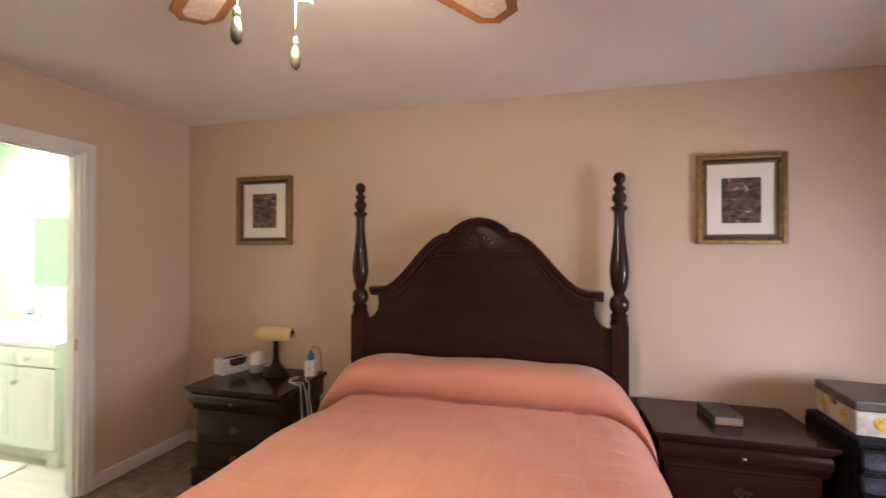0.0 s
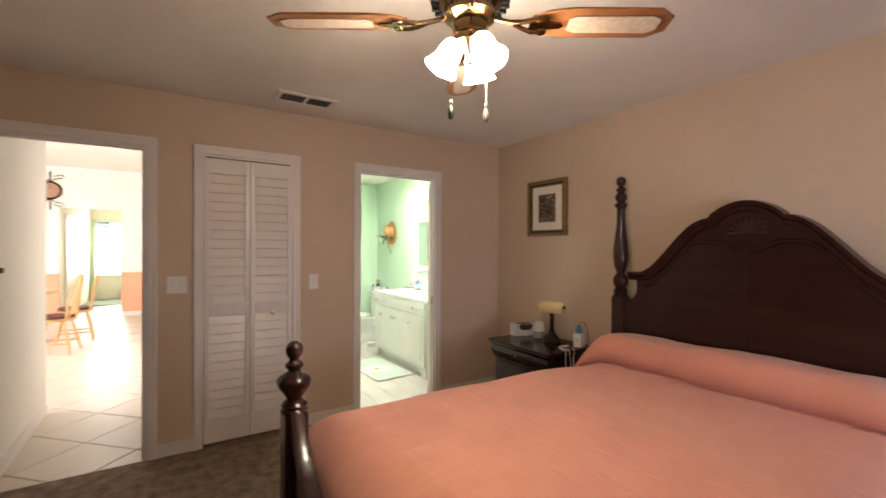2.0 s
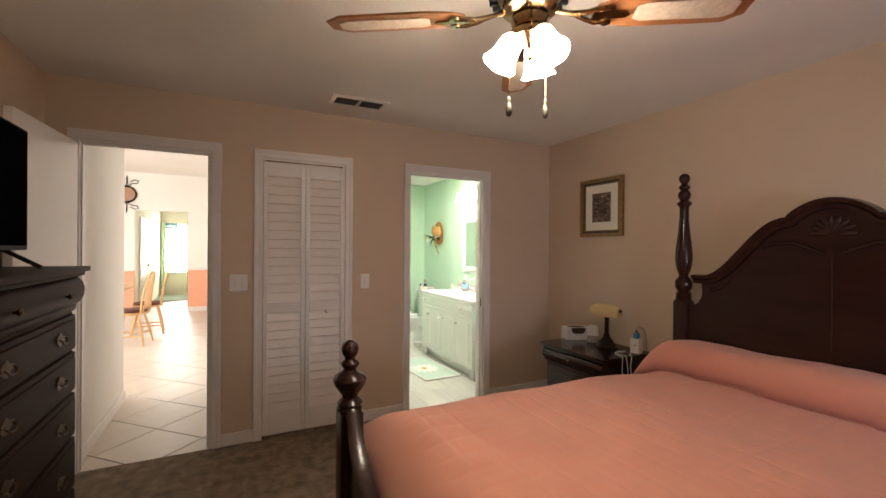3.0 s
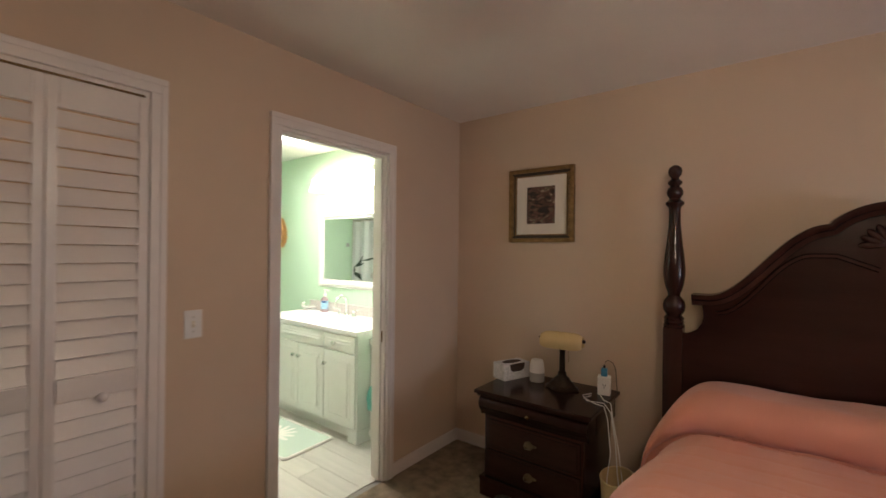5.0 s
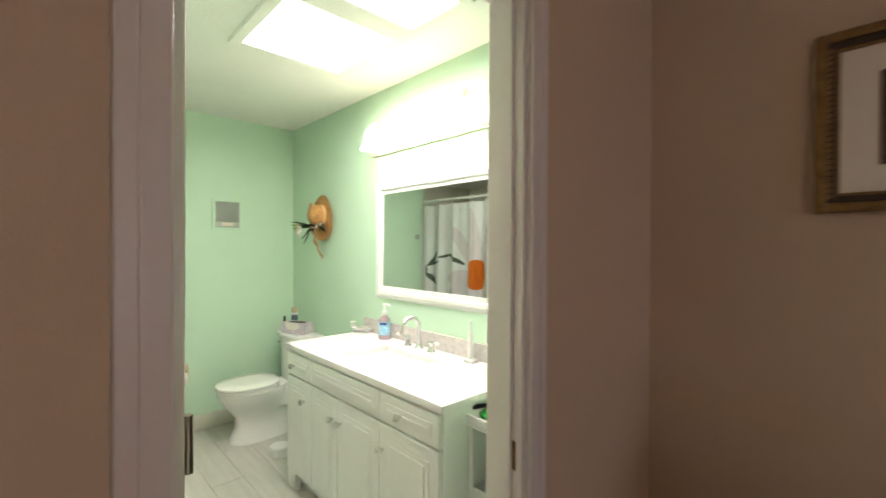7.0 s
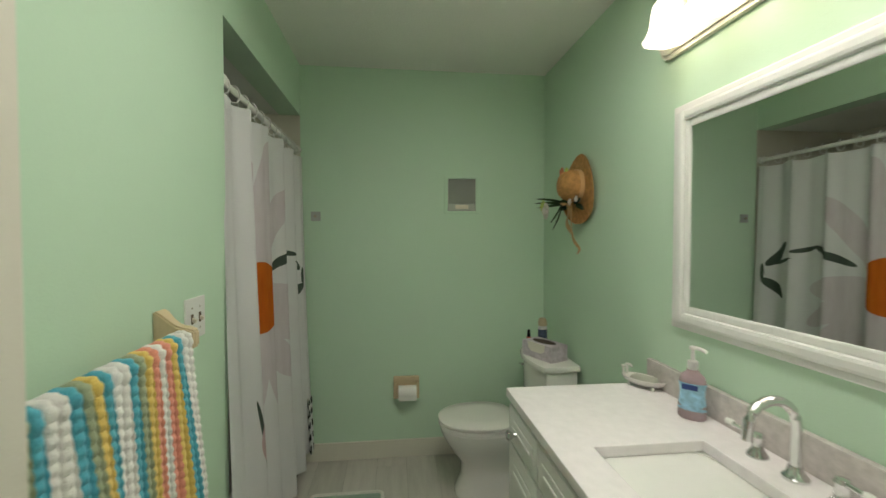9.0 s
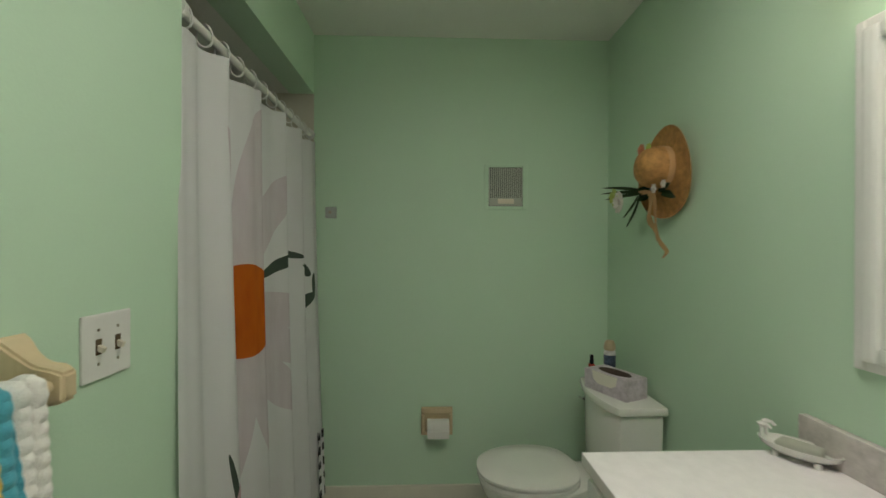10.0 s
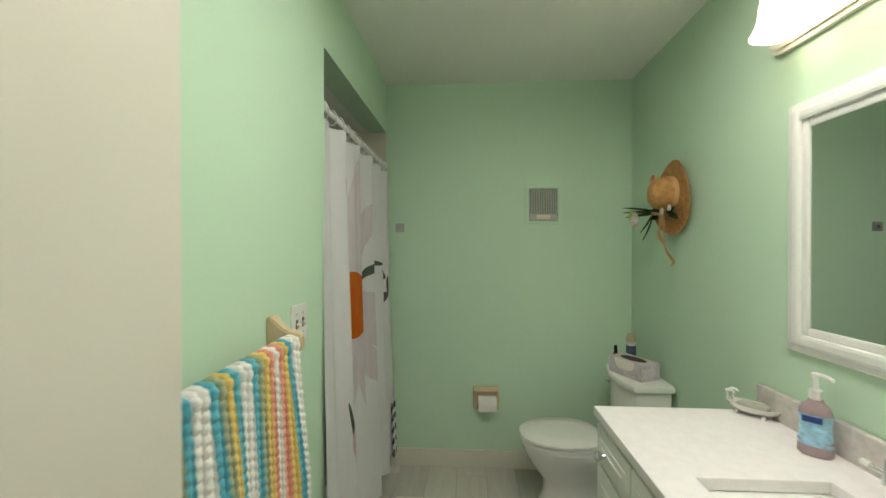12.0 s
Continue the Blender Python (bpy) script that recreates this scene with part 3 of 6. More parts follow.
def nightstand(x0, x1, y0, y1, h, label, group):
    """Front faces -y."""
    cx, w, d = (x0 + x1) / 2, (x1 - x0), y1 - y0
    t = thing("nightstand", (cx, y1, 0), label, "nightstand", group)
    a, f = w / 2 - 0.05, -d + 0.05
    part("body", box(-a, f, 0.10, a, -0.01, h - 0.15, 0.004), CHERRY, t)
    part("top", merge(box(-w / 2, -d, h - 0.022, w / 2, 0, h, 0.006), box(-w / 2 + 0.015, -d + 0.015, h - 0.038, w / 2 - 0.015, -0.002, h - 0.022, 0.005)), CHERRYH, t)
    # rounded ogee drawer under the top
    prof = [(f, h - 0.15), (f - 0.004, h - 0.145), (f - 0.006, h - 0.13), (f - 0.022, h - 0.115), (f - 0.032, h - 0.095), (f - 0.034, h - 0.075), (f - 0.028, h - 0.055), (f - 0.012, h - 0.042), (f + 0.1, h - 0.039), (f + 0.1, h - 0.15)]
    bm = bmesh.new()
    rows = [[bm.verts.new((x, y, z)) for y, z in prof] for x in (-a - 0.026, a + 0.026)]
    for i in range(len(prof)):
        j = (i + 1) % len(prof)
        bm.faces.new((rows[0][i], rows[0][j], rows[1][j], rows[1][i]))
    bm.faces.new(rows[0]), bm.faces.new(rows[1][::-1])
    bmesh.ops.recalc_face_normals(bm, faces=bm.faces)
    ogee = part("drawer", merge(bm, box(-a - 0.026, f + 0.1, h - 0.15, a + 0.026, -0.01, h - 0.039, 0.004)), CHERRYH, t, smooth=True)
    part("knob", moved(lathe([(0.004, 0), (0.005, 0.008), (0.010, 0.013), (0.011, 0.018), (0.006, 0.023), (0.001, 0.024)], 12), pose(0, f - 0.033, h - 0.085, 90)), BRASS, ogee, smooth=True)
    zs = [0.11, 0.11 + (h - 0.27) / 2, h - 0.158]
    for z0, z1 in zip(zs, zs[1:]):
        dr = part("drawer", merge(box(-a + 0.014, f - 0.012, z0 + 0.008, a - 0.014, f + 0.02, z1 - 0.008, 0.006), box(-a + 0.03, f - 0.016, z0 + 0.024, a - 0.03, f, z1 - 0.024, 0.004)), CHERRYH, t)
        batwing(dr, 0, f - 0.017, (z0 + z1) / 2)
    # bracket base
    feet = [(-a - 0.02, 0), (-a + 0.07, 0), (-a + 0.09, 0.03), (-a + 0.14, 0.05), (a - 0.14, 0.05), (a - 0.09, 0.03), (a - 0.07, 0), (a + 0.02, 0), (a + 0.02, 0.10), (-a - 0.02, 0.10)]
    part("base", merge(slab(feet, 0.03, at=f - 0.02), box(-a - 0.02, f + 0.01, 0, -a + 0.02, -0.01, 0.10, 0.004), box(a - 0.02, f + 0.01, 0, a + 0.02, -0.01, 0.10, 0.004), box(-a - 0.024, f - 0.024, 0.09, a + 0.024, -0.01, 0.112, 0.005)), CHERRY, t)
    return t


nightstand(-1.645, -0.955, 2.578, 3.095, 0.62, "dark cherry three-drawer nightstand with a lamp on it", "nightstands beside the bed")
nightstand(1.012, 1.738, 2.600, 3.095, 0.62, "dark cherry three-drawer nightstand with a book on it", "nightstands beside the bed")


# ---- pictures ----
def art_fn(seed):
    def fn(nt, b):
        n, l = nt.nodes, nt.links
        tc, ns, rp = n.new("ShaderNodeTexCoord"), n.new("ShaderNodeTexNoise"), n.new("ShaderNodeValToRGB")
        mp = n.new("ShaderNodeMapping")
        mp.inputs["Location"].default_value, mp.inputs["Scale"].default_value = (seed, seed * 2, 0), (9, 9, 16)
        l.new(tc.outputs["Object"], mp.inputs[0])
        l.new(mp.outputs[0], ns.inputs["Vector"])
        ns.inputs["Scale"].default_value, ns.inputs["Detail"].default_value, ns.inputs["Distortion"].default_value = 1.6, 5, 1.2
        e = rp.color_ramp.elements
        e[0].position, e[0].color = 0.38, (0.028, 0.018, 0.014, 1)
        e[1].position, e[1].color = 0.68, (0.55, 0.40, 0.30, 1)
        for p, c in ((0.48, (0.09, 0.045, 0.03, 1)), (0.56, (0.16, 0.075, 0.05, 1)), (0.62, (0.13, 0.12, 0.07, 1))):
            q = e.new(p)
            q.color = c
        l.new(ns.outputs[0], rp.inputs[0])
        l.new(rp.outputs[0], b.inputs["Base Color"])
        b.inputs["Roughness"].default_value = 0.5
    return fn


def picture(x0, x1, z0, z1, y, art, seed, label):
    t = thing("framed_picture", ((x0 + x1) / 2, y, (z0 + z1) / 2), label, "picture", "framed prints on the bedroom wall")
    w, h = (x1 - x0) / 2, (z1 - z0) / 2

    def ring(a, b, ya, yb, name, m, bev=0.004):
        wa, ha, wb, hb = w - a, h - a, w - b, h - b
        return part(name, merge(box(-wa, ya, -ha, -wb, yb, ha, bev), box(wb, ya, -ha, wa, yb, ha, bev), box(-wb, ya, hb, wb, yb, ha, bev), box(-wb, ya, -ha, wb, yb, -hb, bev)), m, t)

    ring(0, 0.028, -0.032, -0.002, "frame", GOLD, 0.007)
    ring(0.026, 0.047, -0.024, -0.002, "liner", FRAMEDARK)
    ring(0.045, 0.054, -0.020, -0.002, "inner_lip", GOLD, 0.002)
    beads = []
    for k in range(int(2 * (h - 0.04) / 0.016)):
        for s in (-1, 1):
            beads.append(box(s * (w - 0.034) - 0.006, -0.029, -h + 0.04 + 0.016 * k, s * (w - 0.034) + 0.006, -0.022, -h + 0.052 + 0.016 * k, 0.002))
    tagged(part("beading", merge(*beads), GOLD, t), kind="stuff")
    part("mat_board", box(-w + 0.05, -0.010, -h + 0.05, w - 0.05, -0.004, h - 0.05), MATBOARD, t, "cream mat board")
    ax0, ax1, az0, az1 = art
    ob = part("print", box(ax0 - (x0 + x1) / 2, -0.013, az0 - (z0 + z1) / 2, ax1 - (x0 + x1) / 2, -0.011, az1 - (z0 + z1) / 2), ramp_mat("faded_print", art_fn(seed)), t, "faded brown garden print")
    return t


picture(-1.705, -1.242, 1.498, 1.994, 3.118, (-1.574, -1.375, 1.622, 1.870), 3.0, "small framed print in a gilded frame with cream mat")
picture(1.333, 1.768, 1.496, 1.990, 3.118, (1.462, 1.650, 1.612, 1.860), 7.0, "framed print in a dark and gold frame with cream mat")

# ---- ceiling fan ----
FX, FY = 0.088, 1.11
fan = thing("ceiling_fan", (FX, FY, H), "oak and brass ceiling fan with a three-bell light kit", "ceiling fan")
part("canopy", lathe([(0.075, 0), (0.075, -0.012), (0.06, -0.04), (0.03, -0.06), (0.016, -0.065), (0.016, -0.11)], 28), BRASS, fan, smooth=True)
part("motor_housing", lathe([(0.03, -0.10), (0.10, -0.115), (0.135, -0.14), (0.142, -0.165), (0.142, -0.20), (0.13, -0.225), (0.10, -0.245), (0.085, -0.26), (0.085, -0.285), (0.06, -0.30), (0.02, -0.30)], 36), BRASS, fan, "antique brass motor housing", smooth=True)
# solid black blocks stand in for the shaded depth of the vent slots
slots = [moved(box(0.10, -0.006, -0.247, 0.128, 0.006, -0.222, 0.002), pose(0, 0, 0, 0, 0, 15 * k)) for k in range(24)]
part("dark_slot_blocks", merge(*slots), BLACK, fan)
part("switch_housing", lathe([(0.02, -0.29), (0.055, -0.30), (0.060, -0.315), (0.052, -0.34), (0.06, -0.355), (0.058, -0.37), (0.03, -0.39), (0.014, -0.405), (0.012, -0.43), (0.002, -0.44)], 28), BRASS, fan, smooth=True)


def blade_outline(x0, x1, w0, w1, cut):
    return [(x0, -w0), (x0 + 0.05, -w1 * 0.82), (x0 + 0.12, -w1), (x1 - cut, -w1), (x1 - cut * 0.3, -w1 * 0.62), (x1, -w1 * 0.5), (x1, w1 * 0.5), (x1 - cut * 0.3, w1 * 0.62), (x1 - cut, w1), (x0 + 0.12, w1), (x0 + 0.05, w1 * 0.82), (x0, w0)]


for ang in (57.5, 147.5, 237.5, 327.5):
    m = pose(0, 0, -0.300, 0, 0, ang) @ pose(0, 0, 0, -9, 0, 0)
    b = part("blade", moved(slab(blade_outline(0.20, 0.645, 0.03, 0.068, 0.05), 0.007, axis="z", bevel=0.002), m), FANOAK, fan, "oak blade with a cane insert")
    inner = [(0.315, -0.026), (0.34, -0.038), (0.58, -0.040), (0.608, -0.024), (0.608, 0.024), (0.58, 0.040), (0.34, 0.038), (0.315, 0.026)]
    part("cane_insert", moved(merge(slab(inner, 0.002, axis="z", at=-0.0035)), m), CANE, b, "pale woven cane insert")
    iron = [moved(tube([(0.08, 0, 0.015), (0.13, 0.0, 0.004), (0.17, 0.015, -0.006), (0.20, 0.03, -0.008), (0.235, 0.028, -0.006)], 0.008, 8), Matrix()), moved(tube([(0.13, 0, 0.004), (0.17, -0.015, -0.006), (0.20, -0.03, -0.008), (0.235, -0.028, -0.006)], 0.008, 8), Matrix()), moved(lathe([(0.016, 0), (0.018, 0.006), (0.010, 0.010)], 12), pose(0.235, 0.028, -0.012)), moved(lathe([(0.016, 0), (0.018, 0.006), (0.010, 0.010)], 12), pose(0.235, -0.028, -0.012)), slab([(0.19, -0.02), (0.29, -0.012), (0.30, 0), (0.29, 0.012), (0.19, 0.02)], 0.006, axis="z", at=-0.009)]
    part("blade_iron", moved(merge(*iron), m), BRASS, fan, smooth=True)
BELL = [(0.016, 0.0), (0.030, -0.004), (0.039, -0.016), (0.043, -0.035), (0.045, -0.06), (0.050, -0.085), (0.060, -0.108), (0.066, -0.117), (0.064, -0.118), (0.057, -0.107), (0.047, -0.085), (0.042, -0.06), (0.040, -0.035), (0.034, -0.016), (0.014, -0.006)]


def bell(parent, m, material, holder, k=1.0, name="shade"):
    arm = part("socket", moved(lathe([(0.012 * k, 0.03 * k), (0.022 * k, 0.026 * k), (0.026 * k, 0.008 * k), (0.024 * k, -0.004 * k)], 16), m), holder, parent, smooth=True)
    prof = [(r * k, z * k) for r, z in BELL]
    bm = lathe(prof, 24, caps=False)
    for v in bm.verts:
        r = math.hypot(v.co.x, v.co.y)
        if v.co.z < -0.085 * k:
            v.co.z += 0.0015 * k * math.cos(6 * math.atan2(v.co.y, v.co.x))
    part(name, moved(bm, m), material, parent, "lit frosted glass bell shade", smooth=True)


for ang in (244, 4, 124):
    a = radians(ang)
    m = pose(0.047 * math.cos(a), 0.047 * math.sin(a), -0.365, 0, 0, ang) @ pose(0, 0, 0, 0, -29, 0)
    part("arm", tube([(0.02 * math.cos(a), 0.02 * math.sin(a), -0.35), (0.05 * math.cos(a), 0.05 * math.sin(a), -0.338), (0.052 * math.cos(a), 0.052 * math.sin(a), -0.35)], 0.009, 8), BRASS, fan, smooth=True)
    bell(fan, m, FANSHADE, BRASS, 0.85)
for cx, cy, cm in ((0.014, 1.085, BLACK), (0.054, 1.203, IVORY)):
    ch = part("pull_chain", tube([(0.5 * (cx - FX), 0.5 * (cy - FY), -0.35), (cx - FX, cy - FY, -0.42), (cx - FX, cy - FY, -0.535)], 0.0015, 6), BRASS, fan)
    part("pull_knob", moved(merge(lathe([(0.003, 0), (0.006, -0.004), (0.007, -0.015), (0.005, -0.02), (0.009, -0.03), (0.011, -0.045), (0.009, -0.06), (0.003, -0.066)], 14)), Matrix.Translation((cx - FX, cy - FY, -0.53))), mat("bronze_glazed_knob", (0.035, 0.032, 0.022), 0.3, 0.3) if cm is BLACK else mat("olive_glazed_knob", (0.06, 0.055, 0.035), 0.35), ch, smooth=True)

# ---- doors ----
bif = thing("bifold_closet_door", (-2.165, 0.777, 0), "white louvred bifold closet door, closed", "closet door")
SLAT = part("slat", moved(box(-0.0032, -0.117, -0.0335, 0.0032, 0.117, 0.0335, 0.0028), pose(0, 0, 0, 0, -19, 0)), WHITE, bif)
first = True
for cy in (-0.1475, 0.1475):
    w = 0.1463
    leaf = part("leaf", merge(box(-0.013, cy - w, 0.02, 0.013, cy - w + 0.031, 2.008, 0.003), box(-0.013, cy + w - 0.031, 0.02, 0.013, cy + w, 2.008, 0.003), box(-0.013, cy - w + 0.031, 0.02, 0.013, cy + w - 0.031, 0.185, 0.003), box(-0.013, cy - w + 0.031, 0.905, 0.013, cy + w - 0.031, 0.985, 0.003), box(-0.013, cy - w + 0.031, 1.905, 0.013, cy + w - 0.031, 2.008, 0.003)), WHITE, bif)
    spots = [0.985 + 0.0655 * (k + 0.5) for k in range(14)] + [0.185 + 0.0655 * (k + 0.5) for k in range(11)]
    for z in spots:
        if first:
            ob, first = SLAT, False
        else:
            ob = new("slat", SLAT.data)
        ob.parent = leaf
        ob.location = (0, cy, z)
kn = part("knob", moved(lathe([(0.006, 0), (0.007, 0.012), (0.016, 0.020), (0.017, 0.028), (0.010, 0.034), (0.001, 0.035)], 16), pose(0.013, 0.155, 0.905, 0, 90)), WHITE, bif, smooth=True)
part("track", box(-0.012, -0.28, 2.010, 0.012, 0.28, 2.017), BRASS, bif)


def door_leaf(name, hinge, end, w, h, label, knob_side=1, material=None):
    ang = math.degrees(math.atan2(end[1] - hinge[1], end[0] - hinge[0]))
    d = thing(name, (hinge[0], hinge[1], 0), label, "door", turn=ang)
    tagged(d, kind="structure")
    part("panel", box(0.003, -0.0175, 0.012, w, 0.0175, h, 0.003), material or WHITE, d)
    for s in (-1, 1):
        part("door_knob", moved(lathe([(0.026, 0), (0.027, 0.004), (0.012, 0.010), (0.011, 0.032), (0.018, 0.040), (0.024, 0.046), (0.024, 0.062), (0.020, 0.066), (0.002, 0.067)], 24), pose(w - 0.065, 0.0175 * s, 0.90, -90 * s)), NICKEL, d, "satin nickel knob", smooth=True)
    for z in (0.25, 1.05, 1.80):
        part("hinge", moved(lathe([(0.006, 0), (0.006, 0.09)], 10), Matrix.Translation((0.0, -0.022, z))), NICKEL, d)
    return d


door_leaf("door_bathroom", (-2.292, 1.650), (-3.06, 1.686), 0.778, 2.01, "white flush bathroom door standing open", material=mat("cream_door_paint", (0.74, 0.70, 0.62), 0.4, vary=0.03, scale=2, fine=200, bump=0.03))
door_leaf("door_bedroom", (-2.115, -0.567), (-1.39, -0.612), 0.72, 2.01, "white flush bedroom door standing open")
part("strike_plate", box(-2.205, 2.3355, 0.86, -2.170, 2.3385, 0.93, 0.001), BRASS, bpy.data.objects["jamb_bath"])


# ---- switches, vent, outlet ----
def switch_plate(loc, turn, gangs, label, slot=None):
    """Faces -y before turning."""
    t = thing("light_switch", loc, label, "light switch", turn=turn)
    w = 0.035 + 0.023 * (gangs - 1)
    part("plate", box(-w, -0.006, -0.058, w, 0, 0.058, 0.003), PLASTIC, t)
    for k in range(gangs):
        x = (k - (gangs - 1) / 2) * 0.046
        part("slot", box(x - 0.0065, -0.0075, -0.014, x + 0.0065, -0.005, 0.014, 0.001), slot or IVORY, t)
        part("toggle", merge(moved(box(-0.004, -0.014, -0.005, 0.004, 0, 0.005, 0.001), pose(x, -0.004, 0.0, 25))), IVORY, t)
        for dz in (-0.03, 0.03):
            part("screw", moved(lathe([(0.003, 0), (0.003, 0.001)], 8), pose(x, -0.006, dz, 90)), NICKEL, t)
    return t


switch_plate((-2.155, 0.325, 1.135), 90, 2, "white double light switch on the tan wall")
switch_plate((-2.155, 1.236, 1.121), 90, 1, "white single light switch beside the bathroom door")
switch_plate((-3.765, 1.582, 1.147), 180, 2, "white double light switch with dark toggle slots on the mint wall", mat("brown_slot", (0.10, 0.065, 0.03), 0.6))
vent = thing("ceiling_vent", (-1.785, 1.078, H), "white ceiling air vent with two dark louvred grilles", "vent")
part("frame", merge(box(-0.10, -0.20, -0.012, 0.10, -0.165, 0, 0.003), box(-0.10, 0.165, -0.012, 0.10, 0.20, 0, 0.003), box(-0.10, -0.165, -0.012, -0.065, 0.165, 0, 0.003), box(0.065, -0.165, -0.012, 0.10, 0.165, 0, 0.003), box(-0.065, -0.01, -0.012, 0.065, 0.01, 0, 0.003)), CEIL, vent)
part("backing", box(-0.066, -0.166, -0.004, 0.066, 0.166, -0.001), BLACK, vent)
for k in range(8):
    for s in (-1, 1):
        part("louvre", moved(box(-0.006, -0.075, -0.0008, 0.006, 0.075, 0.0008), pose(-0.056 + 0.016 * k, s * 0.0875, -0.008, 0, 35, 0)), mat("grey_louvre", (0.10, 0.09, 0.08), 0.5) if k == 0 and s == -1 else bpy.data.materials["grey_louvre"], vent)


# ---- bathroom: vanity ----
van = thing("vanity_cabinet", (-3.312, 3.10, 0), "white thermofoil bathroom vanity with raised panel doors", "vanity")


def raised(x0, x1, z0, z1, y, name, parent, panel=True):
    bms = [box(x0, y - 0.018, z0, x1, y, z1, 0.004)]
    ob = part(name, merge(*bms), CABINET, parent)
    e = 0.05 if z1 - z0 > 0.3 else 0.035
    groove = [box(x0 + e, y - 0.0215, z0 + e, x1 - e, y - 0.017, z1 - e, 0.003), box(x0 + e + 0.022, y - 0.026, z0 + e + 0.022, x1 - e - 0.022, y - 0.02, z1 - e - 0.022, 0.005)]
    if panel:
        part("raised_panel", merge(*groove), CABINET, ob)
    return ob


def knob(parent, x, y, z):
    part("knob", moved(lathe([(0.008, 0), (0.007, 0.010), (0.013, 0.016), (0.0165, 0.022), (0.0165, 0.027), (0.012, 0.032), (0.001, 0.034)], 18), pose(x, y, z, 90)), CHROME, parent, "round chrome knob", smooth=True)


VY = 2.557 - 3.10
part("body", merge(box(-0.66, VY, 0.10, 0.66, -0.002, 0.799, 0.003), box(-0.645, VY + 0.06, 0, 0.645, -0.002, 0.10)), CABINET, van)
part("base_foot", box(-0.662, VY - 0.004, 0, -0.56, VY + 0.03, 0.10, 0.003), CABINET, van)
part("base_foot", merge(box(0.56, VY - 0.004, 0, 0.662, VY + 0.03, 0.10, 0.003), box(0.64, VY + 0.03, 0, 0.662, -0.002, 0.10, 0.003)), CABINET, van)
for x0, x1, kx in ((-0.64, -0.346, -0.528), (-0.340, 0.281, None), (0.287, 0.65, 0.439)):
    d = raised(x0, x1, 0.668, 0.789, VY, "drawer", van)
    if kx is not None:
        knob(d, kx, VY - 0.026, 0.728)
for x0, x1, kx in ((-0.64, -0.346, -0.412), (-0.340, -0.068, -0.104), (-0.062, 0.281, -0.026), (0.287, 0.65, 0.318)):
    d = raised(x0, x1, 0.115, 0.658, VY, "door", van)
    knob(d, kx, VY - 0.022, 0.556)

top = thing("countertop", (-3.315, 3.10, 0.801), "white quartz vanity top with undermount sink", "countertop")
sx0, sx1, sy0, sy1 = -0.225, 0.225, -0.452, -0.145
def holed(x0, y0, x1, y1, a0, b0, a1, b1, h):
    """A slab with a rectangular hole through it, as one mesh."""
    bm = bmesh.new()
    o = [bm.verts.new((x, y, h)) for x, y in ((x0, y0), (x1, y0), (x1, y1), (x0, y1))]
    i = [bm.verts.new((x, y, h)) for x, y in ((a0, b0), (a1, b0), (a1, b1), (a0, b1))]
    for k in range(4):
        bm.faces.new((o[k], o[(k + 1) % 4], i[(k + 1) % 4], i[k]))
    ext = bmesh.ops.extrude_face_region(bm, geom=bm.faces[:])
    bmesh.ops.translate(bm, vec=(0, 0, -h), verts=[v for v in ext["geom"] if isinstance(v, bmesh.types.BMVert)])
    bmesh.ops.recalc_face_normals(bm, faces=bm.faces)
    sharp = [e for e in bm.edges if len(e.link_faces) == 2 and e.calc_face_angle(0) > 1.2]
    bmesh.ops.bevel(bm, geom=sharp, offset=0.003, segments=2, affect="EDGES", profile=0.6)
    return bm


part("slab", holed(-0.675, -0.562, 0.675, -0.002, sx0, sy0, sx1, sy1, 0.030), QUARTZ, top)
part("backsplash", box(-0.675, -0.022, 0.030, 0.675, -0.002, 0.119, 0.003), SPLASH, top, "grey-white stone backsplash")


def basin(u, v):
    a, r = 2 * math.pi * u, v
    def sq(c, p=0.35):
        return math.copysign(abs(c) ** p, c)
    k = 1 - 0.35 * max(0, (v - 0.35) / 0.65) ** 2 if v < 0.75 else (1 - 0.35 * (0.4 / 0.65) ** 2) * (1 - v) / 0.25
    z = -0.13 * min(1, v / 0.55) ** 0.8
    return Vector(((sx0 + sx1) / 2 + 0.235 * sq(math.cos(a)) * k, (sy0 + sy1) / 2 + 0.157 * sq(math.sin(a)) * k, 0.002 + z))


part("basin", sheet(40, 12, basin), PORCELAIN, top, "white undermount sink basin", smooth=True)
part("drain", moved(lathe([(0.022, 0), (0.022, 0.004), (0.015, 0.005), (0.002, 0.003)], 18), Matrix.Translation(((sx0 + sx1) / 2, (sy0 + sy1) / 2, -0.127))), CHROME, top, smooth=True)

fau = thing("sink_faucet", (-3.350, 3.028, 0.831), "chrome widespread faucet with a gooseneck spout", "faucet")
arc = [(0, 0, 0.0), (0, 0, 0.12)] + [(0, -0.06 + 0.06 * math.cos(a), 0.12 + 0.06 * math.sin(a)) for a in [math.pi * k / 10 for k in range(1, 11)]] + [(0, -0.122, 0.095)]
part("spout", merge(tube(arc, 0.0115, 14), lathe([(0.026, 0), (0.026, 0.006), (0.018, 0.014), (0.014, 0.03)], 20)), CHROME, fau, smooth=True)
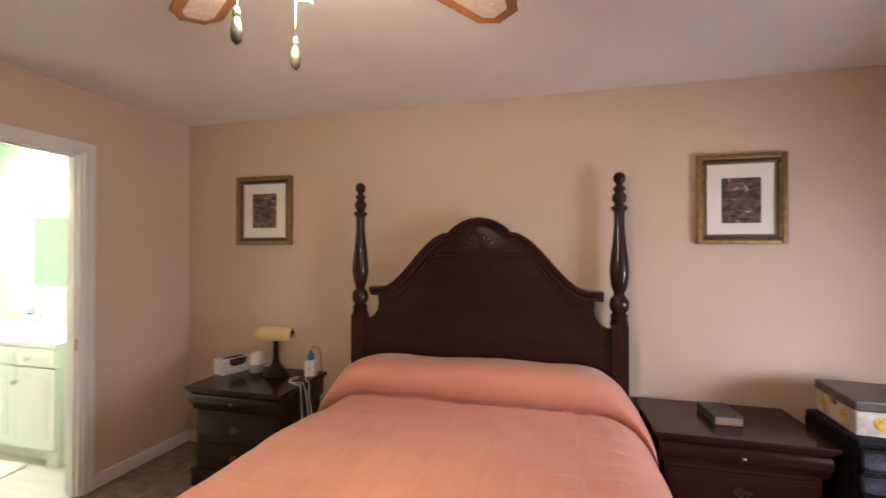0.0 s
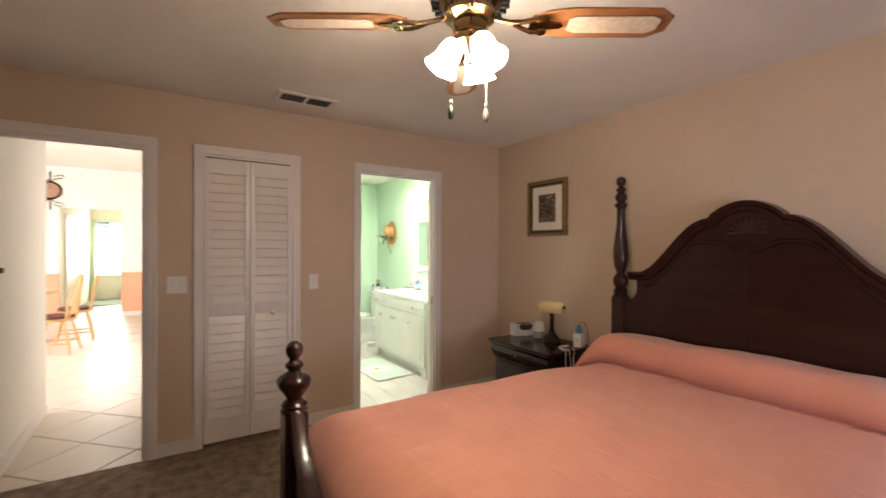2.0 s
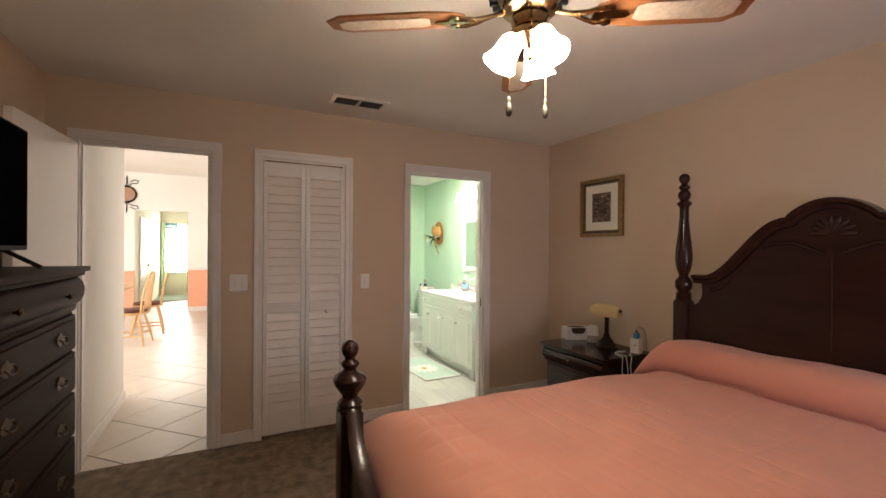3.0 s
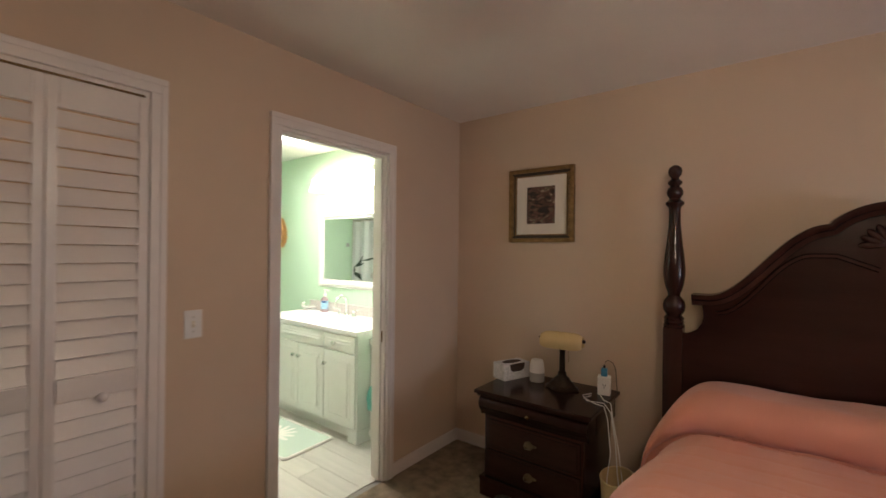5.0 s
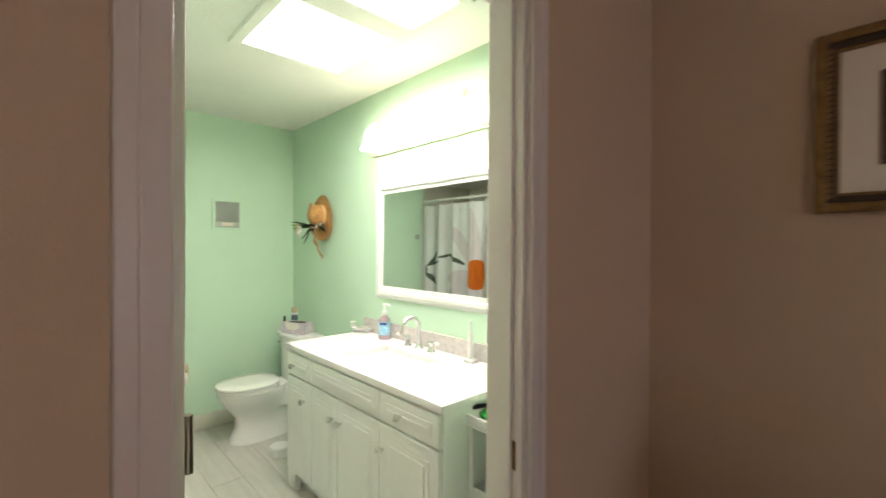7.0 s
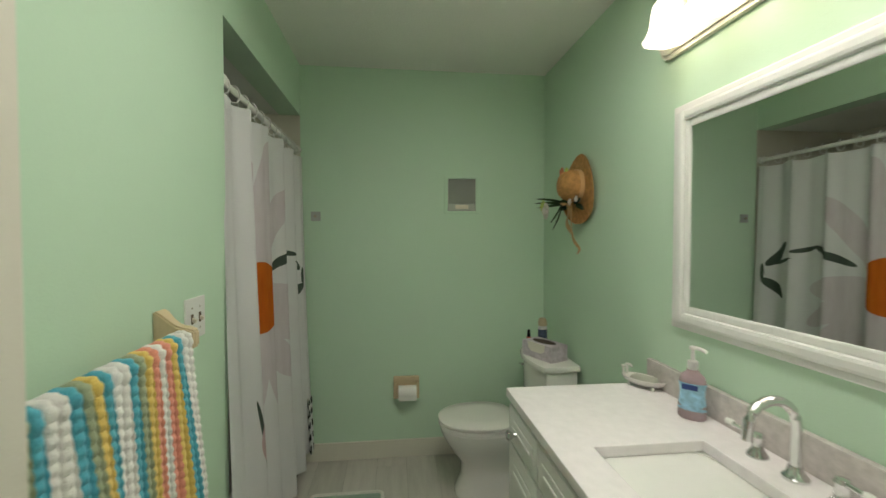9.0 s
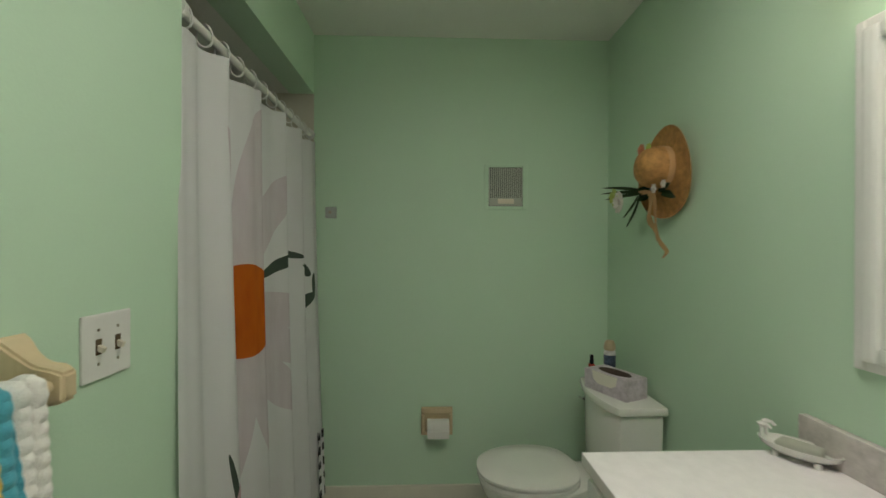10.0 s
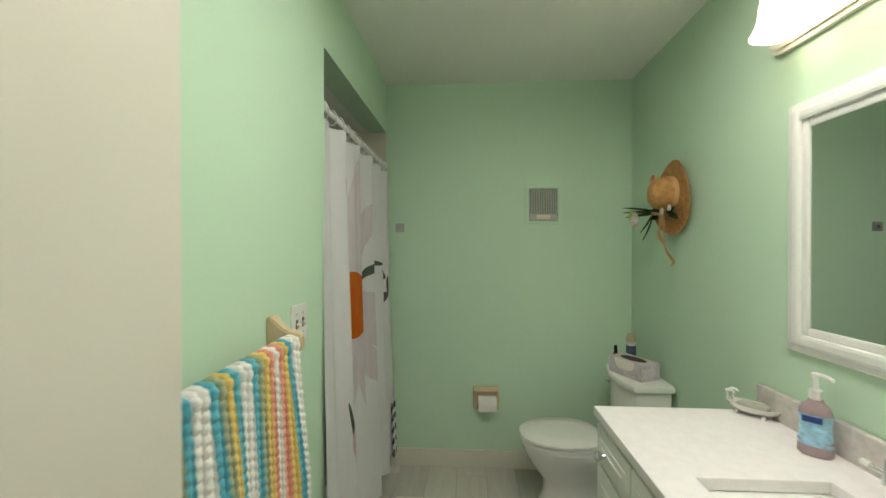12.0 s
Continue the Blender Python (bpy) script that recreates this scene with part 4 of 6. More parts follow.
for s in (-1, 1):
    h = part("handle", merge(moved(lathe([(0.024, 0), (0.024, 0.005), (0.014, 0.018), (0.013, 0.045), (0.016, 0.05), (0.012, 0.058), (0.002, 0.060)], 18), Matrix.Translation((0.10 * s, 0, 0))), tube([(0.10 * s, 0, 0.05), (0.13 * s, -0.01, 0.054), (0.165 * s, -0.02, 0.058)], [0.007, 0.006, 0.0075], 10)), CHROME, fau, smooth=True)
    part("tip", tube([(0.155 * s, -0.017, 0.057), (0.172 * s, -0.022, 0.059)], 0.009, 10), PORCELAIN, h, "white porcelain lever tip")

soap = thing("soap_dispenser", (-3.672, 3.022, 0.831), "pump bottle of pink hand soap with a blue label", "soap bottle", turn=42)
SOAP = mat("pink_soap_plastic", (0.62, 0.46, 0.50), 0.15, vary=0.1, bump=0)
SOAP.node_tree.nodes["Principled BSDF"].inputs["Transmission Weight"].default_value = 0.35
body = lathe([(0.034, 0), (0.040, 0.006), (0.040, 0.04), (0.034, 0.075), (0.034, 0.09), (0.039, 0.115), (0.034, 0.135), (0.018, 0.15), (0.016, 0.158)], 24)
moved(body, Matrix.Diagonal((0.95, 0.58, 0.95, 1)))
part("bottle", body, SOAP, soap, smooth=True)
lab = lathe([(0.0408, 0.03), (0.0352, 0.075), (0.0352, 0.09), (0.0398, 0.115)], 24, caps=False)
part("label", moved(lab, Matrix.Diagonal((0.952, 0.59, 0.95, 1))), mat("pale_blue_label", (0.32, 0.56, 0.74), 0.35, vary=0.4, scale=45, bump=0), soap, "pale blue printed label", smooth=True)
part("emblem", box(-0.024, -0.0242, 0.090, 0.018, -0.0215, 0.106, 0.002), mat("navy_ink", (0.02, 0.05, 0.22), 0.4), soap, "navy label band")
part("pump", merge(lathe([(0.014, 0.148), (0.015, 0.150), (0.015, 0.172), (0.006, 0.176), (0.005, 0.205), (0.010, 0.208), (0.010, 0.216), (0.003, 0.218)], 16), tube([(0, 0, 0.212), (0.02, -0.012, 0.214), (0.038, -0.022, 0.209)], 0.0055, 8)), PLASTIC, soap, smooth=True)

dish = thing("soap_dish", (-3.94, 3.035, 0.831), "white ceramic bathtub-shaped soap dish with a grey bar", "soap dish", turn=33)
bowl = lathe([(0.02, 0.010), (0.034, 0.012), (0.046, 0.022), (0.050, 0.034), (0.047, 0.034), (0.042, 0.024), (0.030, 0.017), (0.002, 0.016)], 28)
part("bowl", moved(bowl, Matrix.Diagonal((1.62, 0.88, 1, 1))), PORCELAIN, dish, smooth=True)
for a in (-1, 1):
    for b in (-1, 1):
        part("foot", moved(lathe([(0.006, 0), (0.008, 0.008), (0.006, 0.014)], 8), Matrix.Translation((0.04 * a, 0.022 * b, 0))), PORCELAIN, dish, smooth=True)
for dy in (-0.014, 0.014):
    part("tap", merge(tube([(-0.068, dy, 0.03), (-0.07, dy, 0.058), (-0.058, dy, 0.066), (-0.05, dy, 0.058)], 0.0045, 8), moved(lathe([(0.010, 0), (0.011, 0.004), (0.004, 0.008)], 10), Matrix.Translation((-0.068, dy, 0.062)))), PORCELAIN, dish, smooth=True)
part("soap_bar", box(-0.042, -0.024, 0.018, 0.045, 0.024, 0.038, 0.009, 3), mat("grey_green_soap", (0.42, 0.43, 0.36), 0.5, vary=0.06), dish, "grey-green bar of soap", smooth=True)

tb = thing("electric_toothbrush", (-2.965, 3.035, 0.831), "white electric toothbrush standing on its charger", "toothbrush")
part("charger", merge(box(-0.03, -0.025, 0, 0.03, 0.025, 0.018, 0.006)), PLASTIC, tb)
part("handle", lathe([(0.013, 0.016), (0.0145, 0.03), (0.014, 0.10), (0.011, 0.145), (0.005, 0.155), (0.0045, 0.20), (0.006, 0.203), (0.002, 0.206)], 16), PLASTIC, tb, smooth=True)

# ---- bathroom: mirror and lights ----
mir = thing("vanity_mirror", (-3.328, 3.10, 1.438), "large wall mirror in a wide white moulded frame", "mirror")
MW, MH = 0.536, 0.371


def frame_ring(a, b, y0, y1, bev):
    wa, ha, wb, hb = MW - a, MH - a, MW - b, MH - b
    return merge(box(-wa, y0, -ha, -wb, y1, ha, bev), box(wb, y0, -ha, wa, y1, ha, bev), box(-wb, y0, hb, wb, y1, ha, bev), box(-wb, y0, -ha, wb, y1, -hb, bev))


part("frame", merge(frame_ring(0, 0.022, -0.014, -0.001, 0.005), frame_ring(0.020, 0.056, -0.024, -0.001, 0.010), frame_ring(0.054, 0.080, -0.013, -0.001, 0.006)), CABINET, mir)
part("mirror_glass", box(-MW + 0.074, -0.008, -MH + 0.074, MW - 0.074, -0.004, MH - 0.074), MIRROR, mir)

bar = thing("vanity_light_bar", (-3.40, 3.10, 2.04), "five-light vanity bar with lit bell glass shades", "wall light")
plate_out = [(0.49 * (1 if c > 0 else -1) + 0.055 * c, 0.055 * s) for c, s in [(math.cos(2 * math.pi * k / 48), math.sin(2 * math.pi * k / 48)) for k in range(48)]]
part("back_plate", merge(slab(plate_out, 0.016, at=-0.016, bevel=0.004), slab([(x * 0.985, z * 0.72) for x, z in plate_out], 0.008, at=-0.024, bevel=0.003)), mat("white_enamel", (0.76, 0.72, 0.60), 0.25, vary=0.03, bump=0), bar)
for k in range(5):
    x = -0.40 + 0.195 * k
    arm = [(x, -0.02, 0.02)] + [(x, -0.02 - 0.034 * (1 - math.cos(a)), 0.055 + 0.09 * math.sin(a)) for a in [math.pi * q / 8 for q in range(1, 8)]] + [(x, -0.088, 0.098)]
    part("arm", tube(arm, 0.008, 8), bpy.data.materials["white_enamel"], bar, smooth=True)
    bell(bar, Matrix.Translation((x, -0.088, 0.093)), BATHSHADE, bpy.data.materials["white_enamel"], 1.08)

lightbox = thing("ceiling_light_box", (-3.24, 2.470, BH), "recessed ceiling light with two glowing diffuser panels", "ceiling light")
LX0, LX1, LY0, LY1 = -0.53, 0.53, -0.31, 0.31
for n, b in enumerate((box(LX0, LY0, -0.022, LX1, LY0 + 0.05, 0, 0.004), box(LX0, LY1 - 0.05, -0.022, LX1, LY1, 0, 0.004), box(LX0, LY0 + 0.05, -0.022, LX0 + 0.05, LY1 - 0.05, 0, 0.004), box(LX1 - 0.05, LY0 + 0.05, -0.022, LX1, LY1 - 0.05, 0, 0.004), box(0.045, LY0 + 0.05, -0.022, 0.185, LY1 - 0.05, 0, 0.004))):
    part("frame_rail", b, BATHCEIL, lightbox)
for a, b in ((LX0 + 0.05, 0.045), (0.185, LX1 - 0.05)):
    part("diffuser", box(a, LY0 + 0.05, -0.008, b, LY1 - 0.05, -0.003), PANEL, lightbox, "glowing white diffuser panel")


# ---- bathroom: toilet ----
def egg(rows, seg=32):
    """Rings of half-width, front, back (along y) and height."""
    bm = bmesh.new()
    rings = []
    for w, f, b, z in rows:
        ring = []
        for k in range(seg):
            a = 2 * math.pi * k / seg
            c, s = math.cos(a), math.sin(a)
            y = -f * abs(s) ** 1.0 if s < 0 else b * abs(s) ** 0.8
            ring.append(bm.verts.new((w * math.copysign(abs(c) ** 0.85, c), y, z)))
        rings.append(ring)
    for a, b in zip(rings, rings[1:]):
        for k in range(seg):
            bm.faces.new((a[k], a[(k + 1) % seg], b[(k + 1) % seg], b[k]))
    bm.faces.new(rings[0][::-1])
    bm.faces.new(rings[-1])
    bmesh.ops.recalc_face_normals(bm, faces=bm.faces)
    return bm


toi = thing("toilet", (-4.765, 2.60, 0), "white porcelain toilet with the lid closed", "toilet")
BX = Matrix.Translation((0.022, 0, 0)) @ Matrix.Diagonal((1, 1, 0.95, 1))
part("bowl", merge(moved(egg([(0.112, 0.14, 0.34, 0.0), (0.108, 0.14, 0.33, 0.03), (0.092, 0.105, 0.30, 0.11), (0.098, 0.11, 0.28, 0.19), (0.145, 0.175, 0.26, 0.28), (0.172, 0.212, 0.25, 0.35), (0.180, 0.22, 0.25, 0.385), (0.174, 0.215, 0.25, 0.395)]), BX), box(-0.13, 0.15, 0.20, 0.13, 0.44, 0.36, 0.04, 3)), PORCELAIN, toi, smooth=True)
part("seat", moved(egg([(0.172, 0.215, 0.19, 0.394), (0.182, 0.226, 0.195, 0.398), (0.183, 0.227, 0.195, 0.412), (0.175, 0.22, 0.19, 0.415)]), BX), PORCELAIN, toi, smooth=True)
part("lid", moved(egg([(0.175, 0.22, 0.19, 0.418), (0.184, 0.228, 0.195, 0.422), (0.184, 0.228, 0.195, 0.432), (0.173, 0.215, 0.185, 0.440), (0.10, 0.12, 0.11, 0.444)]), BX), PORCELAIN, toi, smooth=True)


def bowed(w, y0, y1, bow, z0, z1, taper, bev):
    """A tank shape, flat at the back and bowed at the front."""
    pts = [(w, y1), (-w, y1)] + [(-w + 2 * w * k / 12, y0 - bow * (1 - (k / 6 - 1) ** 2)) for k in range(13)]
    bm = slab(pts, z1 - z0, axis="z", at=0, bevel=bev)
    zs = [v.co.z for v in bm.verts]
    lo = min(zs)
    for v in bm.verts:
        k = 1 - taper * (1 - (v.co.z - lo) / (z1 - z0))
        v.co = Vector((v.co.x * k, v.co.y, v.co.z - lo + z0))
    return bm


part("tank", bowed(0.190, 0.305, 0.478, 0.032, 0.355, 0.684, 0.08, 0.018), PORCELAIN, toi, smooth=True)
part("tank_lid", bowed(0.206, 0.290, 0.486, 0.036, 0.682, 0.715, 0.0, 0.011), PORCELAIN, toi, smooth=True)
part("flush_lever", merge(moved(lathe([(0.012, 0), (0.012, 0.012)], 12), pose(-0.14, 0.30, 0.63, 90)), tube([(-0.14, 0.285, 0.63), (-0.18, 0.28, 0.625)], 0.006, 8)), CHROME, toi, smooth=True)


def tissue_box(loc, turn, w, d, h, cover, label, hole, front):
    t = thing("tissue_box", loc, label, "tissue box", turn=turn)
    part("carton", box(-w / 2, -d / 2, 0, w / 2, d / 2, h, 0.003), cover, t)
    pts = [(w * 0.36 * math.cos(2 * math.pi * k / 28), d * 0.30 * math.sin(2 * math.pi * k / 28)) for k in range(28)]
    part("opening", slab(pts, 0.002, axis="z", at=h - 0.001), hole, t, "oval opening painted dark")
    arch = [(-w * 0.30, h), (w * 0.30, h), (w * 0.27, h - 0.035), (w * 0.16, h - 0.05), (-w * 0.16, h - 0.05), (-w * 0.27, h - 0.035)]
    part("front_opening", slab(arch, 0.002, at=-d / 2 - 0.001), front, t)
    return t


# flat patch on a closed carton, coloured like the shade inside an opening
HOLE = mat("painted_dark_opening", (0.05, 0.025, 0.018), 0.8)
TISSUE1 = mat("patterned_white_carton", (0.70, 0.68, 0.70), 0.6, vary=0.3, scale=70, bump=0)
TISSUE2 = mat("lilac_grey_carton", (0.56, 0.50, 0.55), 0.6, vary=0.25, scale=40, bump=0)
tissue_box((-4.745, 2.957, 0.715), 24, 0.225, 0.12, 0.085, TISSUE2, "lilac patterned tissue box on the toilet tank", HOLE, MATBOARD)
tissue_box((-1.590, 2.937, 0.62), 70, 0.21, 0.115, 0.100, TISSUE1, "white patterned tissue box on the nightstand", HOLE, HOLE)

can = thing("air_freshener_can", (-4.905, 3.005, 0.715), "white printed air freshener can with a champagne cap", "spray can")
part("body", lathe([(0.024, 0), (0.026, 0.004), (0.026, 0.13), (0.022, 0.142)], 20), mat("printed_can", (0.62, 0.60, 0.62), 0.3, vary=0.5, scale=50, bump=0), can, smooth=True)
part("print_band", lathe([(0.0264, 0.05), (0.0264, 0.085), (0.0264, 0.12)], 20, caps=False), mat("navy_print", (0.05, 0.07, 0.12), 0.4, vary=0.9, scale=60, bump=0), can, smooth=True)
part("cap", lathe([(0.023, 0.140), (0.026, 0.146), (0.026, 0.166), (0.018, 0.184), (0.002, 0.188)], 20), mat("champagne_cap", (0.50, 0.40, 0.26), 0.35, 0.3), can, "champagne coloured cap", smooth=True)
nail = thing("nail_polish_bottle", (-4.915, 2.925, 0.715), "small red bottle with a tall black cap", "bottle")
part("glass", box(-0.012, -0.012, 0, 0.012, 0.012, 0.075, 0.004), mat("red_glass", (0.5, 0.06, 0.04), 0.2), nail)
part("cap", lathe([(0.009, 0.073), (0.010, 0.076), (0.008, 0.115), (0.002, 0.117)], 14), BLACK, nail, smooth=True)

# bin and ribbed caddy in the gap beside the toilet
tbin = thing("bathroom_bin", (-4.39, 2.83, 0), "small teal bin with a pale aqua liner beside the toilet", "bin")
part("body", lathe([(0.066, 0), (0.070, 0.006), (0.082, 0.27), (0.078, 0.27), (0.066, 0.012), (0.002, 0.010)], 28), mat("teal_bin_plastic", (0.10, 0.42, 0.40), 0.4, vary=0.1, bump=0.02), tbin, smooth=True)
bag = lathe([(0.070, 0.20), (0.074, 0.262), (0.086, 0.275), (0.080, 0.33), (0.066, 0.40), (0.058, 0.45), (0.066, 0.475), (0.060, 0.476), (0.040, 0.43), (0.002, 0.40)], 36, caps=False)
for v in bag.verts:
    k = noise.noise(v.co * 26)
    v.co.x, v.co.y, v.co.z = v.co.x * (1 + 0.10 * k), v.co.y * (1 + 0.10 * k), v.co.z + 0.01 * k * (v.co.z > 0.3)
part("liner", bag, mat("pale_aqua_liner", (0.36, 0.66, 0.66), 0.5, vary=0.2, scale=30, bump=0.1), tbin, "crumpled pale aqua liner", smooth=True)
cad = thing("floor_caddy", (-4.365, 2.665, 0), "low round white ribbed plastic caddy on the floor", "caddy")
part("base", lathe([(0.070, 0), (0.072, 0.003), (0.068, 0.014), (0.072, 0.017), (0.068, 0.028), (0.072, 0.031), (0.067, 0.042), (0.069, 0.046), (0.060, 0.058), (0.002, 0.060)], 30), PLASTIC, cad, smooth=True)

# toilet paper, vent, hook on the back wall
tp = thing("toilet_paper_holder", (-5.152, 2.212, 0.440), "beige ceramic recessed holder with a paper roll", "paper holder", turn=90)
part("frame", merge(box(-0.08, -0.022, 0.038, 0.08, 0, 0.070, 0.006), box(-0.08, -0.022, -0.070, 0.08, 0, -0.055, 0.006), box(-0.08, -0.030, -0.055, -0.062, 0, 0.038, 0.006), box(0.062, -0.030, -0.055, 0.08, 0, 0.038, 0.006), box(-0.062, -0.004, -0.055, 0.062, -0.001, 0.038)), CERAMIC, tp)
part("roll", moved(lathe([(0.018, -0.055), (0.042, -0.055), (0.044, -0.05), (0.044, 0.05), (0.042, 0.055), (0.018, 0.055)], 26), pose(0.006, -0.047, -0.022, 0, 90)), mat("tissue_paper", (0.80, 0.78, 0.74), 0.9, vary=0.03, fine=300, bump=0.1), tp, "white paper roll", smooth=True)
part("sheet_end", box(-0.047, -0.0935, -0.058, 0.059, -0.0905, -0.022), bpy.data.materials["tissue_paper"], tp)
heat = thing("wall_fan_grille", (-5.152, 2.563, 1.640), "grey vertical grille in a pale frame on the wall", "vent", turn=90)
GRILLE = mat("grey_grille", (0.42, 0.44, 0.38), 0.45, vary=0.1)
part("frame", merge(box(-0.112, -0.010, -0.117, -0.088, 0, 0.117, 0.003), box(0.088, -0.010, -0.117, 0.112, 0, 0.117, 0.003), box(-0.088, -0.010, 0.10, 0.088, 0, 0.117, 0.003), box(-0.088, -0.010, -0.117, 0.088, 0, -0.10, 0.003)), MINT, heat)
part("backing", box(-0.089, -0.003, -0.101, 0.089, -0.001, 0.101), mat("dark_grille_back", (0.10, 0.11, 0.10), 0.7), heat)
for k in range(17):
    part("bar", box(-0.084 + 0.0105 * k - 0.003, -0.009, -0.055, -0.084 + 0.0105 * k + 0.003, -0.003, 0.098), GRILLE, heat)
part("lower_plate", box(-0.086, -0.009, -0.098, 0.086, -0.003, -0.056, 0.002), GRILLE, heat)
part("night_light", box(-0.042, -0.014, -0.088, 0.042, -0.008, -0.062, 0.003), IVORY, heat, "ivory slider plate")
hook = thing("wall_hook", (-5.152, 1.669, 1.502), "small square brushed metal hook plate", "hook", turn=90)
part("plate", box(-0.028, -0.004, -0.028, 0.028, 0, 0.028, 0.004), mat("brushed_grey_metal", (0.42, 0.44, 0.42), 0.5, 0.2), hook)
part("peg", moved(lathe([(0.005, 0), (0.005, 0.014), (0.009, 0.016), (0.009, 0.02)], 12), pose(0, -0.003, 0, 90)), NICKEL, hook, smooth=True)

# ---- bathroom: straw hat ----
hat = thing("straw_hat", (-4.565, 3.097, 1.615), "straw sun hat with silk flowers hung on the wall", "hat decoration")
hat.scale = (0.91, 0.91, 0.91)
brim = lathe([(0.072, 0.020), (0.10, 0.016), (0.14, 0.010), (0.175, 0.014), (0.192, 0.022), (0.193, 0.027), (0.175, 0.020), (0.14, 0.016), (0.10, 0.022), (0.072, 0.026)], 48, caps=False)
for v in brim.verts:
    a = math.atan2(v.co.y, v.co.x)
    v.co.z += 0.012 * math.sin(2 * a + 0.6) * (math.hypot(v.co.x, v.co.y) / 0.19) ** 2 + 0.012
part("brim", moved(brim, pose(0, 0, 0, 90)), STRAW, hat, smooth=True)
part("crown", moved(lathe([(0.084, 0.028), (0.087, 0.06), (0.085, 0.09), (0.076, 0.118), (0.058, 0.138), (0.030, 0.149), (0.002, 0.151)], 32), pose(0, 0, 0.02, 90)), STRAW, hat, smooth=True)
part("hat_band", moved(lathe([(0.0860, 0.030), (0.0885, 0.035), (0.0895, 0.058), (0.0885, 0.062)], 32, caps=False), pose(0, 0, 0.02, 90)), RIBBON, hat, "tan ribbon band", smooth=True)


def blossom(parent, c, r, material, count, name, seed):
    rng = random.Random(seed)
    bms = []
    for layer in range(2):
        for k in range(count):
            a = 360 * k / count + 20 * layer + rng.uniform(-6, 6)
            rr = r * (1 - 0.3 * layer)
            pet = slab([(0, -0.15 * rr), (0.4 * rr, -0.3 * rr), (0.85 * rr, -0.22 * rr), (rr, 0), (0.85 * rr, 0.22 * rr), (0.4 * rr, 0.3 * rr), (0, 0.15 * rr)], 0.0015, axis="z")
            bms.append(moved(pet, pose(*c, 90, 0, 0) @ pose(0, 0, 0.004 * layer, 0, 0, a) @ pose(0, 0, 0, 0, -18 - 22 * layer, 0)))
    bms.append(moved(lathe([(0.22 * r, 0), (0.2 * r, 0.1 * r), (0.02 * r, 0.16 * r)], 10), pose(*c, 90) @ Matrix.Translation((0, 0, 0.004))))
    part(name, merge(*bms), material, parent)


def blade_leaf(parent, a, b, w, material):
    a, b = Vector(a), Vector(b)
    d = (b - a)
    side = d.cross(Vector((0, 1, 0))).normalized()
    bm = bmesh.new()
    n, cols = 7, []
    for k in range(n + 1):
        t = k / n
        ww = w * math.sin(math.pi * min(0.999, 0.12 + 0.88 * t)) ** 0.8
        p = a + d * t + Vector((0, 0.01 * math.sin(3 * t), -0.02 * t * t))
        cols.append([bm.verts.new(p + side * ww + Vector((0, -0.002, 0))), bm.verts.new(p + Vector((0, 0.0025, 0))), bm.verts.new(p - side * ww + Vector((0, -0.002, 0)))])
    for p, q in zip(cols, cols[1:]):
        bm.faces.new((p[0], p[1], q[1], q[0]))
        bm.faces.new((p[1], p[2], q[2], q[1]))
    bmesh.ops.solidify(bm, geom=bm.faces[:], thickness=0.001)
    part("leaf", bm, material, parent)


for a, b, w in (((-0.06, -0.09, -0.07), (-0.25, -0.20, -0.012), 0.007), ((-0.06, -0.09, -0.075), (-0.26, -0.20, -0.04), 0.007), ((-0.06, -0.09, -0.08), (-0.235, -0.19, -0.07), 0.008), ((-0.09, -0.10, -0.09), (-0.17, -0.13, -0.16), 0.009), ((-0.08, -0.10, -0.10), (-0.16, -0.12, -0.20), 0.010), ((0.0, -0.06, -0.08), (0.10, -0.07, -0.04), 0.014), ((0.02, -0.06, -0.09), (0.12, -0.06, -0.10), 0.016), ((0.0, -0.06, -0.08), (0.07, -0.08, -0.02), 0.012), ((-0.02, -0.07, -0.07), (-0.13, -0.10, -0.04), 0.014), ((0.0, -0.09, -0.09), (-0.09, -0.11, -0.09), 0.018), ((0.02, -0.09, -0.085), (-0.05, -0.12, -0.075), 0.018)):
    blade_leaf(hat, a, b, w, LEAF)
blossom(hat, (-0.11, -0.165, -0.115), 0.055, PETAL, 9, "white_flower", 1)
blossom(hat, (-0.165, -0.165, -0.085), 0.044, LIME, 7, "lime_flower", 2)
blossom(hat, (0.05, -0.10, -0.075), 0.022, PETAL, 6, "small_bud", 3)
blossom(hat, (0.085, -0.08, -0.06), 0.020, PETAL, 6, "small_bud", 4)
blossom(hat, (-0.025, -0.112, 0.098), 0.030, PINK, 7, "coral_flower", 5)
blossom(hat, (0.018, -0.105, 0.10), 0.022, LIME, 6, "green_flower", 6)


def ribbon(parent, pts, w):
    def fn(u, v):
        k = u * (len(pts) - 1)
        i = min(int(k), len(pts) - 2)
        p = Vector(pts[i]).lerp(Vector(pts[i + 1]), k - i)
        return p + Vector(((v - 0.5) * w, 0.008 * math.sin(9 * u + v), 0))
    bm = sheet(24, 2, fn)
    bmesh.ops.solidify(bm, geom=bm.faces[:], thickness=0.001)
    part("ribbon", bm, RIBBON, parent, smooth=True)


ribbon(hat, [(0.0, -0.10, -0.08), (0.01, -0.10, -0.16), (0.0, -0.09, -0.22), (0.01, -0.07, -0.27)], 0.035)
ribbon(hat, [(0.02, -0.10, -0.08), (0.03, -0.09, -0.20), (0.015, -0.06, -0.28), (0.03, -0.045, -0.33), (0.0, -0.04, -0.36)], 0.028)
ribbon(hat, [(-0.03, -0.115, -0.09), (-0.01, -0.12, -0.075), (0.03, -0.115, -0.09)], 0.05)

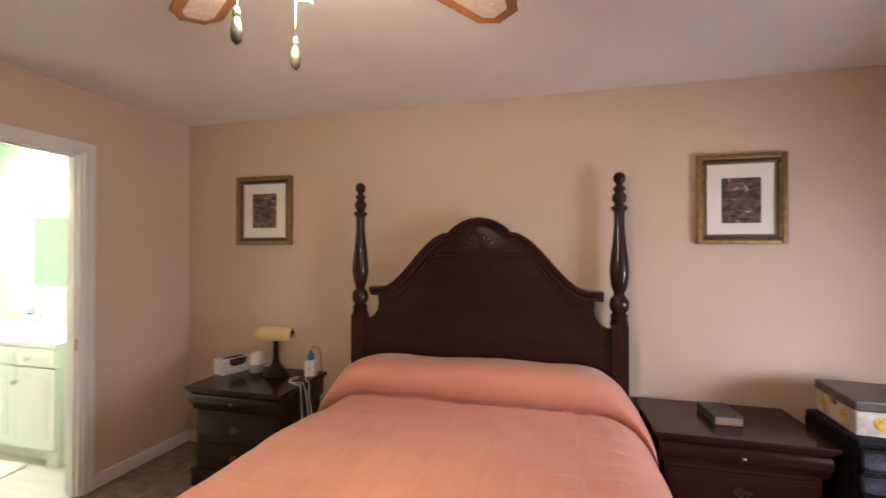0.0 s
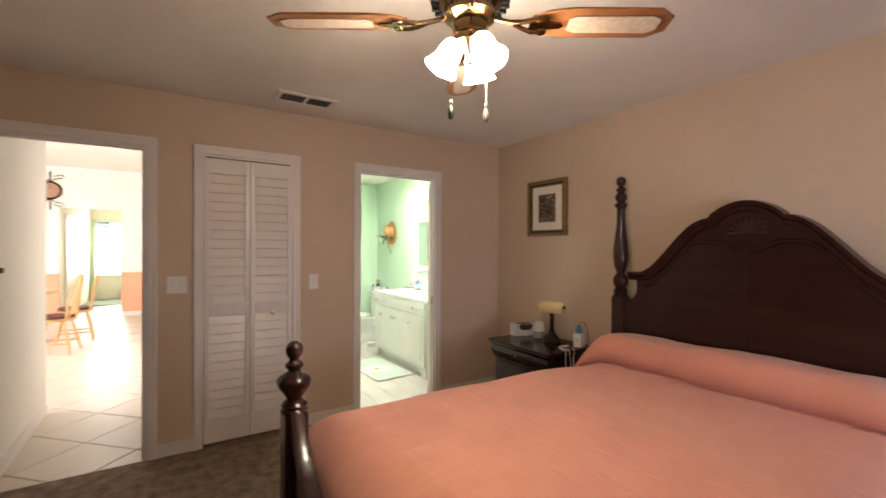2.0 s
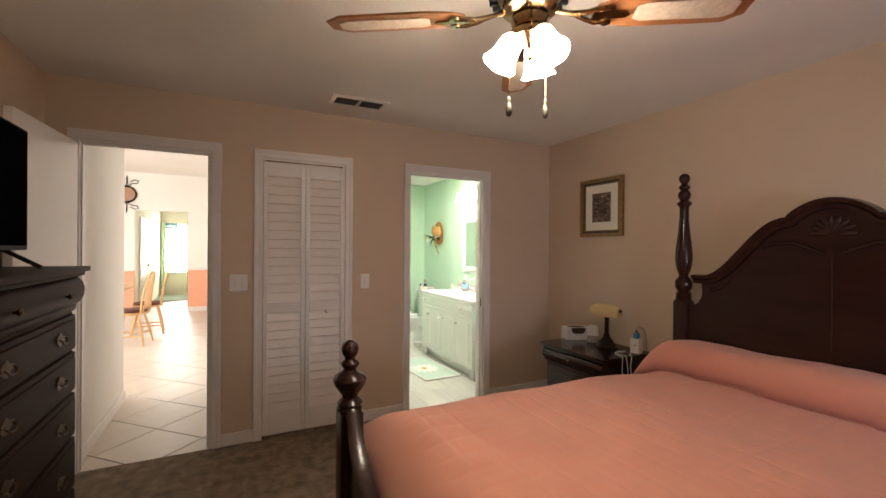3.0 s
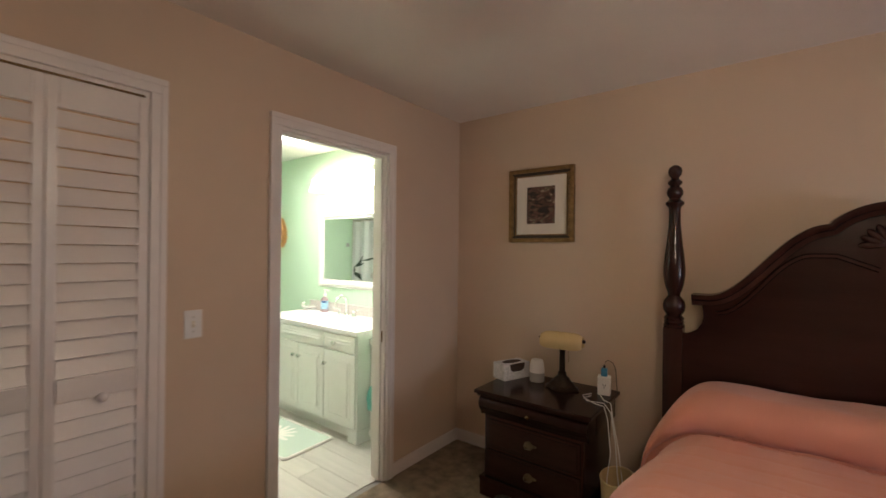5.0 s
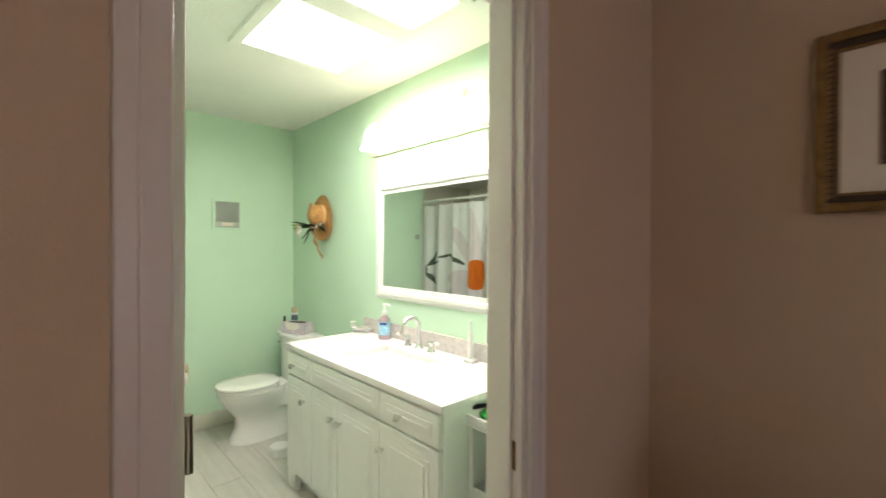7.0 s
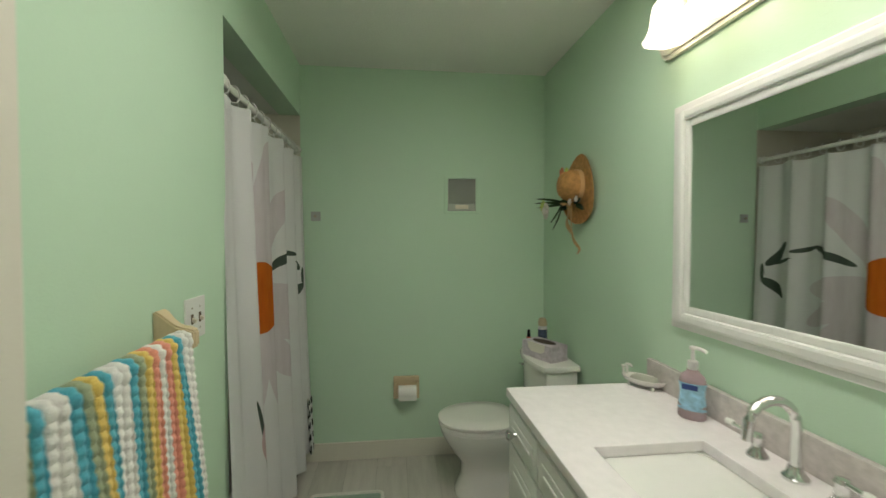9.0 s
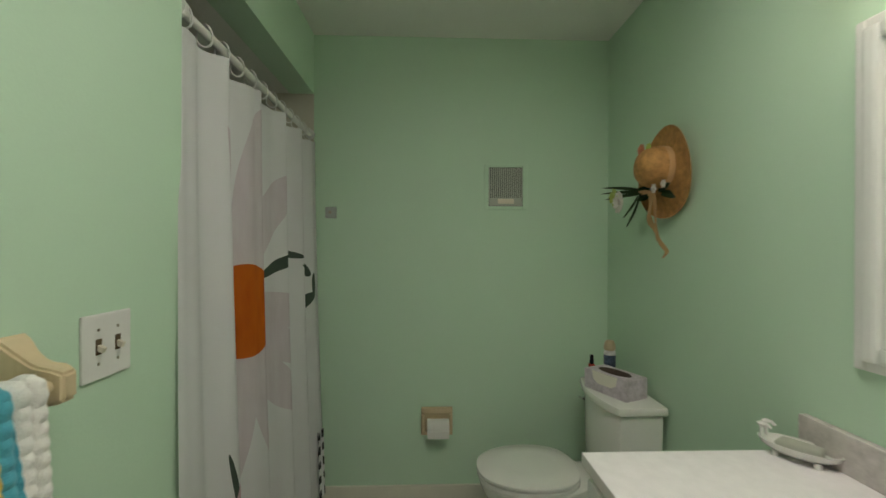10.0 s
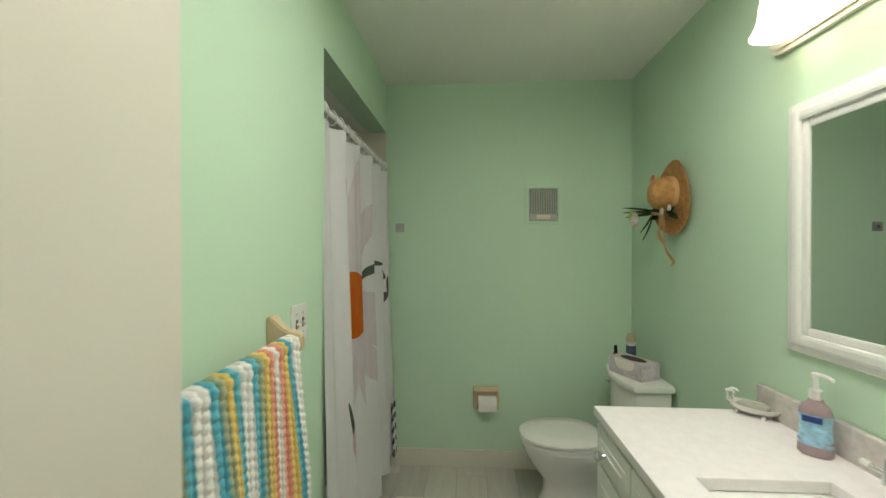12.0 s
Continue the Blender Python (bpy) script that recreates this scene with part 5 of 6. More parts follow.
# ---- bathroom: tub, curtain, towel ----
tub = thing("bathtub", (-4.57, 1.21, 0), "white alcove bathtub behind the shower curtain", "bathtub")


def tubfn(u, v):
    a = 2 * math.pi * u
    def sq(c, p=0.4):
        return math.copysign(abs(c) ** p, c)
    rows = [(0.55, 0.33, 0.0), (0.56, 0.345, 0.40), (0.555, 0.34, 0.42), (0.48, 0.28, 0.42), (0.46, 0.26, 0.38), (0.40, 0.21, 0.12), (0.30, 0.15, 0.08), (0.001, 0.001, 0.08)]
    k = v * (len(rows) - 1)
    i = min(int(k), len(rows) - 2)
    w, d, z = [p + (q - p) * (k - i) for p, q in zip(rows[i], rows[i + 1])]
    return Vector((w * sq(math.cos(a)), d * sq(math.sin(a)), z))


part("shell", sheet(48, 14, tubfn), PORCELAIN, tub, smooth=True)


def ellipse(nt, px, pz, cx, cz, ax, az, turn=0.0, soft=0.06):
    """1 inside an ellipse on the cloth, 0 outside."""
    n, l = nt.nodes, nt.links

    def m(op, *vals):
        nd = n.new("ShaderNodeMath")
        nd.operation = op
        for i, v in enumerate(vals):
            if isinstance(v, (int, float)):
                nd.inputs[i].default_value = v
            else:
                l.new(v, nd.inputs[i])
        return nd.outputs[0]

    c, s = math.cos(radians(turn)), math.sin(radians(turn))
    dx, dz = m("SUBTRACT", px, cx), m("SUBTRACT", pz, cz)
    u = m("DIVIDE", m("ADD", m("MULTIPLY", dx, c), m("MULTIPLY", dz, s)), ax)
    w = m("DIVIDE", m("SUBTRACT", m("MULTIPLY", dz, c), m("MULTIPLY", dx, s)), az)
    d = m("ADD", m("MULTIPLY", u, u), m("MULTIPLY", w, w))
    return m("MULTIPLY", m("LESS_THAN", d, 1.0), 1.0), d


def curtain_fn(nt, b):
    n, l = nt.nodes, nt.links
    tc, sp = n.new("ShaderNodeTexCoord"), n.new("ShaderNodeSeparateXYZ")
    l.new(tc.outputs["UV"], sp.inputs[0])
    px, pz = sp.outputs[0], sp.outputs[1]
    col = None

    def over(prev, mask, color, streak=None):
        mix = n.new("ShaderNodeMix")
        mix.data_type = "RGBA"
        if isinstance(prev, tuple):
            mix.inputs[6].default_value = prev
        else:
            l.new(prev, mix.inputs[6])
        if streak is None:
            mix.inputs[7].default_value = color
        else:
            l.new(streak, mix.inputs[7])
        l.new(mask, mix.inputs[0])
        return mix.outputs[2]

    ns = n.new("ShaderNodeTexNoise")
    ns.inputs["Scale"].default_value, ns.inputs["Detail"].default_value = 1.0, 4
    streaks = n.new("ShaderNodeMapping")
    streaks.inputs["Scale"].default_value = (38, 7, 1)
    l.new(tc.outputs["UV"], streaks.inputs[0])
    l.new(streaks.outputs[0], ns.inputs["Vector"])
    pet = n.new("ShaderNodeMix")
    pet.data_type = "RGBA"
    pet.inputs[6].default_value, pet.inputs[7].default_value = (0.63, 0.54, 0.575, 1), (0.77, 0.71, 0.74, 1)
    l.new(ns.outputs[0], pet.inputs[0])
    col = (0.80, 0.79, 0.80, 1)
    # the near panel is folded over the flower and stays plain
    lean, edge = n.new("ShaderNodeMath"), n.new("ShaderNodeMath")
    lean.operation, edge.operation = "MULTIPLY_ADD", "LESS_THAN"
    lean.inputs[1].default_value, lean.inputs[2].default_value = 0.045, -4.235
    l.new(pz, lean.inputs[0])
    l.new(px, edge.inputs[0])
    l.new(lean.outputs[0], edge.inputs[1])

    def both(mask):
        nd = n.new("ShaderNodeMath")
        nd.operation = "MULTIPLY"
        l.new(mask, nd.inputs[0])
        l.new(edge.outputs[0], nd.inputs[1])
        return nd.outputs[0]

    fx, fz = -4.352, 1.12
    for a, r, w in ((8, 0.44, 0.060), (38, 0.52, 0.062), (66, 0.60, 0.066), (97, 0.66, 0.062), (124, 0.58, 0.052), (188, 0.42, 0.058), (212, 0.50, 0.050), (232, 0.54, 0.056), (254, 0.60, 0.066), (280, 0.62, 0.064), (306, 0.54, 0.060), (334, 0.46, 0.058)):
        mask, _ = ellipse(nt, px, pz, fx + 0.56 * r * math.cos(radians(a)), fz + 0.56 * r * math.sin(radians(a)), 0.46 * r, 1.2 * w, a)
        col = over(col, both(mask), None, pet.outputs[2])
    org = n.new("ShaderNodeMix")
    org.data_type = "RGBA"
    org.inputs[6].default_value, org.inputs[7].default_value = (0.50, 0.075, 0.006, 1), (0.72, 0.19, 0.012, 1)
    l.new(ns.outputs[0], org.inputs[0])
    mask, _ = ellipse(nt, px, pz, fx, fz, 0.128, 0.150)
    fold = n.new("ShaderNodeMath")
    fold.operation, fold.inputs[1].default_value = "GREATER_THAN", fx - 0.085
    l.new(px, fold.inputs[0])
    heart = n.new("ShaderNodeMath")
    heart.operation = "MULTIPLY"
    l.new(mask, heart.inputs[0])
    l.new(fold.outputs[0], heart.inputs[1])
    col = over(col, heart.outputs[0], None, org.outputs[2])
    dark = (0.075, 0.10, 0.08, 1)
    for e in ((-4.64, 1.268, 0.128, 0.022, -25), (-4.805, 1.297, 0.065, 0.015, 14), (-4.985, 1.265, 0.105, 0.029, 49), (-4.945, 1.222, 0.09, 0.011, 15), (-5.005, 1.045, 0.09, 0.029, -40), (-5.07, 1.145, 0.055, 0.010, 90), (-4.18, 0.42, 0.012, 0.35, -8), (-4.25, 0.32, 0.05, 0.018, 40)):
        mask, _ = ellipse(nt, px, pz, *e)
        col = over(col, mask, dark)
    for e in ((-4.20, 0.62, 0.06, 0.10, 15), (-4.22, 0.60, 0.03, 0.05, 15)):
        mask, _ = ellipse(nt, px, pz, *e)
        col = over(col, mask, (0.62, 0.45, 0.47, 1) if e[2] > 0.05 else (0.7, 0.2, 0.03, 1))
    l.new(col, b.inputs["Base Color"])
    b.inputs["Roughness"].default_value, b.inputs["Specular IOR Level"].default_value = 0.7, 0.25
    tl, ad = n.new("ShaderNodeBsdfTranslucent"), n.new("ShaderNodeMixShader")
    l.new(col, tl.inputs[0])
    ad.inputs[0].default_value = 0.25
    l.new(b.outputs[0], ad.inputs[1])
    l.new(tl.outputs[0], ad.inputs[2])
    l.new(ad.outputs[0], n["Material Output"].inputs[0])


CURTAIN = ramp_mat("printed_shower_curtain", curtain_fn)
cur = thing("shower_curtain", (0, 0, 0), "white shower curtain printed with a large daisy", "shower curtain")
cur.matrix_world = Matrix.Translation((-4.57, 1.56, 0))


def curtain_at(u, v):
    x = -5.125 + 1.121 * u
    z = 0.10 + 1.757 * v
    low = 1 - v
    loose = min(1, (1 - u) / 0.08)
    ph = 2 * math.pi * 5.2 * (1 - (1 - u) ** 0.9) + 0.5 * math.sin(5 * u) + 0.8
    amp = (0.026 + 0.006 * low) * (0.25 + 0.75 * loose)
    y = 1.575 + amp * math.sin(ph) * loose + 0.006 * math.sin(2.3 * ph + 1) * (0.5 + v) * loose
    y += 0.050 * low ** 1.5 + 0.048 * math.exp(-((u - 0.90) / 0.055) ** 2) * (0.35 + 0.65 * low)
    x += 0.012 * math.cos(ph) * loose + (0.07 * low * (u - 0.8) / 0.2 if u > 0.8 else 0)
    z -= 0.012 * abs(math.sin(ph / 2)) * (v > 0.97)
    return Vector((x, y, z))


cloth = sheet(240, 40, lambda u, v: curtain_at(u, v) - Vector((-4.57, 1.56, 0)))
uvl = cloth.loops.layers.uv.new("print")
for f in cloth.faces:
    for lp in f.loops:
        lp[uvl].uv = (lp.vert.co.x - 4.57, lp.vert.co.z)
part("cloth", cloth, CURTAIN, cur, smooth=True)
rod = thing("curtain_rod", (-4.57, 1.567, 1.895), "white tension shower rod", "curtain rod")
part("pole", tube([(-0.57, 0, 0), (0.57, 0, 0)], 0.0125, 14), PLASTIC, rod, smooth=True)
for s in (-0.562, 0.562):
    part("end_cap", tube([(s - 0.008, 0, 0), (s + 0.008, 0, 0)], 0.024, 16), PLASTIC, rod)
for k in range(12):
    x = -5.10 + 0.097 * k
    ring = [(0.005 * math.sin(a * 2), 0.021 * math.cos(a), -0.006 + 0.030 * math.sin(a)) for a in [2 * math.pi * q / 14 for q in range(15)]]
    part("curtain_ring", moved(tube(ring, 0.003, 6), Matrix.Translation((x + 4.57, 0.007, 1.893))), PLASTIC, cur, smooth=True)

WH, BL, OL, YE, CO = (0.80, 0.78, 0.74), (0.10, 0.40, 0.50), (0.34, 0.38, 0.24), (0.74, 0.54, 0.15), (0.76, 0.31, 0.22)
STRIPES = [WH, WH, BL, YE, CO, WH, CO, YE, OL, BL, WH, WH, BL, YE, OL, BL, WH, WH, BL, OL, YE, CO, WH]


def towel_fn(nt, b):
    n, l = nt.nodes, nt.links
    tc, sp, mr, rp = n.new("ShaderNodeTexCoord"), n.new("ShaderNodeSeparateXYZ"), n.new("ShaderNodeMapRange"), n.new("ShaderNodeValToRGB")
    l.new(tc.outputs["UV"], sp.inputs[0])
    l.new(sp.outputs[0], rp.inputs[0])
    rp.color_ramp.interpolation = "CONSTANT"
    e = rp.color_ramp.elements
    e[0].color = (*STRIPES[0], 1)
    e[1].position, e[1].color = 1 / len(STRIPES), (*STRIPES[1], 1)
    for k in range(2, len(STRIPES)):
        q = e.new(k / len(STRIPES))
        q.color = (*STRIPES[k], 1)
    l.new(rp.outputs[0], b.inputs["Base Color"])
    b.inputs["Roughness"].default_value, b.inputs["Specular IOR Level"].default_value, b.inputs["Sheen Weight"].default_value = 0.95, 0.1, 0.2
    ns, bp = n.new("ShaderNodeTexNoise"), n.new("ShaderNodeBump")
    ns.inputs["Scale"].default_value, bp.inputs["Strength"].default_value, bp.inputs["Distance"].default_value = 350, 0.7, 0.003
    l.new(tc.outputs["Object"], ns.inputs["Vector"])
    l.new(ns.outputs[0], bp.inputs["Height"])
    l.new(bp.outputs[0], b.inputs["Normal"])


TOWEL = ramp_mat("striped_knit_towel", towel_fn)


def towel_at(u, v):
    """u from the far edge to the near one, v from the front hem over the bar."""
    x = -3.545 + 0.53 * u
    front, arc = 0.62, 0.07
    total = front + arc + 0.35
    s = v * total
    slack = 0.010 * math.sin(11 * u + 1) + 0.006 * math.sin(23 * u)
    if s < front:
        t = (front - s) / front
        y, z = 1.672 + (0.010 + slack) * min(1, 2 * t) + 0.02 * t, 1.133 - (front - s)
    elif s < front + arc:
        a = (s - front) / arc * math.pi
        y, z = 1.652 + 0.022 * math.cos(a), 1.133 + 0.022 * math.sin(a)
    else:
        y, z = 1.635, 1.133 - (s - front - arc)
    k = u * len(STRIPES)
    puff = abs(math.sin(math.pi * k)) ** 0.5 * (0.55 + 0.45 * abs(math.sin(math.pi * s / 0.019 + (int(k) % 2) * 1.57)))
    out = 1 if s < front + arc / 2 else 0
    return Vector((x + 0.01 * math.sin(5 * v), y + 0.010 * puff * out, z + (0.006 * puff if front < s < front + arc else 0) - 0.012 * u))


tw = sheet(184, 260, towel_at)
uvl = tw.loops.layers.uv.new("stripe")
tw.verts.index_update()
for f in tw.faces:
    for lp in f.loops:
        lp[uvl].uv = (min(0.999, max(0.0, (lp.vert.co.x + 3.545) / 0.53)), lp.vert.co.z)
tagged(part("towel", tw, TOWEL, None, smooth=True), "chunky knit towel in white, blue, yellow and coral stripes", "towel")
tbar = thing("towel_bar", (-3.285, 1.582, 1.145), "beige ceramic towel bar on the mint wall", "towel bar")
part("bar", tube([(-0.29, 0.07, -0.012), (0.30, 0.07, -0.024)], 0.009, 12), CERAMIC, tbar, smooth=True)
for x in (-0.30, 0.30):
    bm = bmesh.new()
    rows = []
    for y, w, z0, z1 in ((0.0, 0.026, -0.05, 0.055), (0.012, 0.025, -0.05, 0.052), (0.03, 0.018, -0.035, 0.032), (0.05, 0.016, -0.036, 0.016), (0.075, 0.018, -0.04, 0.012), (0.088, 0.012, -0.034, 0.004)):
        rows.append([bm.verts.new((x + a * w, y, z)) for a, z in ((-1, z0), (1, z0), (1, z1), (-1, z1))])
    for p, q in zip(rows, rows[1:]):
        for k in range(4):
            bm.faces.new((p[k], p[(k + 1) % 4], q[(k + 1) % 4], q[k]))
    bm.faces.new(rows[0]), bm.faces.new(rows[-1])
    bmesh.ops.recalc_face_normals(bm, faces=bm.faces)
    bmesh.ops.bevel(bm, geom=bm.edges[:], offset=0.004, segments=2, affect="EDGES")
    part("bracket", bm, CERAMIC, tbar, smooth=True)


# ---- bathroom: rugs, cart, small things on the floor ----
def rug_fn(cx, cy, r, base):
    def fn(nt, b):
        n, l = nt.nodes, nt.links
        tc, sp = n.new("ShaderNodeTexCoord"), n.new("ShaderNodeSeparateXYZ")
        l.new(tc.outputs["Object"], sp.inputs[0])
        ns, bp = n.new("ShaderNodeTexNoise"), n.new("ShaderNodeBump")
        ns.inputs["Scale"].default_value = 160
        l.new(tc.outputs["Object"], ns.inputs["Vector"])
        col = (*base, 1)

        def over(prev, mask, color):
            mix = n.new("ShaderNodeMix")
            mix.data_type = "RGBA"
            if isinstance(prev, tuple):
                mix.inputs[6].default_value = prev
            else:
                l.new(prev, mix.inputs[6])
            mix.inputs[7].default_value = color
            l.new(mask, mix.inputs[0])
            return mix.outputs[2]

        for k in range(14):
            a = 360 / 14 * k
            mask, _ = ellipse(nt, sp.outputs[0], sp.outputs[1], cx + 0.6 * r * math.cos(radians(a)), cy + 0.6 * r * math.sin(radians(a)), 0.42 * r, 0.11 * r, a)
            col = over(col, mask, (0.78, 0.77, 0.70, 1))
        mask, _ = ellipse(nt, sp.outputs[0], sp.outputs[1], cx, cy, 0.22 * r, 0.20 * r)
        col = over(col, mask, (0.78, 0.42, 0.06, 1))
        l.new(col, b.inputs["Base Color"])
        b.inputs["Roughness"].default_value, b.inputs["Specular IOR Level"].default_value = 0.95, 0.1
        bp.inputs["Strength"].default_value, bp.inputs["Distance"].default_value = 0.8, 0.006
        l.new(ns.outputs[0], bp.inputs["Height"])
        l.new(bp.outputs[0], b.inputs["Normal"])
    return fn


def rug(loc, w, d, turn, base, label):
    t = thing("bath_rug", loc, label, "rug", "bath rugs", turn)
    out = [(w * 0.5 * (1 if c > 0 else -1) + 0.03 * c - 0.03 * (1 if c > 0 else -1), d * 0.5 * (1 if s > 0 else -1) + 0.03 * s - 0.03 * (1 if s > 0 else -1)) for c, s in [(math.cos(a), math.sin(a)) for a in [2 * math.pi * (k + 0.5) / 40 for k in range(40)]]]
    part("rug_mat", slab(out, 0.013, axis="z", bevel=0.004), ramp_mat("daisy_rug_pile", rug_fn(0.02, -0.02, 0.17, base)), t, smooth=False)
    rim = [(x, y, 0.010 + 0.001 * (k % 2)) for k, (x, y) in enumerate(out + out[:1])]
    part("border", tube(rim, 0.012, 6), mat("cream_rug_border", (0.74, 0.72, 0.66), 0.95, vary=0.1, fine=260, bump=0.25), t, "cream looped border")
    return t


rug((-4.45, 1.89, -0.001), 0.64, 0.37, 0, (0.36, 0.46, 0.38), "grey-green bath rug with a white daisy")
rug((-3.29, 2.285, -0.001), 0.86, 0.42, 3, (0.52, 0.62, 0.53), "pale green bath rug with a white daisy by the vanity")

cart = thing("storage_cart", (-2.475, 2.845, 0), "slim white plastic storage cart beside the vanity", "storage cart")
for z in (0.03, 0.36, 0.72):
    part("tray", merge(box(-0.18, -0.17, z, 0.18, 0.15, z + 0.012, 0.003), box(-0.18, -0.17, z + 0.012, 0.18, -0.162, z + 0.045, 0.003), box(-0.18, 0.142, z + 0.012, 0.18, 0.15, z + 0.045, 0.003), box(-0.18, -0.162, z + 0.012, -0.172, 0.142, z + 0.045, 0.003), box(0.172, -0.162, z + 0.012, 0.18, 0.142, z + 0.045, 0.003)), PLASTIC, cart)
for a in (-0.165, 0.165):
    for b in (-0.155, 0.135):
        part("post", tube([(a, b, 0), (a, b, 0.73)], 0.009, 8), PLASTIC, cart)
brush = thing("hair_brush", (-2.625, 2.775, 0.762), "black hair brush lying on the green pouch", "hair brush", turn=62)
part("head", moved(lathe([(0.002, -0.05), (0.016, -0.04), (0.02, 0.0), (0.016, 0.04), (0.002, 0.05)], 14), pose(0.05, 0, 0.02, 0, 90) @ Matrix.Diagonal((0.6, 1, 1, 1))), BLACK, brush, smooth=True)
part("handle", tube([(0.0, 0, 0.02), (-0.06, 0, 0.018), (-0.13, 0, 0.012)], [0.008, 0.009, 0.006], 10), BLACK, brush, smooth=True)
comb = thing("green_pouch", (-2.60, 2.80, 0.732), "bright green pouch lying on the cart", "pouch", turn=20)
part("body", box(-0.06, -0.045, 0, 0.06, 0.045, 0.03, 0.012, 3), mat("bright_green_cloth", (0.05, 0.52, 0.08), 0.7), comb, smooth=True)
bin_ = thing("storage_bin", (-2.54, 2.79, 0.373), "small white open plastic bin holding a hair dryer", "storage bin")
part("tub", merge(box(-0.10, -0.09, 0, 0.10, 0.09, 0.006), box(-0.10, -0.09, 0.006, 0.10, -0.084, 0.11, 0.002), box(-0.10, 0.084, 0.006, 0.10, 0.09, 0.11, 0.002), box(-0.10, -0.084, 0.006, -0.094, 0.084, 0.11, 0.002), box(0.094, -0.084, 0.006, 0.10, 0.084, 0.11, 0.002)), PLASTIC, bin_)
dry = thing("hair_dryer", (-2.54, 2.79, 0.380), "black hair dryer standing in the bin", "hair dryer", turn=60)
part("barrel", moved(lathe([(0.025, -0.07), (0.032, -0.06), (0.036, 0.0), (0.034, 0.06), (0.026, 0.07)], 18), pose(0, 0, 0.15, 0, 70)), BLACK, dry, smooth=True)
part("grip", tube([(0, 0, 0.13), (0.01, 0.01, 0.06), (0.015, 0.01, 0.0)], [0.02, 0.018, 0.016], 10), BLACK, dry, smooth=True)
cloth2 = thing("hanging_cloth", (-2.60, 2.675, 0.24), "pale teal cloth hanging from the cart", "cloth")
part("fold", sheet(10, 14, lambda u, v: Vector((0.10 * (u - 0.5) + 0.008 * math.sin(8 * v), -0.012 - 0.02 * math.sin(3 * u + 4 * v) * 0.5 - 0.01 * (1 - v), 0.17 * v))), TEAL, cloth2, smooth=True)
tcl = thing("hand_towel", (-3.974, 2.66, 0.42), "pale teal hand towel hanging on the vanity's side", "hand towel")
part("ring", moved(tube([(0.055 * math.cos(a), 0.055 * math.sin(a), 0) for a in [2 * math.pi * k / 24 for k in range(25)]], 0.004, 8), pose(-0.014, 0, 0.12, 0, 90)), CHROME, tcl, smooth=True)
part("cloth", sheet(16, 18, lambda u, v: Vector((-0.014 - 0.018 * abs(math.sin(8 * u)) * (1 - 0.5 * v) - 0.012 * (1 - v), (u - 0.5) * (0.20 - 0.10 * v), -0.20 + 0.27 * v))), TEAL, tcl, smooth=True)
mat2 = thing("striped_bath_mat", (-5.07, 1.605, 0.0), "black and white striped mat hanging at the tub", "mat")


def zebra_fn(nt, b):
    n, l = nt.nodes, nt.links
    tc, wv, rp = n.new("ShaderNodeTexCoord"), n.new("ShaderNodeTexWave"), n.new("ShaderNodeValToRGB")
    wv.bands_direction = "DIAGONAL"
    wv.inputs["Scale"].default_value, wv.inputs["Distortion"].default_value = 9, 3
    l.new(tc.outputs["Object"], wv.inputs["Vector"])
    rp.color_ramp.interpolation = "CONSTANT"
    rp.color_ramp.elements[0].color, rp.color_ramp.elements[1].color = (0.02, 0.02, 0.02, 1), (0.75, 0.74, 0.72, 1)
    rp.color_ramp.elements[1].position = 0.5
    l.new(wv.outputs["Color"], rp.inputs[0])
    l.new(rp.outputs[0], b.inputs["Base Color"])
    b.inputs["Roughness"].default_value = 0.9


part("cloth", sheet(10, 16, lambda u, v: Vector((-0.05 + 0.09 * u, 0.03 + 0.012 * math.sin(9 * u) + 0.01 * (1 - v), 0.10 + 0.32 * v))), ramp_mat("zebra_striped_cloth", zebra_fn), mat2, smooth=True)


# ---- things on the nightstands ----
lmp = thing("bankers_lamp", (-1.243, 2.925, 0.62), "banker's desk lamp with a cream glass shade", "table lamp", turn=6)
DARKBRONZE = mat("dark_bronze", (0.030, 0.020, 0.013), 0.35, 0.8, vary=0.3)
base_rows = [(0.088, 0.070, 0.0), (0.090, 0.072, 0.012), (0.074, 0.058, 0.018), (0.066, 0.052, 0.040), (0.050, 0.042, 0.050), (0.042, 0.036, 0.066), (0.028, 0.028, 0.076), (0.022, 0.022, 0.092)]
bm = bmesh.new()
rows = []
for w, d, z in base_rows:
    ring = []
    for k in range(32):
        a = 2 * math.pi * k / 32
        lob = 1 + (0.10 * math.cos(4 * a) if z < 0.03 else 0)
        ring.append(bm.verts.new((w * math.cos(a) * lob, d * math.sin(a) * lob, z)))
    rows.append(ring)
for p, q in zip(rows, rows[1:]):
    for k in range(32):
        bm.faces.new((p[k], p[(k + 1) % 32], q[(k + 1) % 32], q[k]))
bm.faces.new(rows[0][::-1]), bm.faces.new(rows[-1])
bmesh.ops.recalc_face_normals(bm, faces=bm.faces)
part("base", bm, DARKBRONZE, lmp, "dark bronze footed base", smooth=True)
part("stem", lathe([(0.024, 0.085), (0.026, 0.096), (0.018, 0.104), (0.017, 0.12), (0.016, 0.22), (0.020, 0.23), (0.014, 0.245)], 16), DARKBRONZE, lmp, smooth=True)


def shade_at(u, v):
    a = radians(-38 + 256 * v)
    end = abs(2 * u - 1) ** 6
    r = 0.062 * (1 - 0.35 * end)
    return Vector((-0.124 + 0.248 * u, -0.012 - r * math.cos(a) * 0.95, 0.28 + 0.95 * r * math.sin(a)))


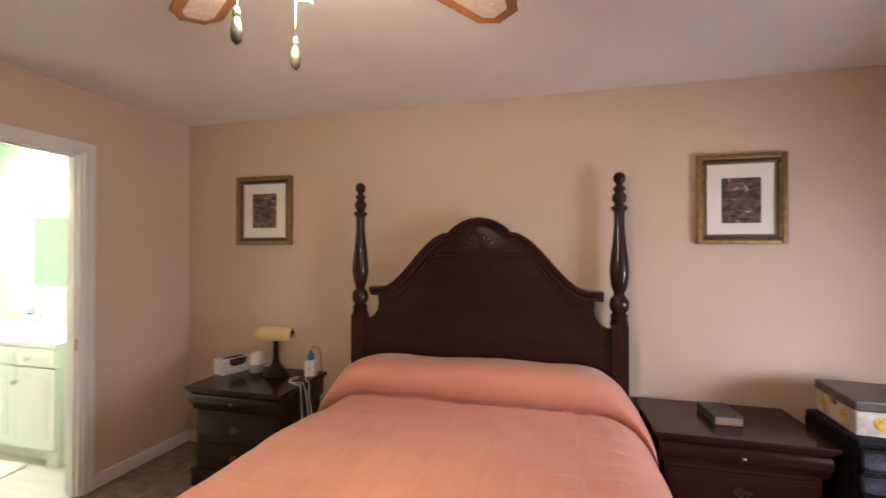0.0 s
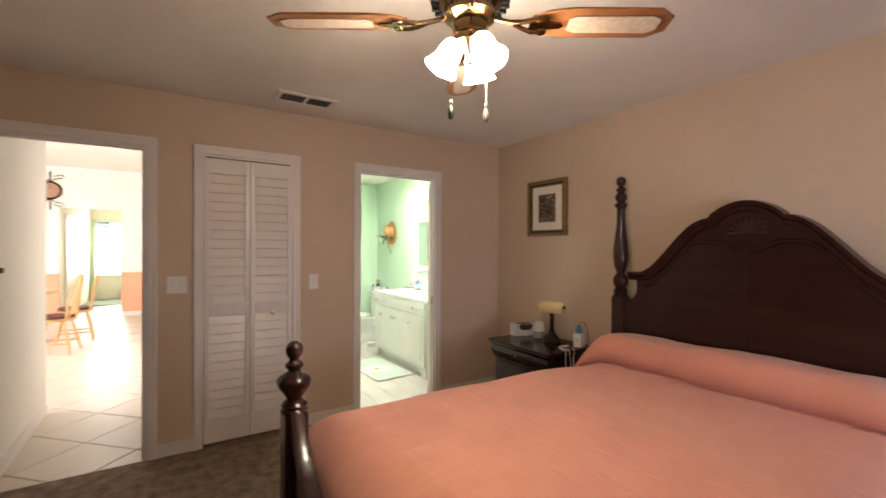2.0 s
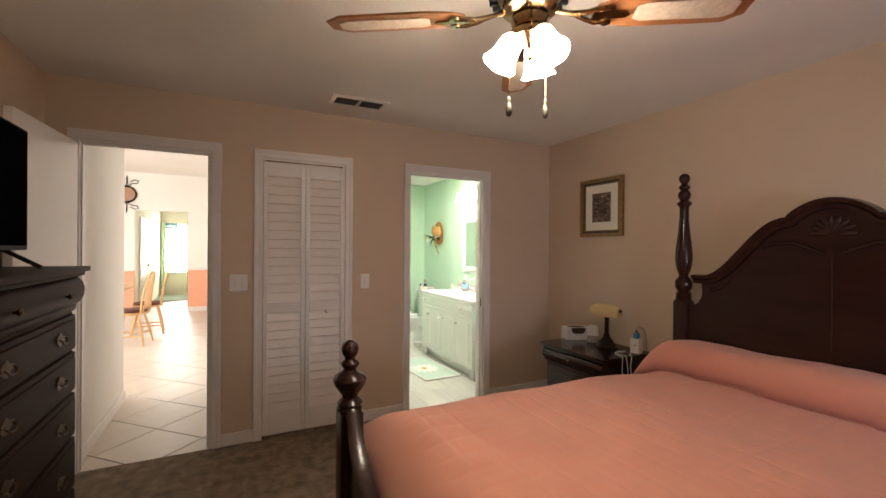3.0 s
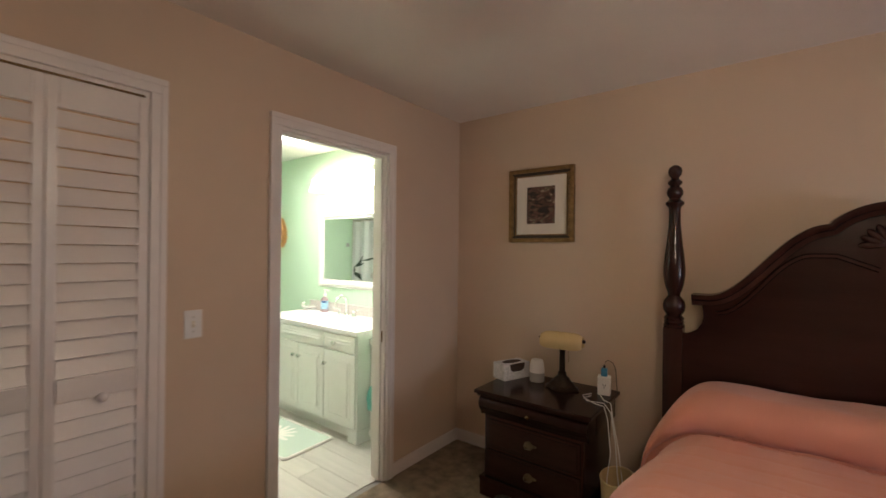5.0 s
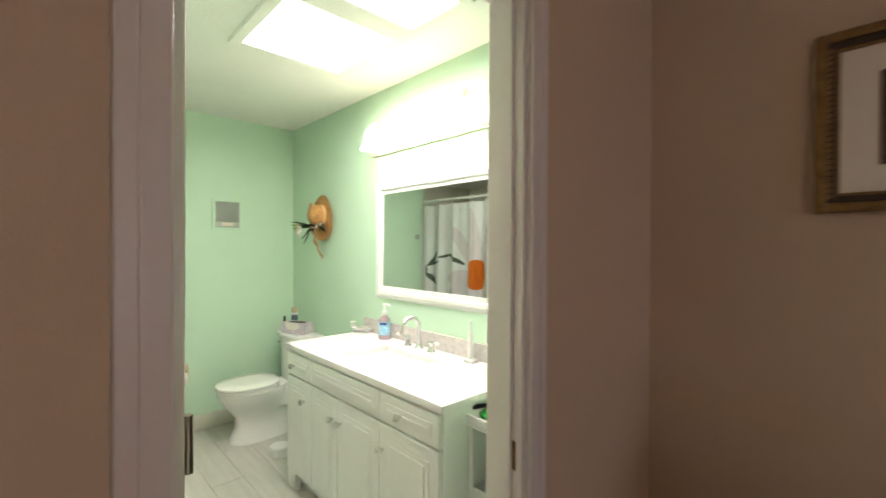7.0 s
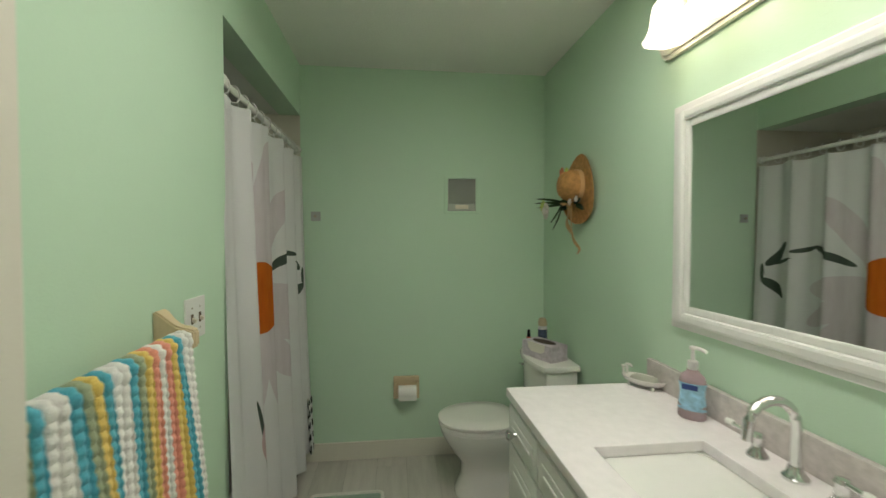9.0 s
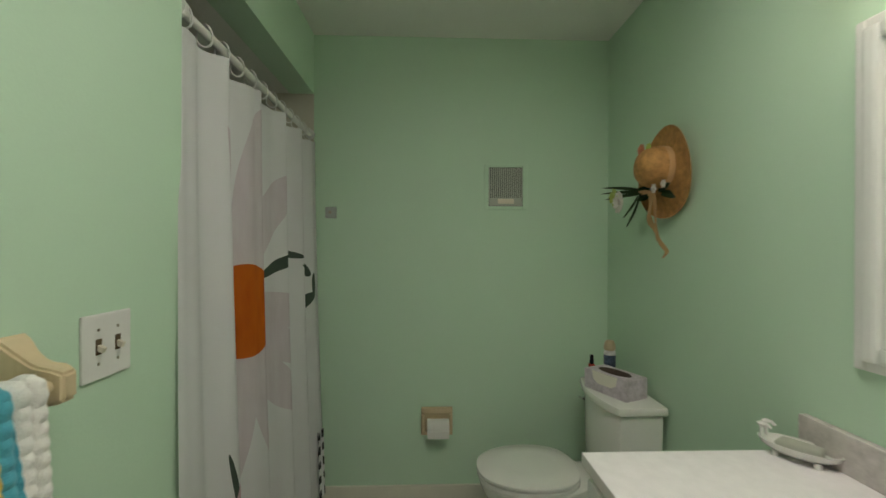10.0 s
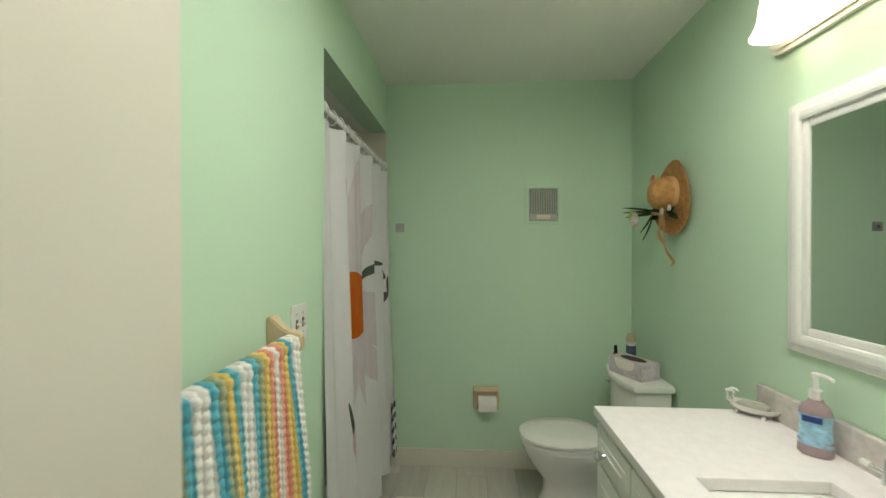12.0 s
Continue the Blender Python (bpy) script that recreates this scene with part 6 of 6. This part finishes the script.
sh = sheet(24, 20, shade_at)
bmesh.ops.solidify(sh, geom=sh.faces[:], thickness=0.004)
part("shade", sh, LAMPGLASS, lmp, "cream glass shade", smooth=True)
for s in (-1, 1):
    part("knob", moved(lathe([(0.008, 0), (0.012, 0.006), (0.010, 0.014), (0.003, 0.02)], 12), pose(0.120 * s, -0.012, 0.295, 0, 90 * s)), DARKBRONZE, lmp, smooth=True)
part("pull_chain", tube([(0.045, -0.03, 0.26), (0.047, -0.032, 0.17)], 0.0012, 6), BRASS, lmp)
spk = thing("smart_speaker", (-1.422, 2.962, 0.62), "white smart speaker with a grey fabric base", "speaker")
part("fabric_base", lathe([(0.040, 0), (0.046, 0.006), (0.046, 0.05), (0.045, 0.058)], 28), GREYFAB, spk, "grey fabric base", smooth=True)
part("shell", lathe([(0.0455, 0.058), (0.046, 0.07), (0.042, 0.11), (0.036, 0.132), (0.030, 0.137), (0.002, 0.130)], 28), PLASTIC, spk, smooth=True)
chg = thing("charging_cube", (-1.013, 2.98, 0.62), "white outlet cube with a blue charger plugged in", "charger", turn=12)
part("cube", box(-0.035, -0.03, 0, 0.035, 0.03, 0.105, 0.006), PLASTIC, chg)
part("socket", merge(box(-0.006, -0.0312, 0.055, -0.003, -0.029, 0.066), box(0.006, -0.0312, 0.055, 0.009, -0.029, 0.066), box(-0.002, -0.0312, 0.044, 0.003, -0.029, 0.049)), BLACK, chg)
part("plug", box(-0.017, -0.016, 0.105, 0.017, 0.016, 0.150, 0.005), BLUE, chg, "blue charger plug")
part("plug_tip", box(-0.006, -0.005, 0.150, 0.006, 0.005, 0.166, 0.002), BLACK, chg)
CORD = mat("black_cord", (0.02, 0.02, 0.02), 0.5)
part("cord", tube([(0, 0, 0.165), (0.004, 0.004, 0.185), (0.02, 0.01, 0.195), (0.045, 0.018, 0.18), (0.06, 0.02, 0.14), (0.065, 0.022, 0.05), (0.07, 0.02, 0.004)], 0.0022, 8), CORD, chg, smooth=True)
for n, pts in enumerate(([(-1.06, 2.86, 0.624), (-1.08, 2.80, 0.624), (-1.0, 2.74, 0.626), (-0.945, 2.72, 0.628), (-0.915, 2.715, 0.58), (-0.895, 2.70, 0.42), (-0.90, 2.66, 0.30), (-0.885, 2.62, 0.05), (-0.87, 2.60, 0.006)], [(-1.02, 2.90, 0.624), (-0.98, 2.83, 0.624), (-0.935, 2.80, 0.626), (-0.912, 2.795, 0.56), (-0.88, 2.79, 0.40), (-0.85, 2.77, 0.22), (-0.86, 2.74, 0.006)], [(-1.07, 2.90, 0.624), (-1.10, 2.84, 0.624), (-1.05, 2.76, 0.625), (-0.96, 2.77, 0.628), (-0.912, 2.76, 0.60), (-0.885, 2.75, 0.45), (-0.87, 2.735, 0.30), (-0.84, 2.72, 0.12), (-0.85, 2.70, 0.006)])):
    tagged(part("charging_cable", tube([(x, y + (0.035 if z > 0.61 else 0.0), z) for x, y, z in pts], 0.0028, 6), PLASTIC, None, smooth=True), "thin white charging cable trailing off the nightstand", "cable", "charging cables")
wb = thing("wastebasket", (-0.852, 2.675, 0), "small oval tan wastebasket between nightstand and bed", "wastebasket")
OVAL = Matrix.Diagonal((0.72, 1, 1, 1))
BIN = mat("tan_bin_plastic", (0.52, 0.38, 0.20), 0.5, vary=0.1, scale=10, fine=90, bump=0.02)
part("body", moved(lathe([(0.078, 0), (0.082, 0.006), (0.110, 0.325), (0.106, 0.325), (0.078, 0.012), (0.002, 0.010)], 36), OVAL), BIN, wb, smooth=True)
part("rim", moved(tube([(0.109 * math.cos(a), 0.109 * math.sin(a), 0.325) for a in [2 * math.pi * k / 36 for k in range(37)]], 0.006, 8), OVAL), BIN, wb, smooth=True)
outc = thing("floor_outlet_cord", (-1.66, 3.096, 0.03), "black cord running along the baseboard", "cord")
part("wire", tube([(0.0, 0, 0.10), (-0.02, -0.03, 0.09), (-0.04, -0.06, 0.03), (0.0, -0.09, -0.02), (0.06, -0.10, -0.024)], 0.004, 8), CORD, outc, smooth=True)
bk = thing("book", (1.368, 2.858, 0.62), "thick black hardcover book with red-edged pages", "book", turn=4)
part("pages", box(-0.062, -0.098, 0.006, 0.058, 0.098, 0.040), mat("page_edges", (0.26, 0.17, 0.10), 0.8, vary=0.2, scale=300, stretch=(1, 1, 8)), bk)
COVER = mat("black_leatherette", (0.022, 0.020, 0.020), 0.45, vary=0.2, fine=250, bump=0.08)
part("cover", merge(box(-0.067, -0.102, 0, 0.064, 0.102, 0.005, 0.002), box(-0.067, -0.102, 0.041, 0.064, 0.102, 0.046, 0.002), box(-0.069, -0.102, 0.003, -0.063, 0.102, 0.043, 0.002)), COVER, bk, "black cover")
part("ribbon_marker", box(-0.062, -0.0995, 0.007, -0.03, -0.0975, 0.012), mat("red_ribbon", (0.5, 0.05, 0.03), 0.6), bk)

# ---- drawer tower and tin ----
tower = thing("plastic_drawer_tower", (1.96, 2.725, 0), "black plastic drawer tower with smoky clear drawers", "drawer tower")
part("shell", merge(box(-0.20, -0.17, 0.655, 0.20, 0.20, 0.685, 0.010), box(-0.20, -0.15, 0.04, -0.185, 0.20, 0.655, 0.004), box(0.185, -0.15, 0.04, 0.20, 0.20, 0.655, 0.004), box(-0.20, 0.19, 0.04, 0.20, 0.20, 0.655), box(-0.20, -0.16, 0.02, 0.20, 0.20, 0.05, 0.006)), BLACK, tower)
for k in range(6):
    z = 0.055 + 0.100 * k
    d = part("drawer", merge(box(-0.182, -0.175, z, 0.182, -0.169, z + 0.078, 0.003), box(-0.182, -0.169, z, 0.182, 0.18, z + 0.005), box(-0.182, -0.169, z + 0.005, -0.178, 0.18, z + 0.075), box(0.178, -0.169, z + 0.005, 0.182, 0.18, z + 0.075)), SMOKE, tower, "smoky clear drawer")
    part("rail", merge(box(-0.186, -0.17, z + 0.082, 0.186, 0.19, z + 0.094, 0.003), box(-0.09, -0.19, z + 0.055, 0.09, -0.175, z + 0.066, 0.003)), BLACK, tower)
    part("contents", box(-0.15, -0.15, z + 0.006, 0.15, 0.16, z + 0.05, 0.01), mat("drawer_contents", (0.30, 0.32, 0.36), 0.8, vary=0.7, scale=30) if k == 0 else bpy.data.materials["drawer_contents"], d)
for a in (-0.18, 0.18):
    for b in (-0.14, 0.18):
        part("foot", tube([(a, b, 0), (a, b, 0.03)], 0.014, 8), BLACK, tower)
tin = thing("tin_box", (1.970, 2.765, 0.685), "printed sunflower storage tin with a dark lid", "tin box", turn=-4)
TINART = mat("printed_tin", (0.58, 0.50, 0.42), 0.35, 0.2, vary=0.5, scale=14, fine=60, bump=0)
part("body", box(-0.17, -0.16, 0, 0.17, 0.16, 0.105, 0.008), TINART, tin)
part("lid", box(-0.176, -0.166, 0.100, 0.176, 0.166, 0.146, 0.010), mat("dark_printed_lid", (0.085, 0.065, 0.060), 0.35, 0.2, vary=0.5, scale=12, bump=0), tin, "dark printed lid")
part("clasp", box(-0.1785, -0.02, 0.080, -0.168, 0.02, 0.122, 0.003), GOLD, tin, "brass clasp")
part("rim", merge(box(-0.178, -0.168, 0.096, 0.178, 0.168, 0.101, 0.002), box(-0.172, -0.162, 0.0, 0.172, 0.162, 0.006, 0.002)), mat("bare_tin", (0.55, 0.53, 0.48), 0.3, 0.9), tin)
for x, y, fx in ((-0.1715, -0.08, 1), (-0.1715, 0.08, 1), (-0.08, -0.1615, 0), (0.08, -0.1615, 0)):
    fl = lathe([(0.028, 0), (0.028, 0.0012)], 16)
    part("sunflower", moved(fl, pose(x, y, 0.055, 0, -90, 0) if fx else pose(x, y, 0.055, 90)), mat("sunflower_print", (0.55, 0.36, 0.06), 0.4, vary=0.6, scale=60, bump=0), tin, "sunflower motif")

# ---- chest of drawers and television ----
ches = thing("chest_of_drawers", (-0.745, -0.70, 0), "tall dark cherry chest of drawers with a television on it", "chest of drawers", turn=180)
CW, CD, CH = 0.49, 0.42, 1.30
part("body", box(-CW + 0.05, -CD + 0.05, 0.12, CW - 0.05, -0.005, CH - 0.17, 0.004), CHEST, ches)
part("top", merge(box(-CW, -CD, CH - 0.022, CW, 0, CH, 0.006), box(-CW + 0.015, -CD + 0.015, CH - 0.040, CW - 0.015, -0.002, CH - 0.022, 0.006)), CHEST, ches)
f0 = -CD + 0.05
prof = [(f0, CH - 0.19), (f0 - 0.006, CH - 0.18), (f0 - 0.006, CH - 0.165), (f0 - 0.024, CH - 0.148), (f0 - 0.034, CH - 0.12), (f0 - 0.036, CH - 0.095), (f0 - 0.028, CH - 0.065), (f0 - 0.010, CH - 0.045), (f0 + 0.1, CH - 0.041), (f0 + 0.1, CH - 0.19)]
bm = bmesh.new()
rows = [[bm.verts.new((x, y, z)) for y, z in prof] for x in (-CW + 0.025, CW - 0.025)]
for i in range(len(prof)):
    j = (i + 1) % len(prof)
    bm.faces.new((rows[0][i], rows[0][j], rows[1][j], rows[1][i]))
bm.faces.new(rows[0]), bm.faces.new(rows[1][::-1])
bmesh.ops.recalc_face_normals(bm, faces=bm.faces)
og = part("drawer", merge(bm, box(-CW + 0.025, f0 + 0.1, CH - 0.19, CW - 0.025, -0.005, CH - 0.041, 0.004)), CHEST, ches, smooth=True)
for x in (-0.22, 0.22):
    part("knob", moved(lathe([(0.004, 0), (0.005, 0.008), (0.010, 0.013), (0.011, 0.018), (0.006, 0.023), (0.001, 0.024)], 12), pose(x, f0 - 0.035, CH - 0.11, 90)), BRASS, og, smooth=True)
zs = [0.13, 0.36, 0.58, 0.77, 0.945, CH - 0.195]
for z0, z1 in zip(zs, zs[1:]):
    dr = part("drawer", merge(box(-CW + 0.062, f0 - 0.014, z0 + 0.006, CW - 0.062, f0 + 0.02, z1 - 0.006, 0.007), box(-CW + 0.08, f0 - 0.019, z0 + 0.026, CW - 0.08, f0, z1 - 0.026, 0.004)), CHEST, ches)
    for x in (-0.22, 0.22):
        batwing(dr, x, f0 - 0.020, (z0 + z1) / 2, 1.2)
part("base", merge(box(-CW + 0.03, f0 - 0.02, 0, -CW + 0.16, f0 + 0.02, 0.12, 0.004), box(CW - 0.16, f0 - 0.02, 0, CW - 0.03, f0 + 0.02, 0.12, 0.004), box(-CW + 0.03, f0 - 0.02, 0.06, CW - 0.03, f0 + 0.02, 0.12, 0.004), box(-CW + 0.03, f0, 0, -CW + 0.07, -0.01, 0.12), box(CW - 0.07, f0, 0, CW - 0.03, -0.01, 0.12)), CHEST, ches)
tv = thing("television", (-0.645, -0.45, CH), "flat black television on two splayed feet", "television", turn=180)
part("bezel", merge(box(-0.46, 0.0, 0.07, 0.46, 0.05, 0.545, 0.006)), BLACK, tv)
part("screen", box(-0.448, -0.003, 0.088, 0.448, 0.001, 0.535, 0.001), SCREEN, tv, "dark glossy screen")
for x in (-0.30, 0.30):
    part("foot", merge(tube([(x, 0.02, 0.075), (x, -0.02, 0.05), (x, -0.09, 0.006)], 0.008, 8), tube([(x, 0.02, 0.075), (x, 0.05, 0.05), (x, 0.10, 0.006)], 0.008, 8)), BLACK, tv, smooth=True)

# ---- dining room ----
SEAT = mat("dark_chair_cushion", (0.10, 0.030, 0.022), 0.85, vary=0.3, fine=200, bump=0.1)


def dining_chair():
    c = thing("dining_chair", (0, 0, 0), "light oak spindle-back dining chair with a dark cushion", "chair", "dining chairs")
    part("seat", lathe([(0.19, 0.43), (0.215, 0.44), (0.215, 0.455), (0.19, 0.465), (0.002, 0.46)], 28), OAK, c, smooth=True)
    part("cushion", lathe([(0.18, 0.464), (0.20, 0.475), (0.19, 0.50), (0.002, 0.505)], 24), SEAT, c, "dark maroon seat cushion", smooth=True)
    for a, b in ((-1, -1), (1, -1), (-1, 1), (1, 1)):
        part("leg", tube([(0.12 * a, 0.12 * b, 0.44), (0.16 * a, 0.17 * b, 0.22), (0.20 * a, 0.21 * b, 0.0)], [0.014, 0.019, 0.012], 10), OAK, c, smooth=True)
    for b in (-1, 1):
        part("stretcher", tube([(-0.165, 0.175 * b, 0.18), (0.165, 0.175 * b, 0.18)], 0.010, 8), OAK, c, smooth=True)
        part("stretcher", tube([(0.17 * b, -0.18, 0.14), (0.17 * b, 0.18, 0.14)], 0.010, 8), OAK, c, smooth=True)
    hoop = [(0.19 * math.cos(a), 0.17 + 0.10 * max(0, math.sin(a)), 0.46 + 0.56 * max(0, math.sin(a)) ** 0.6) for a in [math.pi * k / 24 for k in range(25)]]
    part("back_hoop", tube(hoop, 0.013, 10), OAK, c, smooth=True)
    for k in range(-2, 3):
        x = 0.055 * k
        part("spindle", tube([(x * 0.9, 0.17, 0.46), (x, 0.265 - 0.01 * abs(k), 0.985 - 0.02 * k * k)], 0.008, 8), OAK, c, smooth=True)
    return c


dc = dining_chair()
dc.matrix_world = pose(-6.15, -0.98, 0, 0, 0, -8)
copy_thing(dc, pose(-6.98, -0.90, 0, 0, 0, 6))
copy_thing(dc, pose(-7.1, -2.55, 0, 0, 0, 172))
tab = thing("dining_table", (-7.0, -1.72, 0), "oval light oak pedestal dining table", "table")
part("tabletop", moved(lathe([(0.55, 0.72), (0.60, 0.725), (0.605, 0.74), (0.60, 0.755), (0.02, 0.756)], 48), Matrix.Diagonal((1.45, 1, 1, 1))), OAK, tab, smooth=True)
part("pedestal", lathe([(0.10, 0.06), (0.11, 0.10), (0.07, 0.16), (0.05, 0.30), (0.075, 0.45), (0.06, 0.60), (0.12, 0.72)], 24), OAK, tab, smooth=True)
for k in range(4):
    a = radians(45 + 90 * k)
    part("foot", tube([(0.06 * math.cos(a), 0.06 * math.sin(a), 0.12), (0.22 * math.cos(a), 0.22 * math.sin(a), 0.08), (0.36 * math.cos(a), 0.36 * math.sin(a), 0.02)], [0.035, 0.03, 0.02], 10), OAK, tab, smooth=True)
clock = thing("wall_clock", (-9.395, -1.62, 2.44), "round wall clock in scrolled black iron work", "clock", turn=90)
part("face", moved(lathe([(0.15, 0), (0.15, 0.02), (0.002, 0.022)], 32), pose(0, 0, 0, 90)), mat("aged_clock_face", (0.35, 0.20, 0.13), 0.6, vary=0.3), clock, smooth=True)
part("rim", moved(tube([(0.155 * math.cos(a), 0.155 * math.sin(a), 0.015) for a in [2 * math.pi * k / 32 for k in range(33)]], 0.016, 8), pose(0, 0, 0, 90)), BLACK, clock, smooth=True)
for s in (-1, 1):
    for q in (-1, 1):
        part("scroll", tube([(q * 0.02, -0.01, s * 0.17), (q * 0.08, -0.012, s * 0.22), (q * 0.17, -0.012, s * 0.23), (q * 0.20, -0.012, s * 0.28), (q * 0.14, -0.012, s * 0.30), (q * 0.06, -0.012, s * 0.26)], 0.008, 6), BLACK, clock, smooth=True)
    part("finial", tube([(0, -0.01, s * 0.17), (0, -0.01, s * 0.32), (0, -0.01, s * 0.38)], [0.008, 0.012, 0.004], 8), BLACK, clock, smooth=True)
GREENCLOTH = mat("green_curtain_cloth", (0.56, 0.68, 0.46), 0.9, vary=0.15, fine=100)
for y0, y1, lab in ((-1.47, -1.36, "green curtain drawn to the side of the window"), (-0.86, -0.72, "green curtain gathered beside the window")):
    c = thing("window_curtain", (-12.9, (y0 + y1) / 2, 0.05), lab, "curtain", "far room curtains")
    part("cloth", sheet(20, 8, lambda u, v: Vector((0.02 * math.sin(18 * u), (u - 0.5) * (y1 - y0), 2.05 * v))), GREENCLOTH, c, smooth=True)
fw = structure("window_far_room", merge(box(-13.0, -1.42, 0.62, -12.96, -1.38, 2.05), box(-13.0, -0.84, 0.62, -12.96, -0.80, 2.05), box(-13.0, -1.38, 2.01, -12.96, -0.84, 2.05), box(-13.0, -1.38, 0.62, -12.96, -0.84, 0.66), box(-13.0, -1.38, 1.32, -12.97, -0.84, 1.36)), WHITE, "white framed window of the room beyond", "window")
val = thing("window_valance", (-12.93, -1.11, 1.93), "teal and white striped valance over the window", "valance")
for k in range(3):
    part("stripe", moved(sheet(16, 2, lambda u, v: Vector((0.012 * math.sin(22 * u), (u - 0.5) * 0.30 - 0.12, 0.05 * v))), Matrix.Translation((0, 0, 0.052 * k - 0.05))), mat("teal_stripe", (0.06, 0.24, 0.28), 0.9) if k != 1 else mat("pale_stripe", (0.45, 0.60, 0.62), 0.9), val, smooth=True)
fdoor = thing("door_far_room", (-10.35, -1.498, 0), "white interior door closed in the far wall", "door")
tagged(fdoor, kind="structure")
part("panel", box(-0.38, 0, 0.01, 0.38, 0.025, 2.03, 0.004), WHITE, fdoor)
part("door_knob", moved(lathe([(0.012, 0), (0.012, 0.03), (0.025, 0.045), (0.002, 0.06)], 14), pose(-0.31, 0.025, 0.95, -90)), BRASS, fdoor, smooth=True)

# ---- floor pieces: vinyl planks and diagonal tiles ----
PW, PL = 0.178, 1.22
plank_me = {}


def plank_mesh(x0, x1, y0, y1):
    key = (round(x1 - x0, 3), round(y1 - y0, 3))
    if key not in plank_me:
        me = bpy.data.meshes.new("plank")
        b = box(-key[0] / 2 + 0.0008, -key[1] / 2 + 0.0008, -0.004, key[0] / 2 - 0.0008, key[1] / 2 - 0.0008, 0.0, 0.001, 1)
        b.to_mesh(me)
        b.free()
        me.materials.append(PLANK)
        plank_me[key] = me
    return plank_me[key]


row, y = 0, 3.10
while y > 1.582:
    y0 = max(1.582, y - PW)
    x = -2.20 + 0.41 * (row * 7 % 3)
    while x > -5.152:
        x1, x0 = min(x, -2.20), max(-5.152, x - PL)
        if x1 - x0 > 0.02:
            ob = new("plank", plank_mesh(x0, x1, y0, y))
            ob.parent = floor_bath
            ob.location = ((x0 + x1) / 2, (y0 + y) / 2, 0)
        x -= PL
    row, y = row + 1, y - PW
TS = 0.449
tile_me = bpy.data.meshes.new("tile")
b = box(-TS / 2 + 0.004, -TS / 2 + 0.004, -0.006, TS / 2 - 0.004, TS / 2 - 0.004, 0.0, 0.002, 1)
moved(b, pose(0, 0, 0, 0, 0, 45))
b.to_mesh(tile_me)
b.free()
tile_me.materials.append(TILE)
D = TS * math.sqrt(2)
far = []
for i in range(-3, 32):
    for j in range(-20, 8):
        cx, cy = -2.688 - D / 2 * i, -0.218 - D / 2 * j
        if (i + j) % 2 == 0 or not (-11.6 + D / 2 < cx < -2.262 + D / 2 and -4.9 < cy < 0.30 + D / 2 - 0.02):
            continue
        if cx > -2.262 - D / 2 + 0.02 or cy > 0.30 - D / 2 + 0.02:
            # cut to the wall or to the carpet's edge
            me = bmesh.new()
            me.from_mesh(tile_me)
            moved(me, Matrix.Translation((cx, cy, 0)))
            for co, no in (((-2.157, 0, 0), (1, 0, 0)), ((0, 0.30, 0), (0, 1, 0))):
                bmesh.ops.bisect_plane(me, geom=me.verts[:] + me.edges[:] + me.faces[:], plane_co=co, plane_no=no, clear_outer=True)
            if len(me.faces):
                part("tile", me, TILE, floor_dining)
            else:
                me.free()
        elif cy > -2.0 and cx > -9.5:
            ob = new("tile", tile_me)
            ob.parent = floor_dining
            ob.location = (cx, cy, 0)
        else:
            far.append((cx, cy))
bm = bmesh.new()
for cx, cy in far:
    n0 = len(bm.verts)
    bm.from_mesh(tile_me)
    bm.verts.ensure_lookup_table()
    for v in bm.verts[n0:]:
        v.co += Vector((cx, cy, 0))
tagged(part("far_tiles", bm, TILE, floor_dining), kind="stuff")
